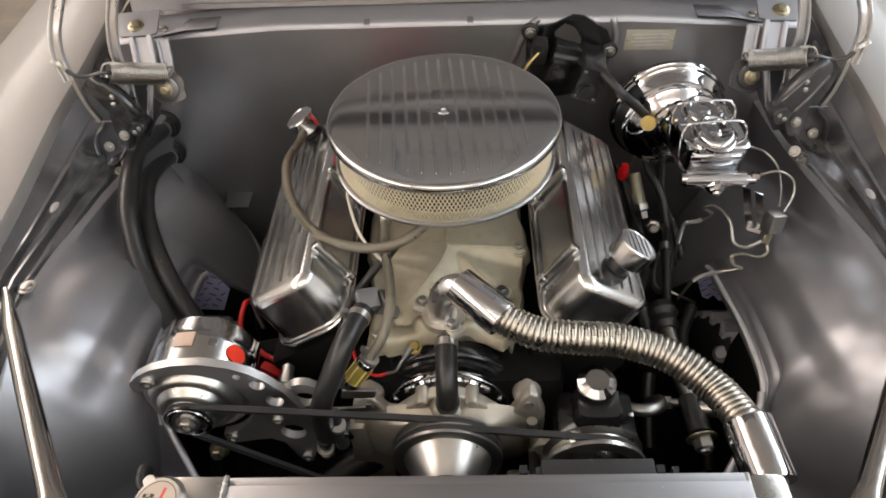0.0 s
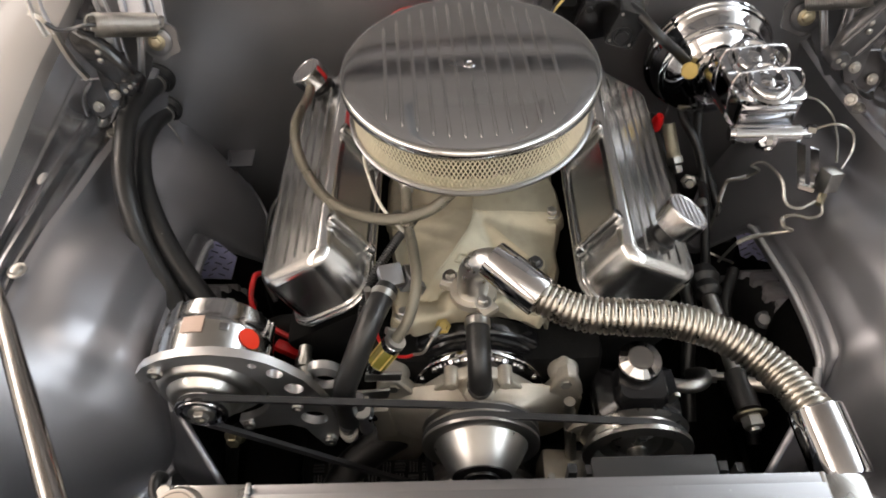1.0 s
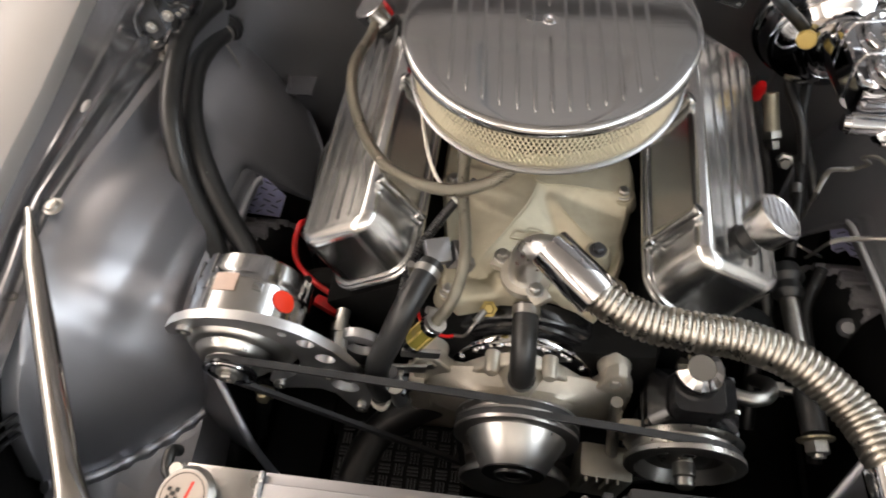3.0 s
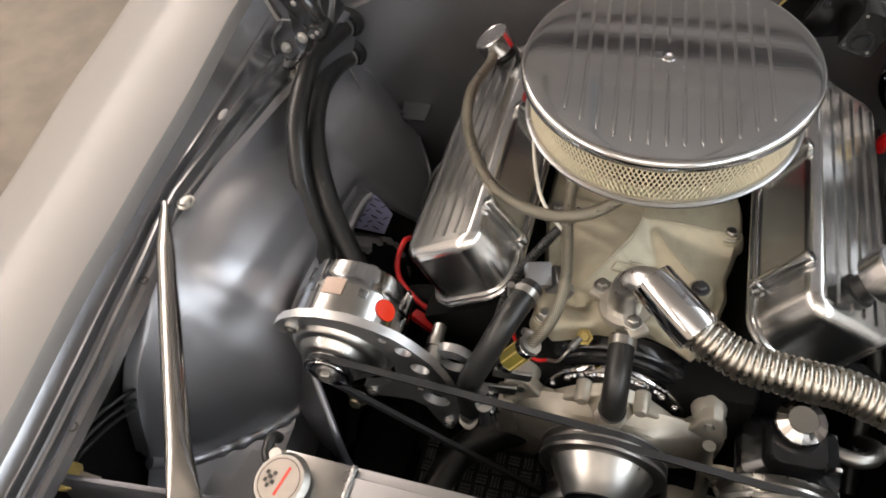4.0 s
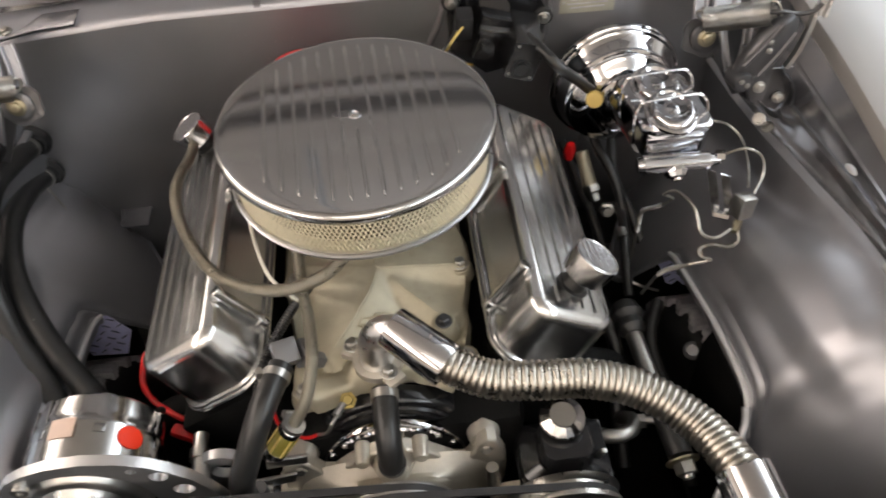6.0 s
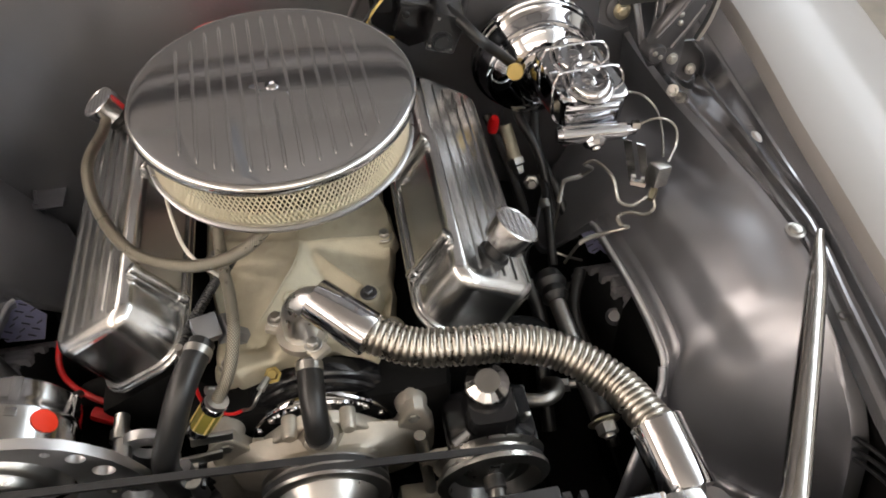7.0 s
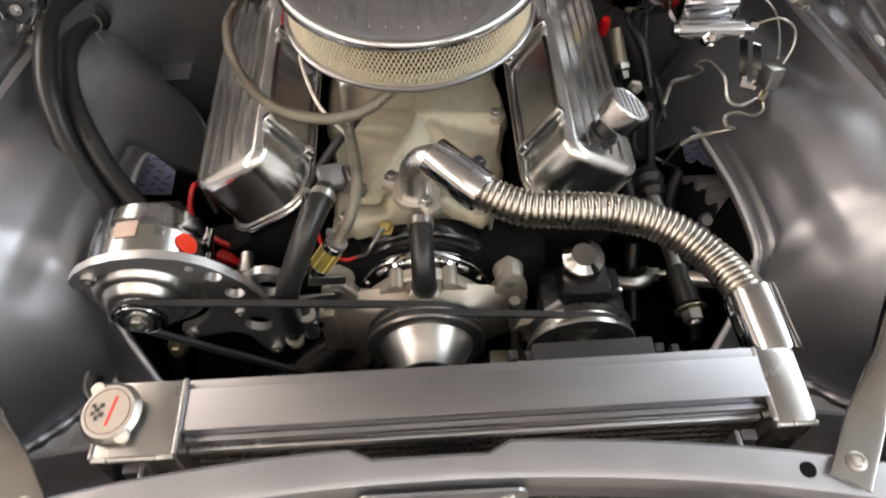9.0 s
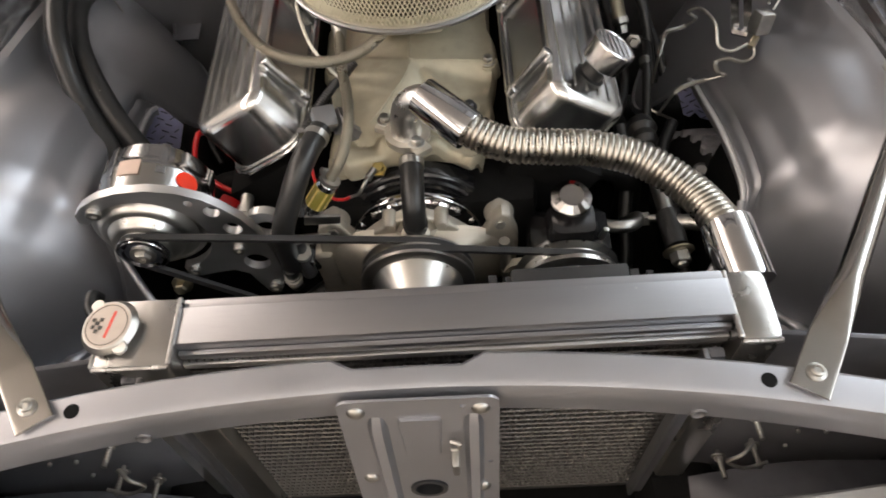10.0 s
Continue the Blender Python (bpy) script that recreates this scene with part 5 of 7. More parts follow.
part("sleeve", sleeve(SL1A - (SL1B - SL1A) * 0.02, SL1B, 0.0262), M_CHROME, rh, "chrome end sleeve")
SL2A, SL2B = Vector((0.366, 0.548, 0.801)), Vector((0.376, 0.474, 0.790))
part("sleeve", sleeve(SL2A, SL2B, 0.029), M_CHROME, rh, "chrome end sleeve")
hp = even(spline([SL1B - (SL1B - SL1A) * 0.1, (0.125, 0.683, 0.806), (0.180, 0.673, 0.808), (0.235, 0.670, 0.804), (0.295, 0.652, 0.795), (0.345, 0.606, 0.788), SL2A + (SL2B - SL2A) * 0.08], 20), 0.00078)
part("flex_tube", tube(bmesh.new(), hp, [0.0196 + 0.0034 * abs(math.sin(math.pi * i / 10)) ** 0.55 for i in range(len(hp))], 32), M_FLEX, rh, "corrugated stainless flexible tube")
part("inlet_neck", rod(bmesh.new(), SL2B - (SL2B - SL2A) * 0.1, (0.362, 0.445, 0.785), 0.0205, 0.0205, 24), M_WELD, rad, "radiator inlet neck")

# ---- water pump, pulleys, belts ----
wp = thing("water_pump", (0, 0.70, 0.55), "cast aluminium water pump bolted to the engine front", "water pump")
PUMP = [(-0.158, 0.50), (-0.146, 0.575), (-0.143, 0.640), (-0.137, 0.660), (-0.123, 0.670), (-0.109, 0.665), (-0.099, 0.645), (-0.090, 0.626), (-0.076, 0.621), (-0.061, 0.634), (-0.045, 0.647), (-0.022, 0.656), (0.0, 0.659),
        (0.022, 0.656), (0.045, 0.647), (0.062, 0.632), (0.079, 0.617), (0.094, 0.617), (0.104, 0.638), (0.110, 0.660), (0.122, 0.675), (0.134, 0.667), (0.140, 0.645), (0.147, 0.622), (0.141, 0.598), (0.146, 0.572), (0.144, 0.543),
        (0.113, 0.536), (0.086, 0.545), (0.03, 0.55), (-0.05, 0.52), (-0.085, 0.45), (-0.10, 0.41), (-0.162, 0.41)]
bm = plate(bmesh.new(), [(a, b + 0.018 * max(0.0, 1 - abs(a) / 0.12)) for a, b in PUMP], 0.018, (0, 0.682, 0), (1, 0, 0), (0, 0, 1))
flange_edges = [e for e in bm.edges if len(e.link_faces) == 2 and e.calc_face_angle(0) > 1.2 and all(v.co.y < 0.68 for v in e.verts)]
bmesh.ops.bevel(bm, geom=flange_edges, offset=0.005, segments=3, affect="EDGES", profile=0.6)
part("flange", bm, M_CASTW, wp)
bm = bmesh.new()
rings = []
for y, hw, zt, zb, e in ((0.680, 0.137, 0.646, 0.47, 3.2), (0.673, 0.131, 0.6420, 0.48, 3.0), (0.666, 0.120, 0.638, 0.50, 2.8), (0.658, 0.100, 0.637, 0.53, 2.5), (0.652, 0.075, 0.642, 0.56, 2.2), (0.636, 0.052, 0.668, 0.585, 2.0), (0.615, 0.040, 0.672, 0.596, 2.0)):
    c, h = (zt + zb) / 2, (zt - zb) / 2
    rings.append([Vector((math.copysign(abs(math.cos(a)) ** (2 / e), math.cos(a)) * hw, y, c + math.copysign(abs(math.sin(a)) ** (2 / e), math.sin(a)) * h)) for a in (2 * math.pi * k / 56 for k in range(56))])
loft(bm, rings)
part("volute", bm, M_CASTW, wp, "swelling pump housing behind the pulley")
for x in (-0.118, 0.120):
    part("boss", lathe(bmesh.new(), (x, 0.716, 0.640), (0, -1, 0.22), [(0, 0.0235), (0.020, 0.0215), (0.030, 0.0185), (0.033, 0.014)], 24), M_CASTW, wp)
    bolt(wp, (x, 0.6835, 0.6475), (0, -1, 0.22), 0.0085, 0.012)
for x in (-0.037, 0.037):
    part("cast_post", lathe(bmesh.new(), (x, 0.692, 0.664), (0, -1, 0.10), [(0, 0.0105), (0.026, 0.0095), (0.030, 0.0075), (0.0315, 0.004)], 16), M_CASTW, wp)
part("outlet", lathe(bmesh.new(), (0.001, 0.686, 0.636), (0, -0.70, 0.72), [(0, 0.034), (0.030, 0.028), (0.040, 0.0235), (0.052, 0.0225), (0.058, 0.0205), (0.060, 0.0165)], 6), M_CASTW, wp, "hexagonal cast hose outlet")
part("ear", loft(bmesh.new(), [[Vector((x, y, z)) for x, z in ((0.112, 0.548), (0.146, 0.545), (0.148, 0.600), (0.136, 0.606), (0.118, 0.590))] for y in (0.704, 0.684, 0.678)]), M_CASTW, wp, smooth=False)
bolt(wp, (0.130, 0.677, 0.578), (0, -1, 0), 0.007, 0.008)
part("side_pad", box(bmesh.new(), (-0.140, 0.682, 0.560), (0.030, 0.040, 0.085), (0, -4, 0), 0.008), M_CASTW, wp)
part("side_plug", rod(bmesh.new(), (-0.153, 0.676, 0.560), (-0.170, 0.676, 0.560), 0.0115, 0.0105, 18), M_POL, wp, "bright side plug")
part("sender_plug", box(bmesh.new(), (-0.186, 0.676, 0.558), (0.026, 0.020, 0.022), (0, 0, 0), 0.004), M_BLUE, wp, "navy blue plug connector")
part("inlet", tube(bmesh.new(), spline([(-0.12, 0.70, 0.47), (-0.16, 0.68, 0.46), (-0.21, 0.64, 0.44), (-0.24, 0.56, 0.42), (-0.25, 0.50, 0.36)], 8), 0.028, 20), M_RUBBER, wp, "black lower hose")

WPC, ALC, PSC, CRC = (0.001, 0.634), (-0.353, 0.716), (0.210, 0.612), (0.003, 0.482)
pul = thing("fan_pulley", (0, 0.60, 0.55), "machined aluminium water pump pulley with a cone nose", "pulley")
part("rim", lathe(bmesh.new(), (WPC[0], 0.618, WPC[1]), (0, -1, 0), [(0, 0.03), (0, 0.0775), (0.002, 0.0785), (0.0035, 0.0785), (0.0055, 0.070), (0.0095, 0.070), (0.0120, 0.0785), (0.0145, 0.0785), (0.0170, 0.070), (0.0205, 0.070), (0.0228, 0.0785), (0.0270, 0.0785), (0.0280, 0.0770), (0.0282, 0.064), (0.0265, 0.060)], 80), M_TURNED, pul, "machined rim with two belt grooves")
part("cone", lathe(bmesh.new(), (WPC[0], 0.5925, WPC[1]), (0, -1, 0), [(0, 0.0625), (0.003, 0.0622), (0.041, 0.0405), (0.0435, 0.0392), (0.0440, 0.037)], 80), M_MACH, pul, "brushed aluminium cone")
part("hub_cap", lathe(bmesh.new(), (WPC[0], 0.5492, WPC[1]), (0, -1, 0), [(0, 0.0385), (0.0020, 0.0382), (0.0020, 0.0235), (0.0045, 0.0230), (0.0045, 0.0105), (0.001, 0.0095)], 48), M_PLASTIC, pul, "black hub cap")
part("hub_ring", lathe(bmesh.new(), (WPC[0], 0.5455, WPC[1]), (0, -1, 0), [(0, 0.0222), (0.0012, 0.0222), (0.0012, 0.0210), (0, 0.0210)], 48), M_STEEL, pul, "thin bright ring")
cp = thing("crank_pulley", (0.003, 0.60, 0.40), "machined aluminium crankshaft pulley with a dished face", "pulley")
part("rim", lathe(bmesh.new(), (CRC[0], 0.690, CRC[1]), (0, -1, 0), [(0, 0.05), (0.070, 0.060), (0.072, 0.0775), (0.076, 0.070), (0.082, 0.070), (0.086, 0.0785), (0.089, 0.0785), (0.093, 0.070), (0.099, 0.070), (0.103, 0.0785), (0.110, 0.0785), (0.112, 0.077), (0.112, 0.063)], 72), M_TURNED, cp)
part("dish", lathe(bmesh.new(), (CRC[0], 0.5785, CRC[1]), (0, 1, 0), [(0, 0.064), (0.002, 0.0625), (0.026, 0.046), (0.028, 0.040), (0.028, 0.010)], 64), M_MACH, cp, "bright turned dish")


def belt(circles, y, name="drive_belt"):
    """A belt round the outside of circles in the plane across the car."""
    pts = [(cx + r * math.cos(2 * math.pi * i / 90), cz + r * math.sin(2 * math.pi * i / 90)) for cx, cz, r in circles for i in range(90)]
    pts = sorted(set((round(a, 6), round(b, 6)) for a, b in pts))
    hull = []
    for seq in (pts, pts[::-1]):
        part_h = []
        for p in seq:
            while len(part_h) > 1 and (part_h[-1][0] - part_h[-2][0]) * (p[1] - part_h[-2][1]) - (part_h[-1][1] - part_h[-2][1]) * (p[0] - part_h[-2][0]) <= 0:
                part_h.pop()
            part_h.append(p)
        hull += part_h[:-1]
    k = len(hull)
    rings = []
    for i in range(k):
        a, b, c = Vector(hull[i - 1]), Vector(hull[i]), Vector(hull[(i + 1) % k])
        t = (c - a).normalized()
        n = Vector((t.y, -t.x))
        rings.append([Vector((b.x + n.x * o, y + w, b.y + n.y * o)) for w, o in ((-0.0046, 0.0022), (0.0046, 0.0022), (0.0030, -0.0055), (-0.0030, -0.0055))])
    rings.append(rings[0])
    bm = loft(bmesh.new(), rings, caps=False)
    bmesh.ops.remove_doubles(bm, verts=bm.verts, dist=1e-6)
    return single(name, bm, M_BELT, "black rubber V-belt round the pulleys", "belt", "drive belts")


belt([(*ALC, 0.031), (*WPC, 0.0755), (*CRC, 0.0755)], 0.6105)
belt([(*WPC, 0.0755), (*PSC, 0.068), (*CRC, 0.0755)], 0.5990)

# ---- alternator ----
alt = thing("alternator", (-0.357, 0.70, 0.63), "polished alternator with cream and orange stickers", "alternator")
bm = bmesh.new()
prof = [(0, 0.045), (0.004, 0.064), (0.010, 0.0715), (0.030, 0.0735), (0.038, 0.0735), (0.040, 0.0750), (0.048, 0.0750), (0.050, 0.0735), (0.094, 0.0735), (0.100, 0.070)]
lathe(bm, (-0.353, 0.746, 0.714), (0, -1, 0), prof, 64)
part("body", bm, M_ALT, alt)
for a in (4, 66, 122, 150):
    bm = bmesh.new()
    ca, sa = math.cos(radians(a)), math.sin(radians(a))
    box(bm, (-0.353 + 0.0732 * ca, 0.712, 0.714 + 0.0732 * sa), (0.003, 0.050, 0.012), (0, -a, 0), 0.001)
    part("housing_rib", bm, M_ALT, alt)
part("front_shell", lathe(bmesh.new(), (-0.353, 0.652, 0.714), (0, -1, 0), [(0, 0.076), (0.003, 0.0755), (0.006, 0.0735), (0.008, 0.070), (0.0085, 0.066), (0.012, 0.063), (0.018, 0.060), (0.021, 0.056), (0.022, 0.050), (0.026, 0.0465), (0.031, 0.044), (0.034, 0.040), (0.035, 0.034), (0.040, 0.031), (0.042, 0.024)], 64), M_MACH, alt, "stepped polished front shell")
pl = part("pulley", lathe(bmesh.new(), (-0.353, 0.634, 0.716), (0, -1, 0), [(0, 0.033), (0.004, 0.034), (0.010, 0.028), (0.020, 0.028), (0.026, 0.034), (0.029, 0.0335), (0.0295, 0.030), (0.029, 0.016)], 40), M_BLACK, alt, "black pulley")
part("pulley_face", lathe(bmesh.new(), (-0.353, 0.6055, 0.716), (0, -1, 0), [(0, 0.031), (0.0025, 0.030), (0.0035, 0.026), (0.001, 0.023)], 40), M_CHROME, pl, "bright pulley face ring")
bm = bmesh.new()
lathe(bm, (-0.353, 0.605, 0.716), (0, -1, 0), [(0, 0.017), (0.003, 0.0165), (0.004, 0.012)], 24)
lathe(bm, (-0.353, 0.602, 0.716), (0, -1, 0), [(0, 0.0115), (0.005, 0.0115), (0.0065, 0.010), (0.0065, 0.006), (0.003, 0.006)], 6)
part("nut", bm, M_STEEL, pl)


def curved_patch(y0, y1, a0, a1, r, material, name, oval=False, n=14, label=""):
    bm = bmesh.new()
    rings = []
    for i in range(n + 1):
        f = i / n
        y = y0 + (y1 - y0) * f
        am, ah = (a0 + a1) / 2, (a1 - a0) / 2
        if oval:
            ah *= math.sqrt(max(0.0004, 1 - (2 * f - 1) ** 2))
        row = [Vector((-0.353 + r * math.cos(radians(am + ah * g)), y, 0.714 + r * math.sin(radians(am + ah * g)))) for g in (-1, -0.5, 0, 0.5, 1)]
        rings.append(row + [Vector((-0.353 + (p.x + 0.353) * 0.985, p.y, 0.714 + (p.z - 0.714) * 0.985)) for p in row[::-1]])
    loft(bm, rings)
    return part(name, bm, material, alt, label)


curved_patch(0.680, 0.704, 86, 108, 0.0768, M_PINK, "sticker", label="cream sticker with a pink reflection in its colour")
curved_patch(0.672, 0.700, 27, 50, 0.0768, M_ORANGE, "badge", True, label="orange-red oval badge")

br = thing("alternator_bracket", (-0.25, 0.632, 0.58), "thick brushed aluminium alternator bracket with round holes", "engine bracket")
outer = [(-0.428, 0.752), (-0.427, 0.768), (-0.413, 0.784), (-0.389, 0.799), (-0.359, 0.808), (-0.321, 0.810), (-0.286, 0.802), (-0.259, 0.788), (-0.240, 0.770), (-0.221, 0.746), (-0.208, 0.714), (-0.198, 0.680), (-0.194, 0.637), (-0.197, 0.600), (-0.203, 0.576),
         (-0.212, 0.568), (-0.224, 0.567), (-0.233, 0.589), (-0.242, 0.617), (-0.261, 0.628), (-0.287, 0.624), (-0.310, 0.618), (-0.326, 0.622), (-0.329, 0.640)]
inner = arc(-0.347, 0.713, 0.0755, -70, 128, 26)
notch = [(-0.406, 0.757), (-0.418, 0.748)]
part("plate", plate(bmesh.new(), outer + inner + notch, 0.0125, (0, 0.6385, 0), (1, 0, 0), (0, 0, 1),
                    holes=((-0.277, 0.782, 0.0055), (-0.253, 0.763, 0.0105), (-0.236, 0.726, 0.0125), (-0.224, 0.646, 0.0185))), M_BRUSH, br)
for x, z, r in ((-0.400, 0.772, 0.0095), (-0.316, 0.633, 0.0085), (-0.213, 0.578, 0.009), (-0.240, 0.680, 0.008)):
    bm = bmesh.new()
    lathe(bm, (x, 0.6325, z), (0, -1, 0), [(0, r), (0.005, r), (0.006, r * 0.9), (0.006, r * 0.5), (0.003, r * 0.5)], 18)
    part("socket_bolt", bm, M_STEEL, br, "polished socket-head bolt")
br2 = thing("head_bracket", (-0.215, 0.685, 0.60), "machined aluminium bracket with a large bore", "engine bracket")
bm = bmesh.new()
plate(bm, [*arc(-0.215, 0.660, 0.030, -40, 130, 16), (-0.247, 0.672), (-0.252, 0.60), (-0.19, 0.60)], 0.013, (0, 0.690, 0), (1, 0, 0), (0, 0, 1), holes=((-0.214, 0.652, 0.0175),))
part("plate", bm, M_BRUSH, br2)
part("spacer", lathe(bmesh.new(), (-0.243, 0.728, 0.672), (0.03, -1, 0.05), [(0, 0.0095), (0.022, 0.0095), (0.022, 0.0125), (0.036, 0.0125), (0.037, 0.008)], 20), M_MACH, br2, "turned spacer")
part("spacer", rod(bmesh.new(), (-0.236, 0.648, 0.672), (-0.240, 0.70, 0.672), 0.0115, seg=18), M_MACH, br2, "turned spacer")
part("spacer", rod(bmesh.new(), (-0.20, 0.645, 0.585), (-0.20, 0.70, 0.60), 0.011, seg=16), M_BRUSH, br2)

# ---- power steering pump ----
ps = thing("power_steering_pump", (0.215, 0.66, 0.53), "black power steering pump with a chrome cap", "power steering pump")
bm = bmesh.new()
loft(bm, [[Vector((0.221 + a, 0.674 + b - (z - 0.60) * 0.12, z)) for a, b in round_rect(-p, p, -q, q, r, 4)] for z, p, q, r in ((0.55, 0.050, 0.036, 0.02), (0.565, 0.058, 0.043, 0.02), (0.612, 0.059, 0.044, 0.018), (0.626, 0.056, 0.042, 0.018), (0.634, 0.044, 0.036, 0.016), (0.640, 0.036, 0.031, 0.014), (0.662, 0.033, 0.029, 0.012), (0.668, 0.030, 0.026, 0.012))])
part("reservoir", bm, M_BLACK, ps, "gloss black reservoir")
part("seam", box(bmesh.new(), (0.221, 0.6735, 0.604), (0.122, 0.092, 0.004), (0, 0, 0), 0.0015), M_BLACK, ps)
part("dipstick_tab", box(bmesh.new(), (0.262, 0.650, 0.645), (0.008, 0.006, 0.040), (10, 8, 0), 0.002), M_STEEL, ps)
part("neck", lathe(bmesh.new(), (0.220, 0.690, 0.645), (0, -0.1, 1), [(0, 0.024), (0.02, 0.020), (0.035, 0.019)], 24), M_BLACK, ps)
cpn = Vector((0, -0.12, 1)).normalized()
bm = bmesh.new()
lathe(bm, (0.219, 0.689, 0.674), cpn, [(0, 0.027), (0.002, 0.0295), (0.009, 0.0300), (0.0115, 0.0285), (0.0185, 0.0175), (0.0192, 0.0168)], 18)
part("cap", bm, M_STRUT, ps, "chrome filler cap with cut facets", smooth=False)
part("pulley", lathe(bmesh.new(), (0.210, 0.618, 0.612), (0, -1, 0), [(0, 0.04), (0.002, 0.073), (0.008, 0.064), (0.016, 0.064), (0.024, 0.0735), (0.030, 0.0735), (0.033, 0.066), (0.034, 0.060), (0.018, 0.050), (0.014, 0.036), (0.022, 0.030), (0.026, 0.018)], 64), M_MACH, ps, "machined aluminium pulley")
part("shaft_nut", lathe(bmesh.new(), (0.210, 0.598, 0.612), (0, -1, 0), [(0, 0.014), (0.022, 0.014), (0.024, 0.0115), (0.034, 0.0115), (0.036, 0.009)], 24), M_STEEL, ps)
part("return_pipe", tube(bmesh.new(), spline([(0.27, 0.70, 0.60), (0.30, 0.69, 0.607), (0.325, 0.70, 0.60), (0.335, 0.725, 0.58), (0.335, 0.76, 0.52)], 8), 0.010, 14), M_STEEL, ps, "dull steel return pipe")
part("pump_bracket", tube(bmesh.new(), [(0.125, 0.655, 0.635), (0.128, 0.650, 0.575), (0.150, 0.640, 0.555)], 0.008, 12), M_STEEL, ps)
bm = bmesh.new()
plate(bm, [*arc(0.150, 0.575, 0.026, 100, 260, 12), (0.205, 0.555), (0.205, 0.60)], 0.012, (0, 0.642, 0), (1, 0, 0), (0, 0, 1), holes=((0.150, 0.575, 0.008),))
part("pump_ear", bm, M_CASTW, ps)

# ---- heater hose elbow at the front of the manifold ----
eh = thing("bypass_hose", (0.002, 0.65, 0.69), "short black rubber bypass hose with clips", "coolant hose")
part("hose", tube(bmesh.new(), spline([(0.001, 0.722, 0.744), (0.001, 0.706, 0.741), (0.0015, 0.676, 0.735), (0.002, 0.656, 0.718), (0.002, 0.648, 0.698), (0.002, 0.650, 0.684)], 8), 0.0158, 24), M_RUBBER, eh)
part("clip", lathe(bmesh.new(), (0.001, 0.719, 0.7435), (0, -1, -0.15), [(0, 0.012), (0, 0.0172), (0.011, 0.0172), (0.011, 0.012)], 28), M_STEEL, eh)
part("clip", lathe(bmesh.new(), (0.002, 0.648, 0.699), (0, 0.1, -1), [(0, 0.012), (0, 0.0172), (0.009, 0.0172), (0.009, 0.012)], 28), M_PLASTIC, eh)

# ---- hoses and lines ----
def hose(name, pts, r, material, label, category, uv=False, n=10, seg=14):
    bm = tube(bmesh.new(), spline(pts, n), r, seg, uv)
    return single(name, bm, material, label, category)


bh = thing("breather_hose", (-0.25, 1.07, 0.84), "braided steel breather hose curving to the air cleaner", "engine hose")
B0 = cl_base + cl_dir * 0.03 + Vector((0.002, -0.026, 0))
part("hose", tube(bmesh.new(), spline([B0 + Vector((0, 0.02, 0)), B0 + Vector((-0.002, -0.02, -0.004)), (-0.266, 1.025, 0.832), (-0.249, 0.953, 0.820), (-0.194, 0.863, 0.826), (-0.120, 0.822, 0.834), (-0.060, 0.828, 0.842), (-0.012, 0.855, 0.866)], 14), 0.0078, 16, True), M_BRAID, bh)
fh = thing("fuel_hose", (-0.09, 0.88, 0.80), "braided steel fuel hose with an amber filter", "fuel hose")
part("hose", tube(bmesh.new(), spline([(-0.092, 0.900, 0.838), (-0.092, 0.872, 0.822), (-0.090, 0.838, 0.803), (-0.082, 0.794, 0.800), (-0.076, 0.735, 0.806), (-0.086, 0.695, 0.786), (-0.106, 0.679, 0.757)], 12), 0.0075, 16, True), M_BRAID, fh)
bm = bmesh.new()
lathe(bm, (-0.092, 0.905, 0.842), (0, -0.8, -0.6), [(0, 0.009), (0.01, 0.0115), (0.016, 0.0115), (0.022, 0.0095), (0.03, 0.009)], 12)
rod(bm, (-0.092, 0.895, 0.836), (-0.076, 0.893, 0.834), 0.0055, seg=8)
part("fitting", bm, M_STEEL, fh, "dull metal fitting")
fd = Vector((-0.50, -0.12, -0.75)).normalized()
f0 = Vector((-0.106, 0.679, 0.757))
part("filter_glass", lathe(bmesh.new(), f0 + fd * 0.010, fd, [(0, 0.0115), (0.003, 0.0135), (0.036, 0.0135), (0.038, 0.0115)], 20), M_AMBER, fh, "amber see-through fuel filter")
fx = fd.cross(Vector((0, 0, 1))).normalized()
fy = fd.cross(fx)
for k in range(6):
    o = (fx * math.cos(math.pi * k / 3) + fy * math.sin(math.pi * k / 3)) * 0.0133
    part("filter_rib", rod(bmesh.new(), f0 + fd * 0.012 + o, f0 + fd * 0.046 + o, 0.0014, seg=8), M_YELLOW, fh, "pale yellow rib")
part("end_cap", lathe(bmesh.new(), f0 - fd * 0.004, fd, [(0, 0.009), (0.006, 0.0145), (0.014, 0.0145), (0.015, 0.012)], 20), M_CHROME, fh, "chrome filter end")
part("end_cap", lathe(bmesh.new(), f0 + fd * 0.046, fd, [(0, 0.0145), (0.008, 0.0145), (0.012, 0.009), (0.02, 0.007)], 20), M_POL, fh, "polished filter end")
clamp(fh, f0 + fd * 0.000, fd, 0.0125)

hh = thing("heater_hose", (-0.11, 0.75, 0.78), "thick black rubber hose from a metal manifold fitting", "coolant hose")
part("hose", tube(bmesh.new(), spline([(-0.116, 0.742, 0.788), (-0.134, 0.690, 0.790), (-0.155, 0.655, 0.755), (-0.176, 0.637, 0.700), (-0.180, 0.640, 0.62)], 12), 0.0155, 18), M_RUBBER, hh)
bm = bmesh.new()
box(bm, (-0.112, 0.760, 0.789), (0.030, 0.030, 0.024), (24, 8, 20), 0.002)
box(bm, (-0.092, 0.764, 0.780), (0.016, 0.026, 0.028), (10, 35, 30), 0.002)
rod(bm, (-0.098, 0.765, 0.776), (-0.076, 0.772, 0.745), 0.011, seg=6)
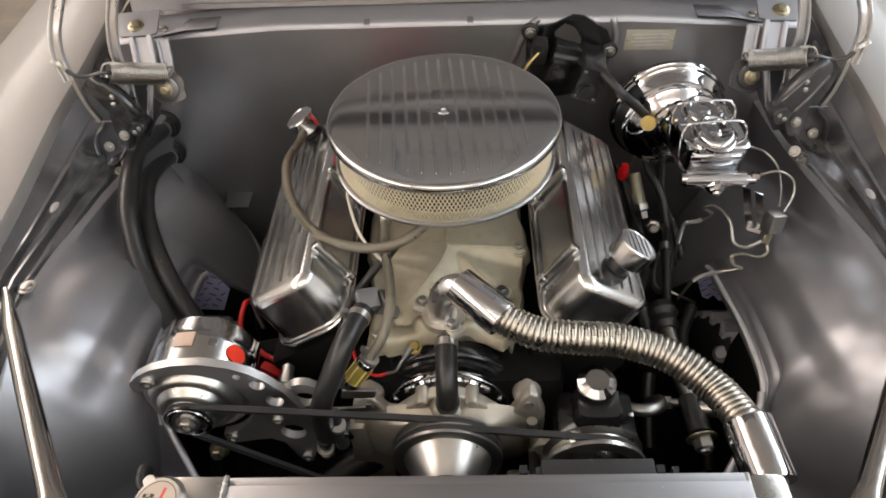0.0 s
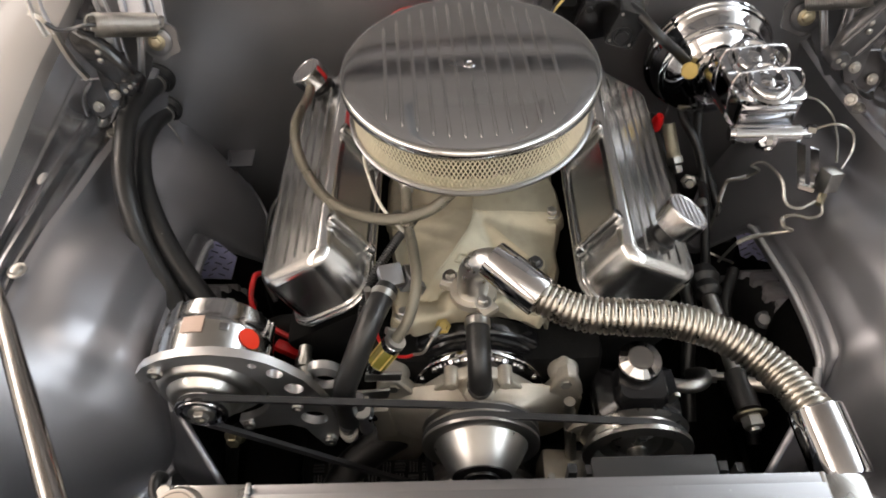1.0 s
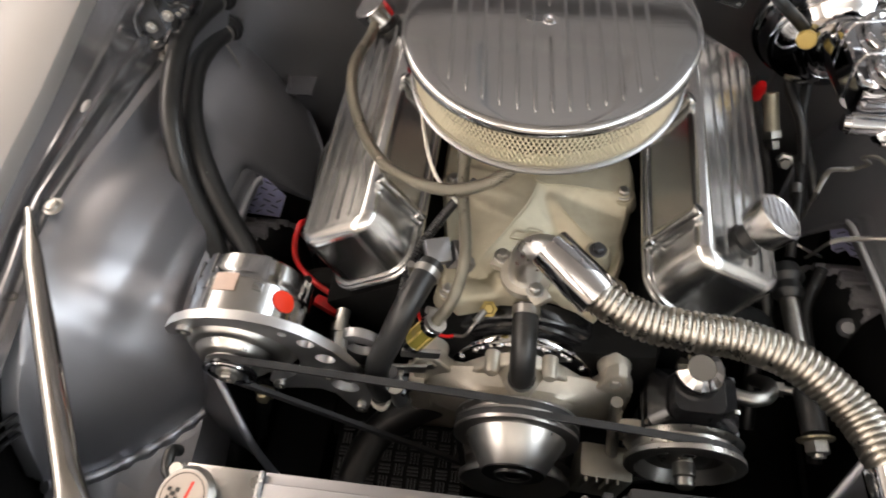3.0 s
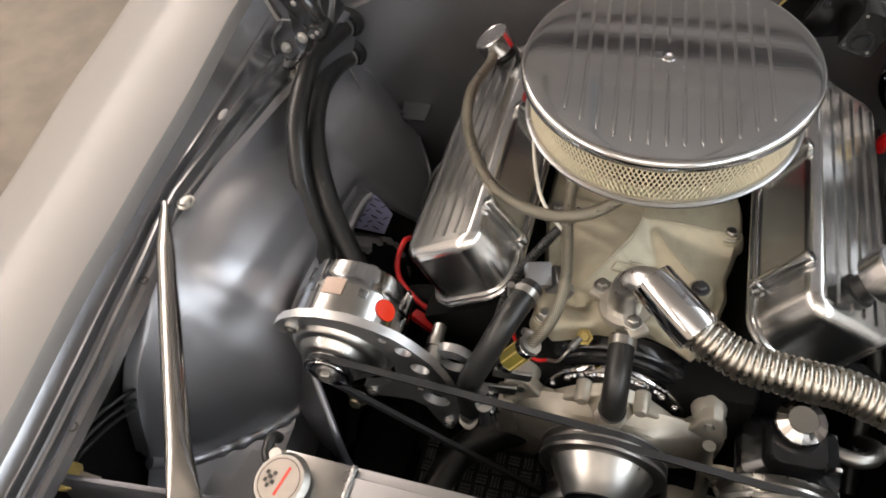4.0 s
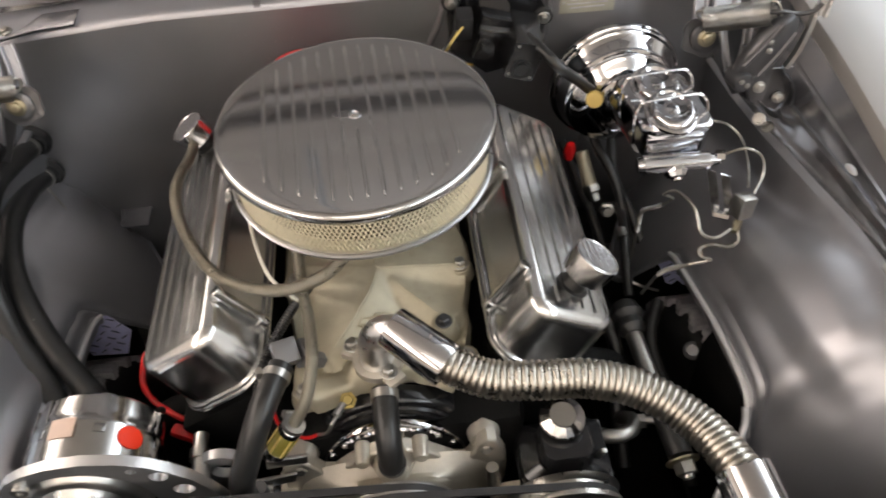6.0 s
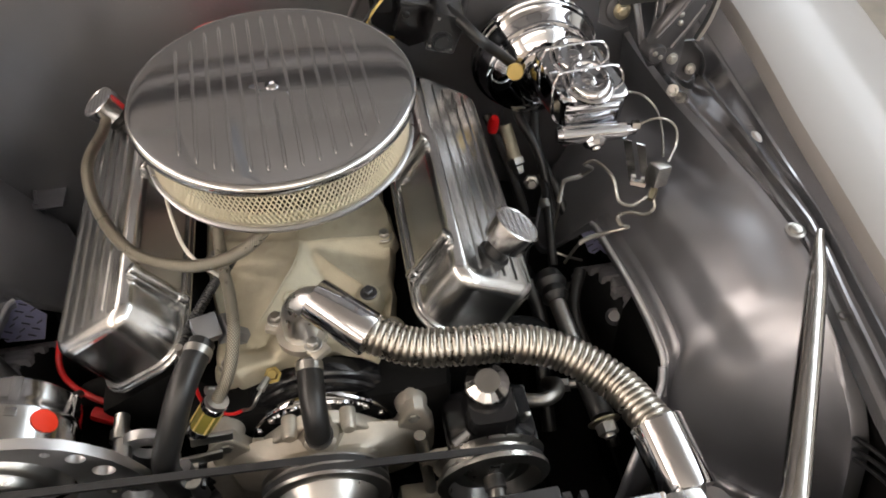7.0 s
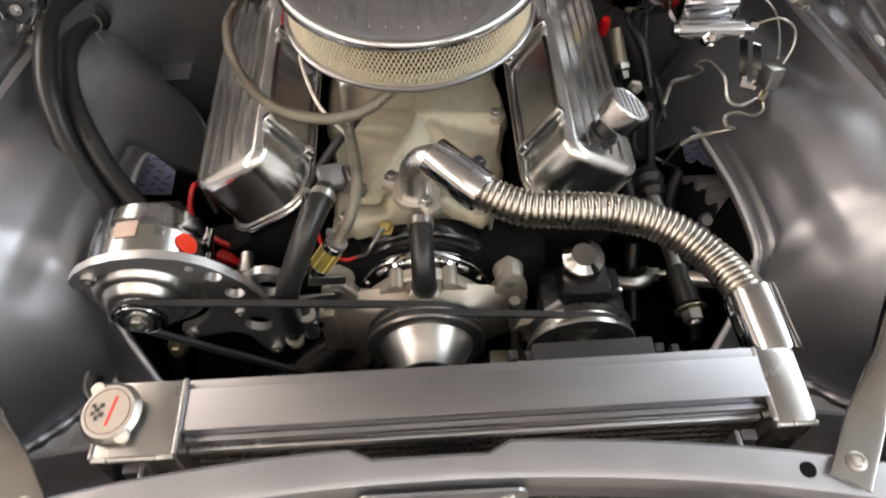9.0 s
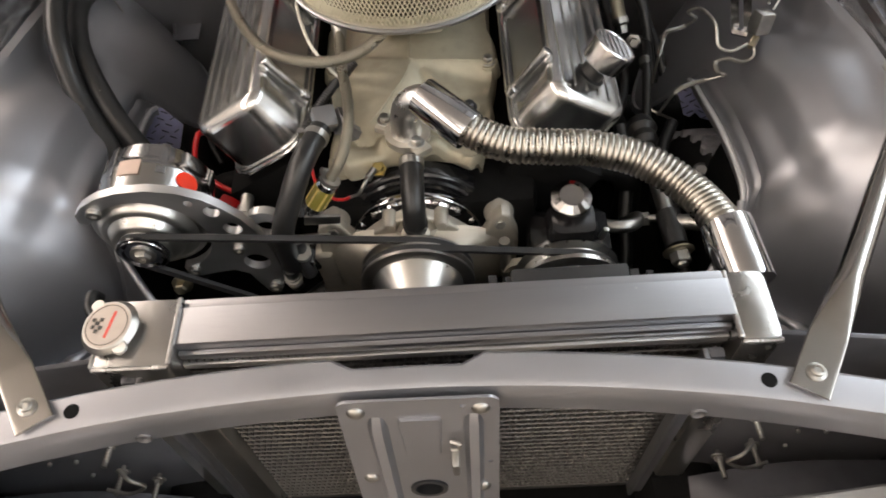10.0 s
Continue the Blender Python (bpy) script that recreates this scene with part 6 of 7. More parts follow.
part("fitting", bm, M_BAYDARK, hh, "grey metal elbow fitting")
clamp(hh, (-0.121, 0.728, 0.789), (-0.3, -1, 0.0), 0.0158)


def firewall_hose(pts, label):
    t = thing("heater_hose", pts[0], label, "coolant hose", "heater hoses")
    part("hose", tube(bmesh.new(), spline(pts, 12), 0.0165, 20), M_RUBBER, t)
    a, b = Vector(pts[0]), Vector(pts[1])
    clamp(t, a.lerp(b, 0.12), b - a, 0.017)
    part("pipe_stub", rod(bmesh.new(), a + Vector((0, 0.02, 0)), a, 0.021, 0.021, 20), M_RUBBER, t)
    return t


firewall_hose([(-0.582, 1.283, 0.731), (-0.574, 1.19, 0.768), (-0.558, 1.095, 0.800), (-0.528, 0.965, 0.798), (-0.500, 0.884, 0.745), (-0.458, 0.822, 0.698), (-0.425, 0.772, 0.670), (-0.39, 0.74, 0.62)], "long black rubber heater hose from the firewall")
firewall_hose([(-0.590, 1.283, 0.660), (-0.580, 1.20, 0.700), (-0.556, 1.09, 0.738), (-0.508, 0.962, 0.755), (-0.456, 0.872, 0.714), (-0.395, 0.802, 0.668), (-0.36, 0.765, 0.61)], "long black rubber heater hose with a steel clip")

# ---- brakes ----
bb = thing("brake_booster", (0.403, 1.29, 0.80), "chrome brake booster drum on the firewall", "brake booster")
part("shell", lathe(bmesh.new(), (0.414, 1.300, 0.778), (0, -1, 0), [(0, 0.05), (0.02, 0.080), (0.045, 0.0985), (0.058, 0.1030), (0.060, 0.1075), (0.064, 0.1090), (0.068, 0.1075), (0.070, 0.1040), (0.072, 0.1030), (0.0735, 0.1045), (0.0765, 0.1045), (0.078, 0.1015), (0.080, 0.0995), (0.092, 0.0945), (0.101, 0.0900), (0.103, 0.0905),
                                                                                     (0.106, 0.0895), (0.1075, 0.0865), (0.1085, 0.0835), (0.1100, 0.0840), (0.1125, 0.0830), (0.1140, 0.0800), (0.122, 0.0740), (0.130, 0.0640), (0.136, 0.0520), (0.138, 0.0440), (0.134, 0.0400), (0.142, 0.0380)], 112), M_CHROME, bb)
part("check_valve", lathe(bmesh.new(), (0.361, 1.160, 0.809), (-0.25, -0.85, 0.45), [(0, 0.012), (0.010, 0.0125), (0.014, 0.0135), (0.018, 0.0135), (0.020, 0.012), (0.0205, 0.004)], 24), M_YELLOW, bb, "yellow plastic check valve")
hose("vacuum_hose", [(0.356, 1.168, 0.818), (0.335, 1.160, 0.842), (0.301, 1.148, 0.878), (0.27, 1.18, 0.90), (0.25, 1.23, 0.895)], 0.0085, M_RUBBER, "black rubber vacuum hose to the booster", "vacuum hose")
mc = thing("master_cylinder", (0.425, 1.04, 0.80), "chrome master cylinder with two round lids and wire bails", "master cylinder")
bm = bmesh.new()
rod(bm, (0.411, 1.157, 0.802), (0.418, 1.05, 0.810), 0.032, 0.028, 28)
lathe(bm, (0.411, 1.160, 0.800), (0, -1, 0.05), [(0, 0.046), (0.006, 0.046), (0.008, 0.043), (0.012, 0.034)], 32)
part("barrel", bm, M_CHROME, mc)
bm = bmesh.new()
rings = []
for z, p, q, r in ((0.806, 0.036, 0.060, 0.016), (0.818, 0.044, 0.067, 0.016), (0.823, 0.0465, 0.069, 0.014), (0.858, 0.0475, 0.070, 0.014), (0.861, 0.0500, 0.072, 0.016), (0.870, 0.0500, 0.072, 0.016), (0.873, 0.047, 0.069, 0.016)):
    rings.append([Vector((0.430 - 0.08 * b + a, 1.058 + b * 0.82, z + b * 0.03)) for a, b in round_rect(-p, p, -q, q, r, 5)])
loft(bm, rings)
part("reservoir", bm, M_CHROME, mc, "chrome fluid reservoir")
part("cast_rib", box(bmesh.new(), (0.4315, 1.0015, 0.848), (0.080, 0.006, 0.010), (0, 0, 0), 0.003), M_CHROME, mc)
bm = bmesh.new()
rod(bm, (0.388, 0.992, 0.814), (0.482, 0.989, 0.814), 0.0150, 0.0135, 24)
rod(bm, (0.482, 0.989, 0.814), (0.498, 0.988, 0.814), 0.0095, 0.008, 14)
rod(bm, (0.381, 0.9925, 0.814), (0.389, 0.992, 0.814), 0.0105, 0.0125, 16)
part("port_block", bm, M_CHROME, mc)
part("end_plug", lathe(bmesh.new(), (0.436, 0.990, 0.808), (0.02, -0.85, -0.5), [(0, 0.018), (0.010, 0.0175), (0.017, 0.013), (0.019, 0.008), (0.022, 0.007)], 11), M_CHROME, mc, "fluted chrome end plug", smooth=False)
for cx, cy, cz in ((0.4305, 1.031, 0.0), (0.4270, 1.088, 0.001)):
    part("lid", lathe(bmesh.new(), (cx, cy, 0.871 + cz), (0.0, -0.04, 1), [(0, 0.0445), (0.004, 0.0450), (0.006, 0.0425), (0.0065, 0.0405), (0.010, 0.0395), (0.0135, 0.0365), (0.0148, 0.033), (0.0145, 0.030), (0.0105, 0.026), (0.0095, 0.014), (0.0115, 0.011), (0.012, 0.004)], 48, (1.05, 0.80)), M_CHROME, mc, "dished chrome lid")
    pts = [(cx - 0.051, cy - 0.012, 0.832 + cz), (cx - 0.053, cy - 0.006, 0.872 + cz), (cx - 0.048, cy - 0.002, 0.889 + cz), (cx - 0.036, cy, 0.895 + cz), (cx + 0.030, cy + 0.004, 0.896 + cz), (cx + 0.046, cy + 0.002, 0.889 + cz), (cx + 0.0515, cy - 0.002, 0.872 + cz), (cx + 0.050, cy - 0.006, 0.846 + cz)]
    part("wire_bail", tube(bmesh.new(), spline(pts, 8), 0.0021, 8), M_CHROME, mc, "chrome wire bail")
pv = thing("proportioning_valve", (0.545, 0.94, 0.74), "metal brake valve block on a chrome bracket", "brake valve")
part("valve_body", box(bmesh.new(), (0.527, 0.940, 0.764), (0.026, 0.024, 0.034), (-10, 10, 16), 0.004), M_STEEL, pv)
bm = bmesh.new()
plate(bm, [(-0.006, -0.048), (0.006, -0.048), (0.007, 0.03), (-0.005, 0.032)], 0.003, (0.490, 0.968, 0.778), (0.9, -0.4, 0), (-0.25, 0.2, 0.95))
plate(bm, [(-0.006, -0.040), (0.006, -0.040), (0.007, 0.03), (-0.005, 0.032)], 0.003, (0.507, 0.958, 0.776), (0.9, -0.4, 0), (-0.25, 0.2, 0.95))
rod(bm, (0.495, 0.955, 0.738), (0.515, 0.945, 0.738), 0.006, seg=6)
part("bracket", bm, M_ALT, pv, "narrow polished bracket")
part("union", rod(bmesh.new(), (0.522, 0.930, 0.745), (0.512, 0.915, 0.738), 0.006, seg=6), M_ZINC, pv)
part("union", rod(bmesh.new(), (0.492, 0.990, 0.820), (0.503, 0.988, 0.820), 0.008, seg=6), M_CHROME, mc)
def coil_line(name, pts, r, label, coils):
    """A pipe with wound wire guard over parts of its run."""
    t = thing(name, pts[0], label, "brake line", "brake lines")
    sp = even(spline(pts, 12), 0.004)
    part("pipe", tube(bmesh.new(), sp, r, 8), M_LINE, t)
    for f0, f1 in coils:
        a, b = int(f0 * (len(sp) - 1)), int(f1 * (len(sp) - 1))
        seg = even(sp[a:b + 1], 0.0008)
        part("spring_guard", tube(bmesh.new(), seg, [r * 1.25 + 0.0011 * math.cos(2 * math.pi * i / 4) for i in range(len(seg))], 8), M_LINE, t, "wound wire guard")
    return t


coil_line("brake_line", [(0.515, 0.918, 0.742), (0.516, 0.905, 0.730), (0.500, 0.900, 0.725), (0.478, 0.905, 0.728), (0.462, 0.905, 0.722), (0.468, 0.902, 0.706), (0.482, 0.900, 0.700), (0.470, 0.905, 0.690), (0.445, 0.915, 0.672), (0.425, 0.93, 0.64), (0.41, 0.94, 0.58)], 0.0025, "bent steel brake line with coiled guard", [(0.12, 0.38), (0.55, 0.78)])
coil_line("brake_line", [(0.505, 0.915, 0.745), (0.48, 0.905, 0.742), (0.462, 0.915, 0.745), (0.460, 0.946, 0.762), (0.449, 0.988, 0.757), (0.436, 1.000, 0.742), (0.455, 1.008, 0.722), (0.440, 1.018, 0.697), (0.422, 1.027, 0.683), (0.417, 1.024, 0.667), (0.414, 1.016, 0.60), (0.411, 1.009, 0.540), (0.414, 1.006, 0.531), (0.440, 0.995, 0.522), (0.47, 1.00, 0.50)], 0.0025, "bent steel brake line dropping behind the engine", [(0.45, 0.62)])
coil_line("brake_line", [(0.475, 1.05, 0.835), (0.505, 1.050, 0.832), (0.535, 1.058, 0.815), (0.553, 1.040, 0.800), (0.55, 1.00, 0.79), (0.535, 0.955, 0.785)], 0.0019, "thin steel brake line from the master cylinder", [])
coil_line("brake_line", [(0.500, 0.988, 0.822), (0.527, 0.983, 0.834), (0.552, 0.978, 0.822), (0.556, 0.965, 0.80), (0.540, 0.945, 0.782)], 0.0019, "looped steel brake line to the valve block", [])

# ---- wiper motor and data plate on the firewall ----
wm = thing("wiper_motor", (0.21, 1.295, 0.86), "black wiper motor with plug and wires on the firewall", "wiper motor")
bm = bmesh.new()
plate(bm, [(-0.060, -0.05), (-0.062, 0.030), (-0.040, 0.046), (-0.012, 0.052), (0.020, 0.068), (0.040, 0.066), (0.085, 0.036), (0.096, 0.010), (0.088, -0.02), (0.05, -0.09), (0.0, -0.10)], 0.006, (0.208, 1.290, 0.885), (1, 0, 0), (0, 0, 1))
part("mount_plate", bm, M_BLACK, wm)
bm = bmesh.new()
plate(bm, [(-0.022, -0.018), (-0.024, 0.006), (-0.004, 0.020), (0.012, 0.014), (0.024, -0.004), (0.022, -0.022)], 0.012, (0.218, 1.268, 0.926), (1, 0, -0.05), (0.0, 0.25, 1))
part("gear_lid", bm, M_BLACK, wm, "gloss black gear cover with a pivot hole", smooth=False)
part("pivot_boss", lathe(bmesh.new(), (0.230, 1.266, 0.920), (0.1, -1, 0.2), [(0, 0.010), (0.004, 0.010), (0.004, 0.006), (0.001, 0.005)], 16), M_PLASTIC, wm)
part("gear_case", box(bmesh.new(), (0.214, 1.258, 0.902), (0.050, 0.05, 0.036), (0, 18, 0), 0.005), M_BLACK, wm)
part("motor_can", rod(bmesh.new(), (0.190, 1.238, 0.902), (0.236, 1.238, 0.890), 0.012, seg=24), M_BLACK, wm)
part("relay_box", box(bmesh.new(), (0.200, 1.240, 0.874), (0.034, 0.03, 0.046), (0, 18, 0), 0.004), M_BLACK, wm)
part("relay_stud", lathe(bmesh.new(), (0.198, 1.225, 0.886), (0, -1, 0), [(0, 0.006), (0.004, 0.005), (0.005, 0.002)], 12), M_PLASTIC, wm)
bm = bmesh.new()
loft(bm, [[Vector((cx + a * math.cos(-0.32) - b * math.sin(-0.32), y, cz + a * math.sin(-0.32) + b * math.cos(-0.32))) for a, b in round_rect(-0.0235, 0.0235, -0.031, 0.031, 0.005, 3)] for cx, cz, y in ((0.258, 0.872, 1.275), (0.250, 0.879, 1.176), (0.250, 0.879, 1.172))])
part("pump_housing", bm, M_BLACK, wm, "black pump box with a round outlet")
part("outlet", lathe(bmesh.new(), (0.2445, 1.174, 0.868), (0.0, -1, 0.05), [(0, 0.017), (0.004, 0.017), (0.004, 0.0135), (0.0025, 0.013), (0.0025, 0.0105), (0.007, 0.010), (0.007, 0.004)], 24), M_PLASTIC, wm)
for a, b in ((-0.017, 0.024), (0.017, 0.024), (-0.017, -0.024), (0.017, -0.024)):
    part("rivet", lathe(bmesh.new(), (0.250 + a * 0.95 + b * 0.31, 1.172, 0.879 - a * 0.31 + b * 0.95), (0, -1, 0), [(0, 0.0024), (0.001, 0.002), (0.0014, 0.001)], 10), M_STEEL, wm)
part("plug", box(bmesh.new(), (0.167, 1.250, 0.906), (0.026, 0.03, 0.042), (10, 4, 0), 0.004), M_PLASTIC, wm)
for x, z in ((0.152, 0.925), (0.300, 0.884)):
    part("grommet", lathe(bmesh.new(), (x, 1.288, z), (0, -1, 0), [(0, 0.016), (0.006, 0.015), (0.008, 0.011)], 20), M_RUBBER, wm, "rubber mount")
    bolt(wm, (x, 1.280, z), (0, -1, 0), 0.007, 0.007)
part("yellow_wire", tube(bmesh.new(), spline([(0.165, 1.235, 0.91), (0.145, 1.22, 0.895), (0.135, 1.225, 0.87), (0.15, 1.24, 0.845), (0.18, 1.25, 0.83)], 8), 0.0022, 6), M_YELLOW, wm)
part("wire", tube(bmesh.new(), spline([(0.155, 1.235, 0.905), (0.132, 1.215, 0.885), (0.125, 1.225, 0.86), (0.14, 1.24, 0.83), (0.16, 1.25, 0.80)], 8), 0.003, 6), M_RUBBER, wm)
tg = thing("data_plate", (0.374, 1.297, 0.875), "cream riveted data plate with worn print on the firewall", "data plate")
pt = part("plate", box(bmesh.new(), (0.374, 1.2975, 0.896), (0.090, 0.002, 0.040), (0, 0.8, 0), 0.0006), M_TAG, tg)
for k in range(4):
    flat_bar((0.374, 1.2962, 0.907 - k * 0.007), (0.066 - 0.01 * (k % 2), 0.0022), (0, -1, 0), (1, 0, 0), M_TREAD, pt)
for x in (0.334, 0.414):
    part("rivet", lathe(bmesh.new(), (x, 1.2965, 0.896), (0, -1, 0), [(0, 0.003), (0.001, 0.0025), (0.0015, 0.001)], 10), M_STEEL, tg)


# ---- hood hinges ----
def channel(pts, width, depth, across):
    """A bent U channel with a hollow face."""
    pts = [Vector(p) for p in pts]
    a = Vector(across).normalized()
    rings = []
    for k, p in enumerate(pts):
        d = (pts[min(k + 1, len(pts) - 1)] - pts[max(k - 1, 0)]).normalized()
        w = (a - d * a.dot(d)).normalized()
        n = d.cross(w)
        n = n if n.y < 0 else -n
        rings.append([p + w * (width * e) + n * (depth * f) for e, f in ((-0.5, 0), (-0.5, 0.9), (-0.44, 1.0), (-0.36, 1.0), (-0.30, 0.9), (-0.26, 0.25), (0.26, 0.25), (0.30, 0.9), (0.36, 1.0), (0.44, 1.0), (0.5, 0.9), (0.5, 0))])
    return loft(bmesh.new(), rings)


def hinge(s):
    def w(u, y, z):
        return Vector((CX + s * u, y, z))
    dark = M_BLACK if s < 0 else M_HINGE
    t = part("hood_hinge", loft(bmesh.new(), [[w(u, y, z) for u, z in ((0.500, 0.915), (0.545, 0.935), (0.600, 0.86), (0.606, 0.778), (0.582, 0.774), (0.540, 0.840))] for y in (1.176, 1.180)]), M_HINGE, hood, "dark steel hood hinge with a coil spring", smooth=False)
    # coil spring with an open front end
    a, b = w(0.571, 1.118, 0.958), w(0.501, 1.166, 0.925)
    d = b - a
    u, v = axes_for(d)[1:]
    n = 27 * 14
    part("spring", tube(bmesh.new(), [a + d * (i / n) + (u * math.cos(2 * math.pi * i / 14) + v * math.sin(2 * math.pi * i / 14)) * 0.0172 for i in range(n + 1)], 0.00142, 6), M_STEEL, t, "bare steel coil spring")
    part("spring_hook", tube(bmesh.new(), spline([a + v * 0.016, a - d * 0.10 + v * 0.010, a - d * 0.12, a - d * 0.08 - v * 0.014, a + d * 0.02 - v * 0.017], 8), 0.0017, 8), M_STEEL, t)
    part("spring_pin", tube(bmesh.new(), spline([a + d * 0.18, a - d * 0.10, w(0.602, 1.112, 0.956), w(0.622, 1.108, 0.960), w(0.632, 1.106, 0.972)], 8), 0.0034, 10), M_HINGE, t, "dark hooked spring pin")
    part("spring_hook", tube(bmesh.new(), spline([b - d * 0.02 + u * 0.012, b + d * 0.10 + u * 0.004, b + d * 0.13 - v * 0.012, w(0.492, 1.170, 0.938), w(0.497, 1.172, 0.928)], 8), 0.0020, 8), M_STEEL, t)
    part("spring_tail", tube(bmesh.new(), spline([b + d * 0.02, b + d * 0.06 + Vector((0, 0, 0.012)), b + d * 0.10 + Vector((0, 0, 0.022))], 6), 0.0018, 8), M_STEEL, t)
    # the wide lower arm, from the strip to its round pivot
    A, B = w(0.600, 1.110, 0.955), w(0.540, 1.098, 0.872)
    dd = (B - A).normalized()
    ww = Vector((0, -1, 0)).cross(dd).normalized()
    nn = dd.cross(ww).normalized()
    nn = nn if nn.y < 0 else -nn
    rings = []
    for f, hw, dp in ((0.0, 0.006, 0.006), (0.06, 0.014, 0.010), (0.20, 0.021, 0.013), (0.45, 0.024, 0.014), (0.70, 0.024, 0.014), (0.88, 0.021, 0.013), (1.0, 0.015, 0.010)):
        c = A.lerp(B, f)
        rings.append([c + ww * (hw * math.copysign(abs(math.cos(q)) ** 0.7, math.cos(q))) + nn * (dp * math.copysign(abs(math.sin(q)) ** 0.7, math.sin(q))) for q in (2 * math.pi * k / 24 for k in range(24))])
    part("lower_arm", loft(bmesh.new(), rings), dark, t, "gloss black pressed arm" if s < 0 else "dark grey pressed arm")
    for e in (-1, 1) if s > 0 else ():
        q0, q1 = A.lerp(B, 0.15) + ww * (0.0135 * e) + nn * 0.011, A.lerp(B, 0.86) + ww * (0.0165 * e) + nn * 0.012
        part("arm_rib", tube(bmesh.new(), [q0, q0.lerp(q1, 0.5) + nn * 0.002, q1], 0.0034, 8), dark, t)
    hub = part("pivot_drum", lathe(bmesh.new(), B + dd * 0.004 - nn * 0.012, nn, [(0, 0.0155), (0.028, 0.0155), (0.031, 0.0135), (0.032, 0.010)], 24), dark, t)
    for e in (-0.006, 0.006):
        part("rivet", lathe(bmesh.new(), B + dd * 0.004 + ww * e + nn * 0.019, nn, [(0, 0.0042), (0.002, 0.0038), (0.003, 0.0015)], 12), M_STEEL, hub)
    for f, e in ((0.42, -0.012), (0.52, -0.003)):
        part("rivet", lathe(bmesh.new(), A.lerp(B, f) + ww * e * s + nn * 0.013, nn, [(0, 0.0048), (0.0025, 0.0044), (0.004, 0.002)], 12), M_STEEL, t)
    # second leg down to the fender with a looped bracket
    C, D = A.lerp(B, 0.55) + Vector((0, 0.010, 0)), w(0.577, 1.100, 0.822)
    part("arm_foot", loft(bmesh.new(), [[q + Vector((s * hw * e, f, 0)) for e, f in ((-1, 0.006), (-0.9, -0.005), (-0.4, -0.008), (0.4, -0.008), (0.9, -0.005), (1, 0.006))] for q, hw in ((C, 0.026), (C.lerp(D, 0.4), 0.022), (C.lerp(D, 0.8), 0.016), (D, 0.010))]), dark, t)
    part("bolt", hexhead(bmesh.new(), D.lerp(C, 0.3) + Vector((0, -0.008, 0)), (0, -1, 0.3), 0.006, 0.005), M_STEEL, t)
    loop = spline([w(0.606, 1.10, 0.868), w(0.626, 1.098, 0.846), w(0.632, 1.097, 0.815), w(0.622, 1.096, 0.792), w(0.600, 1.094, 0.800), w(0.578, 1.095, 0.826)], 6)
    part("loop_bracket", strip(loop, 0.014, 0.0022, (0, 1, 0.2)), M_SATIN if s < 0 else M_HINGE, t, "bent strip bracket", smooth=True)
    part("bolt", hexhead(bmesh.new(), w(0.612, 1.100, 0.822), (0, -1, 0.3), 0.006, 0.006), M_STEEL, t)
    part("back_plate", plate(bmesh.new(), [(-0.022, 0.03), (-0.026, -0.02), (-0.012, -0.042), (0.012, -0.028), (0.032, 0.01), (0.02, 0.03)], 0.004, w(0.604, 1.108, 0.838), (-s, 0, 0), (0, 0.1, 1)), M_HINGE, t, smooth=False)
    # bent outer strip and the two channel arms that carry the hood
    part("side_strip", strip(spline([w(0.655, 1.118, 0.982), w(0.640, 1.114, 0.976), w(0.629, 1.110, 0.962), w(0.625, 1.106, 0.935), w(0.618, 1.102, 0.905), w(0.607, 1.100, 0.876)], 6), 0.0065, 0.0090, (1, 0, 0)), M_STEEL, t, "bent steel strip with a turned-out tip")
    part("lift_arm", channel(spline([w(0.634, 1.112, 0.950), w(0.641, 1.120, 0.985), w(0.638, 1.130, 1.02), w(0.628, 1.142, 1.05), w(0.600, 1.165, 1.12), w(0.545, 1.21, 1.30)], 6), 0.019, 0.009, (1, 0, 0)), M_SATIN, t, "bare steel channel arm")
    part("lift_arm", channel(spline([w(0.560, 1.150, 0.950), w(0.560, 1.150, 0.985), w(0.550, 1.155, 1.03), w(0.532, 1.17, 1.09), w(0.490, 1.21, 1.28)], 6), 0.017, 0.009, (1, 0, 0)), M_SATIN, t, "bare steel channel arm")
    part("inner_link", channel([w(0.556, 1.150, 0.940), w(0.552, 1.132, 0.905), w(0.546, 1.118, 0.872)], 0.013, 0.006, (1, 0, 0)), M_BAYDARK, t, "pale steel link")
    part("inner_link", channel([w(0.524, 1.160, 0.915), w(0.528, 1.138, 0.885), w(0.532, 1.122, 0.862)], 0.010, 0.006, (1, 0, 0)), M_BAYDARK, t, "pale steel link")
    out = [(0.034 * (1 + 0.09 * math.cos(5 * q)) * math.cos(q), 0.030 * (1 + 0.09 * math.cos(5 * q + 1)) * math.sin(q)) for q in (2 * math.pi * k / 30 for k in range(30))]
    pp = part("pivot_plate", plate(bmesh.new(), out, 0.005, w(0.508, 1.174, 0.892), (s, 0, 0), (0, 0.3, 1)), M_BAYDARK if s < 0 else M_HINGE, t, "lobed pivot plate with a brassy bolt")
    part("washer", lathe(bmesh.new(), w(0.509, 1.170, 0.893), (0, -1, 0.3), [(0, 0.023), (0.002, 0.023), (0.004, 0.020), (0.004, 0.012)], 24), M_BAYDARK if s < 0 else M_HINGE, pp)
    part("pivot_bolt", hexhead(bmesh.new(), w(0.509, 1.166, 0.894), (0, -1, 0.3), 0.009, 0.007), M_ZINC, pp)
    # fixing bracket on the cowl corner
    part("upright", channel([w(0.548, 1.200, 0.885), w(0.552, 1.225, 0.925), w(0.556, 1.245, 0.955)], 0.040, 0.010, (1, 0, 0)), M_BAY, t, "pale upright of the hinge bracket")
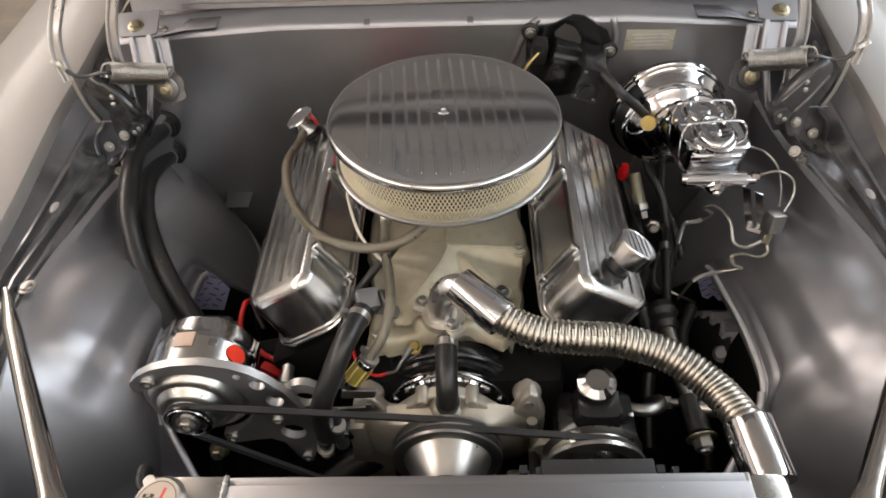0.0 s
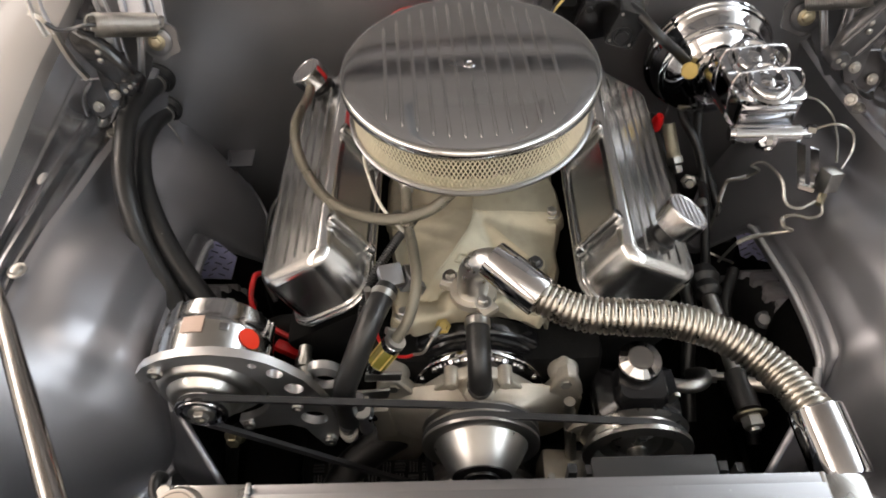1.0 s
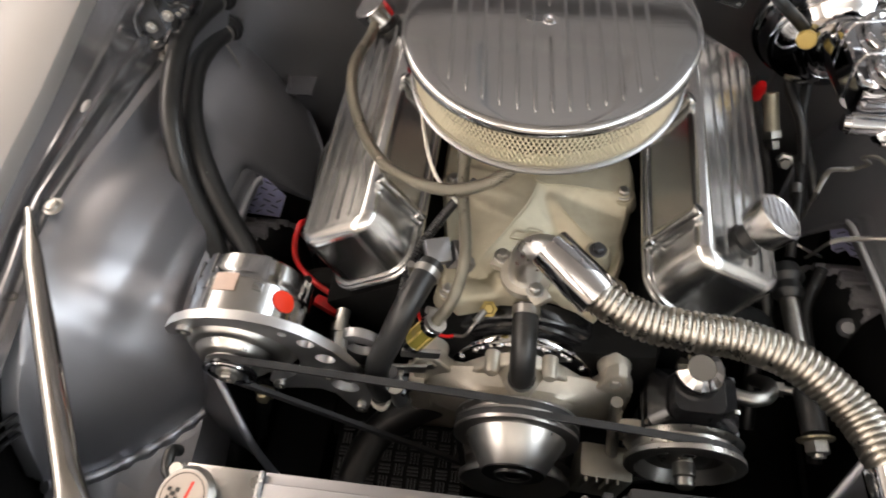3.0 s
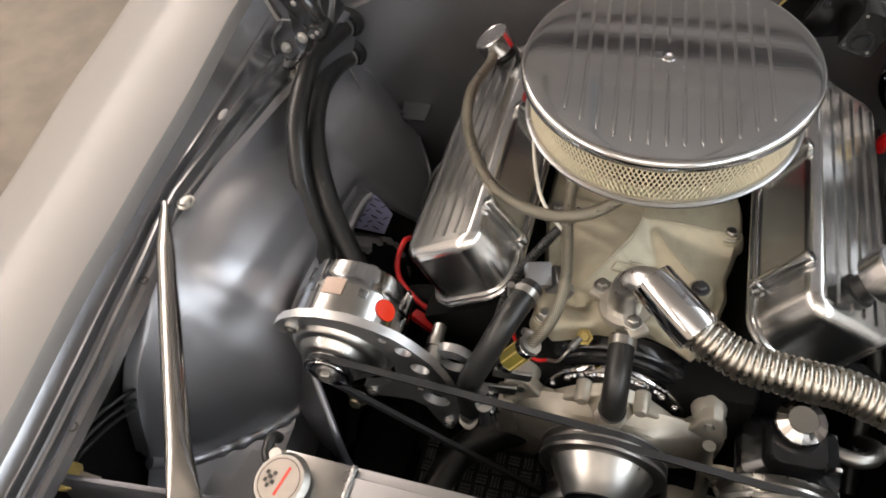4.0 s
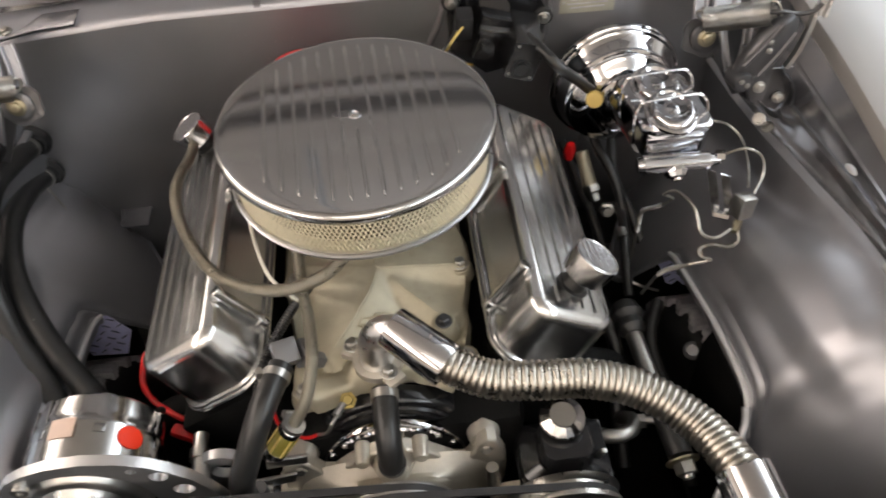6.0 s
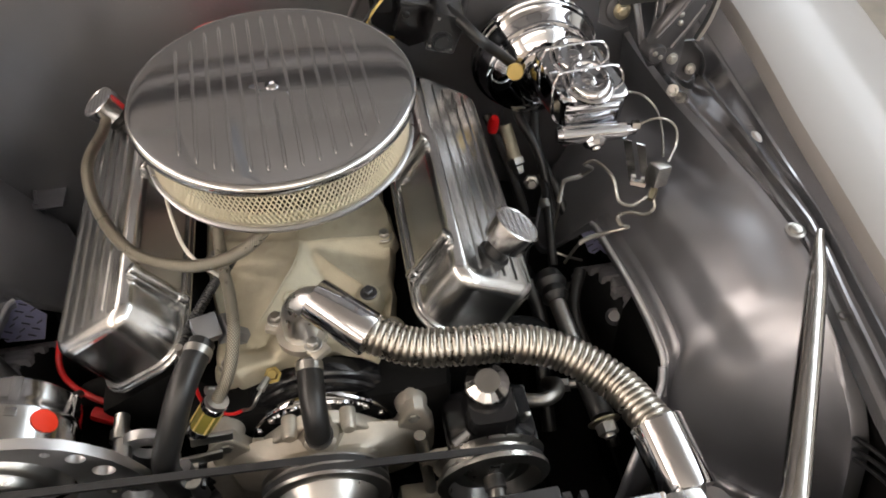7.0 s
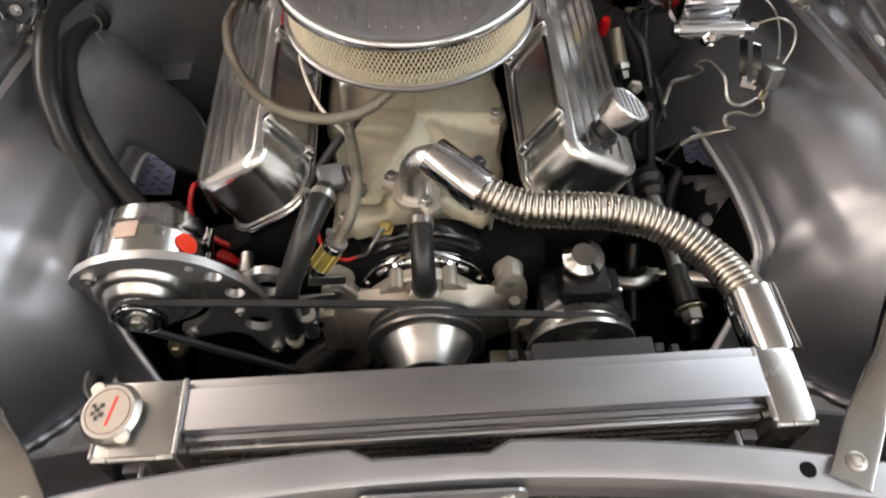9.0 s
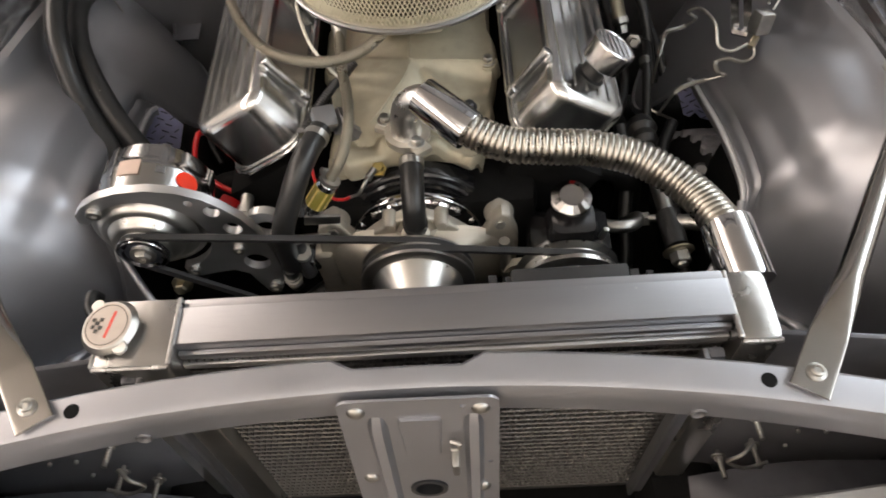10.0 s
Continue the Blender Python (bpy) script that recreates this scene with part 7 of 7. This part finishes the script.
    part("upright", channel([w(0.515, 1.215, 0.890), w(0.518, 1.235, 0.920), w(0.522, 1.250, 0.945)], 0.022, 0.008, (1, 0, 0)), M_BAY, t)
    cpl = part("corner_plate", plate(bmesh.new(), [(-0.040, -0.018), (-0.026, -0.024), (0.022, -0.026), (0.034, -0.016), (0.040, 0.030), (-0.034, 0.040)], 0.004, w(0.566, 1.262, 0.966), (s, 0, 0), (0, 0.95, 0.30)), M_BAY, t, "pale corner plate", smooth=False)
    part("bolt", hexhead(bmesh.new(), w(0.567, 1.260, 0.968), (0, -0.3, 1), 0.0095, 0.005), M_ZINC, cpl, "yellow zinc bolt and washer")
    part("bolt", hexhead(bmesh.new(), w(0.520, 1.262, 0.960), (0, -0.2, 1), 0.006, 0.004), M_STEEL, t)
    part("bolt", hexhead(bmesh.new(), w(0.585, 1.085, 0.795), (-s * 0.6, -0.4, 0.6), 0.0065, 0.005), M_STEEL, t)
    return t


for side in (-1, 1):
    hinge(side)


# ---- fan bracket, steering shaft and low things round the engine ----
fs = thing("fan_shroud", (0.182, 0.49, 0.70), "black plastic fan shroud bracket with slotted ears", "fan shroud")
part("body", box(bmesh.new(), (0.181, 0.485, 0.746), (0.130, 0.028, 0.118), (0, -1, 0), 0.004), M_BELT, fs)
for x in (0.103, 0.259):
    bm = bmesh.new()
    plate(bm, [(-0.013, -0.055), (0.013, -0.055), (0.013, 0.052), (0.006, 0.052), (0.006, 0.02), (-0.004, 0.02), (-0.004, 0.056), (-0.013, 0.056)], 0.010, (x, 0.486, 0.748), (1, 0, 0), (0, 0, 1))
    part("ear", bm, M_BELT, fs, "slotted plastic ear")
part("lower_frame", box(bmesh.new(), (0.05, 0.478, 0.46), (0.56, 0.022, 0.22), bevel=0.006), M_PLASTIC, fs)
part("stud", rod(bmesh.new(), (0.075, 0.49, 0.74), (0.075, 0.49, 0.775), 0.004, seg=10), M_STEEL, fs)

ss = thing("steering_shaft", (0.372, 0.78, 0.57), "bare steel shaft with black sleeve and large nut", "steering shaft")
part("shaft", rod(bmesh.new(), (0.368, 0.90, 0.598), (0.378, 0.66, 0.600), 0.0135, 0.0125, 20), M_STEEL, ss)
part("boot", lathe(bmesh.new(), (0.368, 0.905, 0.60), (0.03, -1, 0.03), [(0, 0.02), (0.02, 0.026), (0.03, 0.019), (0.045, 0.022), (0.055, 0.015)], 20), M_RUBBER, ss)
part("sleeve", rod(bmesh.new(), (0.376, 0.715, 0.600), (0.379, 0.655, 0.598), 0.018, 0.017, 20), M_RUBBER, ss)
bm = bmesh.new()
lathe(bm, (0.381, 0.653, 0.592), (0.10, -1, -0.15), [(0, 0.023), (0.003, 0.0235), (0.005, 0.021)], 24)
part("washer", bm, M_ZINC, ss, "yellow zinc washer")
bm = bmesh.new()
lathe(bm, (0.3815, 0.648, 0.591), (0.10, -1, -0.15), [(0, 0.0155), (0.014, 0.0155), (0.016, 0.013)], 6)
lathe(bm, (0.383, 0.634, 0.589), (0.10, -1, -0.15), [(0, 0.009), (0.006, 0.0085)], 14)
part("nut", bm, M_STEEL, ss)
bm = bmesh.new()
rod(bm, (0.368, 0.715, 0.590), (0.335, 0.722, 0.580), 0.006, seg=12)
lathe(bm, (0.352, 0.718, 0.585), (-1, 0.2, -0.3), [(0, 0.011), (0.010, 0.011)], 6)
part("stud", bm, M_STEEL, ss)
part("side_tube", rod(bmesh.new(), (0.376, 0.70, 0.60), (0.43, 0.675, 0.625), 0.012, seg=16), M_STEEL, ss)
hose("steering_hose", [(0.335, 0.90, 0.60), (0.345, 0.84, 0.57), (0.335, 0.78, 0.53), (0.33, 0.70, 0.48)], 0.011, M_RUBBER, "black rubber hose below the valve cover", "hose")
hose("steering_hose", [(0.43, 0.92, 0.58), (0.40, 0.85, 0.57), (0.41, 0.76, 0.54), (0.42, 0.66, 0.48)], 0.010, M_RUBBER, "black rubber hose beside the steering shaft", "hose")

rt = thing("fuel_pipe", (0.40, 1.10, 0.52), "dull metal pipe and fitting beside the engine", "pipe")
part("pipe", tube(bmesh.new(), spline([(0.41, 1.145, 0.555), (0.415, 1.14, 0.578), (0.424, 1.125, 0.580), (0.416, 1.07, 0.584), (0.407, 1.03, 0.585), (0.40, 0.96, 0.55)], 8), 0.008, 12), M_RUBBER, rt)
part("fitting", lathe(bmesh.new(), (0.404, 1.138, 0.575), (-0.2, -0.9, 0.5), [(0, 0.014), (0.012, 0.014), (0.014, 0.009), (0.024, 0.008)], 6), M_STEEL, rt)
part("collar", rod(bmesh.new(), (0.412, 1.075, 0.584), (0.410, 1.055, 0.5845), 0.0105, seg=14), M_STEEL, rt)
dt = thing("brake_switch", (0.37, 1.20, 0.58), "brass and steel switch with a red terminal boot", "electrical switch")
part("red_boot", lathe(bmesh.new(), (0.346, 1.215, 0.640), (0.0, -0.25, 1), [(0, 0.010), (0.02, 0.011), (0.032, 0.009), (0.038, 0.006)], 16), M_RED, dt, "red rubber boot")
part("body", rod(bmesh.new(), (0.372, 1.225, 0.64), (0.384, 1.185, 0.590), 0.012, 0.013, 16), M_CAST, dt)
part("nut", lathe(bmesh.new(), (0.384, 1.185, 0.592), (0.2, -0.7, -0.7), [(0, 0.017), (0.012, 0.017), (0.016, 0.012), (0.03, 0.011)], 6), M_STEEL, dt)
part("spade", box(bmesh.new(), (0.368, 1.235, 0.662), (0.003, 0.008, 0.034), (20, 0, 0), 0.001), M_BAYDARK, dt)
for k, pts in enumerate(([(0.35, 1.28, 0.62), (0.37, 1.22, 0.58), (0.39, 1.10, 0.52), (0.36, 1.00, 0.50)], [(0.44, 1.29, 0.66), (0.43, 1.20, 0.60), (0.45, 1.12, 0.56), (0.47, 1.05, 0.50)], [(0.40, 1.295, 0.68), (0.395, 1.22, 0.66), (0.42, 1.16, 0.62), (0.44, 1.08, 0.52)])):
    hose("wiring_loom", pts, 0.009, M_RUBBER, "black taped wiring loom at the firewall", "cable")

# ---- pressed splash pan and grey housing deep behind the radiator ----
sp = thing("splash_pan", (-0.17, 0.60, 0.44), "black pan with a pressed basket-weave pattern below the belts", "car pan")
part("pan", box(bmesh.new(), (-0.17, 0.600, 0.440), (0.20, 0.12, 0.008), (4, 0, 0), 0.002), M_IRON, sp)
for row in range(6):
    for col in range(9):
        for k in range(3):
            x, y = -0.255 + col * 0.0215, 0.552 + row * 0.0190
            turn = (row + col) % 2
            c = (x + (0 if turn else (k - 1) * 0.0052), y + ((k - 1) * 0.0052 if turn else 0), 0.4455 + (y - 0.60) * 0.07)
            part("raised_bar", box(bmesh.new(), c, (0.016 if turn else 0.0026, 0.0026 if turn else 0.016, 0.004), (4, 0, 0)), M_PLASTIC, sp)
gh = thing("fuel_pump", (0.115, 0.62, 0.44), "dull grey cast housing low beside the crank pulley", "fuel pump")
part("body", box(bmesh.new(), (0.122, 0.615, 0.475), (0.075, 0.05, 0.09), (0, 8, 0), 0.008), M_CASTW, gh)
for k in range(4):
    part("rib", box(bmesh.new(), (0.098 + k * 0.014, 0.588, 0.500), (0.004, 0.008, 0.040), (0, 8, 0), 0.001), M_CASTW, gh)
part("link", tube(bmesh.new(), [(0.128, 0.655, 0.605), (0.131, 0.640, 0.560), (0.134, 0.628, 0.515)], 0.0085, 14), M_STEEL, gh, "dull steel link rod")
part("collar", lathe(bmesh.new(), (0.130, 0.645, 0.578), (0.1, -0.3, -1), [(0, 0.011), (0.012, 0.011), (0.014, 0.009)], 6), M_STEEL, gh)
fc = thing("hose_fitting", (-0.185, 0.62, 0.58), "stack of black and steel hose fittings beside the pump", "hose fitting")
for z, r in ((0.598, 0.0125), (0.588, 0.0135), (0.578, 0.0115)):
    part("clip", lathe(bmesh.new(), (-0.186, 0.640, z), (0.1, -0.3, 1), [(0, r * 0.8), (0, r), (0.006, r), (0.006, r * 0.8)], 22), M_STEEL, fc, "steel hose clip")
part("stub", rod(bmesh.new(), (-0.183, 0.632, 0.625), (-0.188, 0.648, 0.555), 0.0105, seg=16), M_RUBBER, fc)
part("elbow", tube(bmesh.new(), spline([(-0.175, 0.655, 0.600), (-0.160, 0.668, 0.588), (-0.150, 0.676, 0.575)], 6), 0.013, 16), M_BLACK, fc, "gloss black elbow")
part("tab", box(bmesh.new(), (-0.150, 0.664, 0.650), (0.055, 0.005, 0.020), (0, 14, 12), 0.002), M_STEEL, fc, "flat steel tab")

# ---- wires, violet sheets and small clutter ----
rw = thing("starter_cable", (-0.34, 0.84, 0.62), "red battery cable with a red terminal boot", "cable")
part("cable", tube(bmesh.new(), spline([(-0.340, 0.885, 0.650), (-0.346, 0.872, 0.655), (-0.352, 0.845, 0.634), (-0.338, 0.819, 0.624), (-0.305, 0.793, 0.622), (-0.275, 0.776, 0.622)], 8), 0.0045, 10), M_RED, rw)
part("boot", box(bmesh.new(), (-0.285, 0.765, 0.610), (0.046, 0.017, 0.018), (0, 20, -18), 0.006), M_RED, rw, "red rubber terminal boot")
part("terminal", rod(bmesh.new(), (-0.315, 0.79, 0.64), (-0.315, 0.765, 0.67), 0.006, seg=8), M_STEEL, rw)
hose("choke_wire", [(-0.150, 0.945, 0.848), (-0.152, 0.928, 0.846), (-0.139, 0.878, 0.849), (-0.124, 0.838, 0.846), (-0.108, 0.826, 0.826), (-0.09, 0.83, 0.79)], 0.0024, M_WHITEWIRE, "thin off-white electric wire", "wire", seg=8)
tw = thing("sender_wire", (-0.05, 0.71, 0.73), "thin red and grey wire from the brass sender", "wire")
part("red_wire", tube(bmesh.new(), spline([(-0.136, 0.722, 0.752), (-0.130, 0.700, 0.728), (-0.113, 0.694, 0.704), (-0.098, 0.690, 0.703), (-0.086, 0.690, 0.708)], 8), 0.0023, 8), M_RED, tw)
part("grey_wire", tube(bmesh.new(), spline([(-0.086, 0.690, 0.708), (-0.072, 0.684, 0.722), (-0.062, 0.690, 0.737), (-0.054, 0.706, 0.736)], 8), 0.0021, 8), M_STEEL, tw)
part("terminal", rod(bmesh.new(), (-0.059, 0.697, 0.737), (-0.050, 0.712, 0.738), 0.0055, 0.0045, 8), M_STEEL, tw)
lm = even(spline([(-0.080, 0.885, 0.775), (-0.096, 0.858, 0.772), (-0.106, 0.845, 0.772), (-0.123, 0.809, 0.772), (-0.139, 0.776, 0.768), (-0.150, 0.742, 0.755), (-0.158, 0.715, 0.720), (-0.165, 0.700, 0.660)], 12), 0.0011)
single("split_loom", tube(bmesh.new(), lm, [0.0062 + 0.0009 * math.cos(2 * math.pi * i / 4) for i in range(len(lm))], 10), M_PLASTIC, "black corrugated split wire loom", "cable")
hose("plug_wire", [(-0.30, 0.98, 0.66), (-0.335, 0.965, 0.645), (-0.350, 0.92, 0.60), (-0.33, 0.88, 0.58)], 0.0042, M_RUBBER, "black spark plug wire", "cable")
hose("plug_wire", [(-0.31, 1.06, 0.66), (-0.345, 1.04, 0.64), (-0.365, 0.99, 0.58), (-0.35, 0.95, 0.55)], 0.0042, M_RUBBER, "black spark plug wire", "cable")


def sheet_patch(name, corners, material, label, category, thick=0.002):
    """A stiff flat piece with its own thickness."""
    c = [Vector(p) for p in corners]
    n = (c[1] - c[0]).cross(c[2] - c[0]).normalized() * thick
    return single(name, loft(bmesh.new(), [c, [p + n for p in c]]), material, label, category, smooth=False)


# Added sheet stands in for the violet pattern past the opening.
def violet_patch(corners, at, lean, label):
    """A stiff sheet across the opening with short slanting dashes pressed into it."""
    ob = sheet_patch("violet_patch", [(x, at + lean * (z - 0.52), z) for x, z in corners], M_VIOLET, label, "patch")
    x0, x1 = min(x for x, z in corners), max(x for x, z in corners)
    z0, z1 = min(z for x, z in corners), max(z for x, z in corners)
    for i in range(14):
        for j in range(12):
            x, z = x0 + 0.021 * (i + 0.5 * (j % 2)), z0 + 0.013 * j
            inside = False
            for (ax, az), (bx, bz) in zip(corners, corners[1:] + corners[:1]):
                if (az > z) != (bz > z) and x < ax + (z - az) * (bx - ax) / (bz - az):
                    inside = not inside
            if inside and x0 + 0.008 < x < x1 - 0.008:
                slant = 34 if (i + j) % 2 else -34
                part("dash", box(bmesh.new(), (x, at - 0.0015 + lean * (z - 0.52), z), (0.012, 0.0014, 0.0011), (0, slant, 0)), M_DASH, ob, "dark pressed dash")


violet_patch([(-0.463, 0.597), (-0.449, 0.597), (-0.422, 0.561), (-0.443, 0.512), (-0.500, 0.516), (-0.510, 0.542), (-0.479, 0.584)], 0.985, 0.2, "violet dashed sheet added behind the panel opening")
violet_patch([(0.457, 0.564), (0.471, 0.580), (0.497, 0.576), (0.549, 0.477), (0.523, 0.486), (0.510, 0.500), (0.501, 0.490), (0.489, 0.497), (0.473, 0.538)], 1.02, 0.1, "violet dashed sheet added with a notched lower edge")
bz = thing("suspension_bolt", (0.475, 0.85, 0.50), "round steel suspension bolt in the wheel well", "bolt")
part("head", lathe(bmesh.new(), (0.480, 0.860, 0.520), (-0.3, -0.4, 0.8), [(0, 0.015), (0.004, 0.015), (0.006, 0.010), (0.012, 0.009)], 20), M_BAYDARK, bz)
bz = thing("idler_bolt", (-0.344, 0.64, 0.60), "brassy bolt and washer below the alternator", "bolt")
part("head", hexhead(bmesh.new(), (-0.344, 0.628, 0.603), (0, -1, 0.3), 0.010, 0.012), M_ZINC, bz)
part("arm", rod(bmesh.new(), (-0.344, 0.635, 0.600), (-0.30, 0.70, 0.56), 0.012, seg=14), M_IRON, bz)
part("spacer", rod(bmesh.new(), (-0.35, 0.64, 0.60), (-0.39, 0.62, 0.45), 0.010, seg=12), M_IRON, bz)
lf = thing("bypass_fitting", (-0.16, 0.64, 0.60), "black hose fitting with bright clip beside the pump", "hose fitting")
part("block", box(bmesh.new(), (-0.165, 0.655, 0.62), (0.03, 0.04, 0.035), (0, 20, 0), 0.006), M_BLACK, lf)
clamp(lf, (-0.160, 0.640, 0.650), (0.2, -0.3, 1), 0.011)
part("stub", rod(bmesh.new(), (-0.165, 0.648, 0.67), (-0.158, 0.638, 0.60), 0.0105, seg=14), M_HINGE, lf)
part("arm", box(bmesh.new(), (-0.128, 0.672, 0.684), (0.05, 0.006, 0.018), (0, 12, 8), 0.002), M_STEEL, lf)
fb = thing("firewall_bracket", (-0.46, 1.312, 0.50), "black steel bracket on the lower firewall", "bracket")
bm = box(bmesh.new(), (-0.475, 1.285, 0.535), (0.055, 0.05, 0.005), (0, 0, 0), 0.001)
box(bm, (-0.50, 1.29, 0.515), (0.006, 0.04, 0.05), (0, 0, 15), 0.001)
part("bracket", bm, M_NAVY, fb)
bz = thing("panel_clip", (-0.53, 1.18, 0.61), "small zinc clip and seam bolt on the inner fender", "clip")
part("clip", box(bmesh.new(), (-0.525, 1.178, 0.628), (0.020, 0.012, 0.006), (10, 20, 30), 0.001), M_STEEL, bz)
part("wire", tube(bmesh.new(), spline([(-0.585, 1.255, 0.675), (-0.555, 1.225, 0.648), (-0.537, 1.195, 0.640), (-0.532, 1.165, 0.628)], 6), 0.002, 6), M_STEEL, bz)
part("bolt", hexhead(bmesh.new(), (-0.585, 1.258, 0.672), (0.4, -0.3, 0.8), 0.009, 0.007), M_STEEL, bz)
rc = thing("distributor_cap", (-0.05, 1.20, 0.80), "red distributor cap behind the air cleaner", "distributor")
part("cap", lathe(bmesh.new(), (-0.085, 1.195, 0.80), (0, 0, 1), [(0, 0.05), (0.05, 0.055), (0.085, 0.05), (0.098, 0.042), (0.102, 0.03)], 28), M_RED, rc)
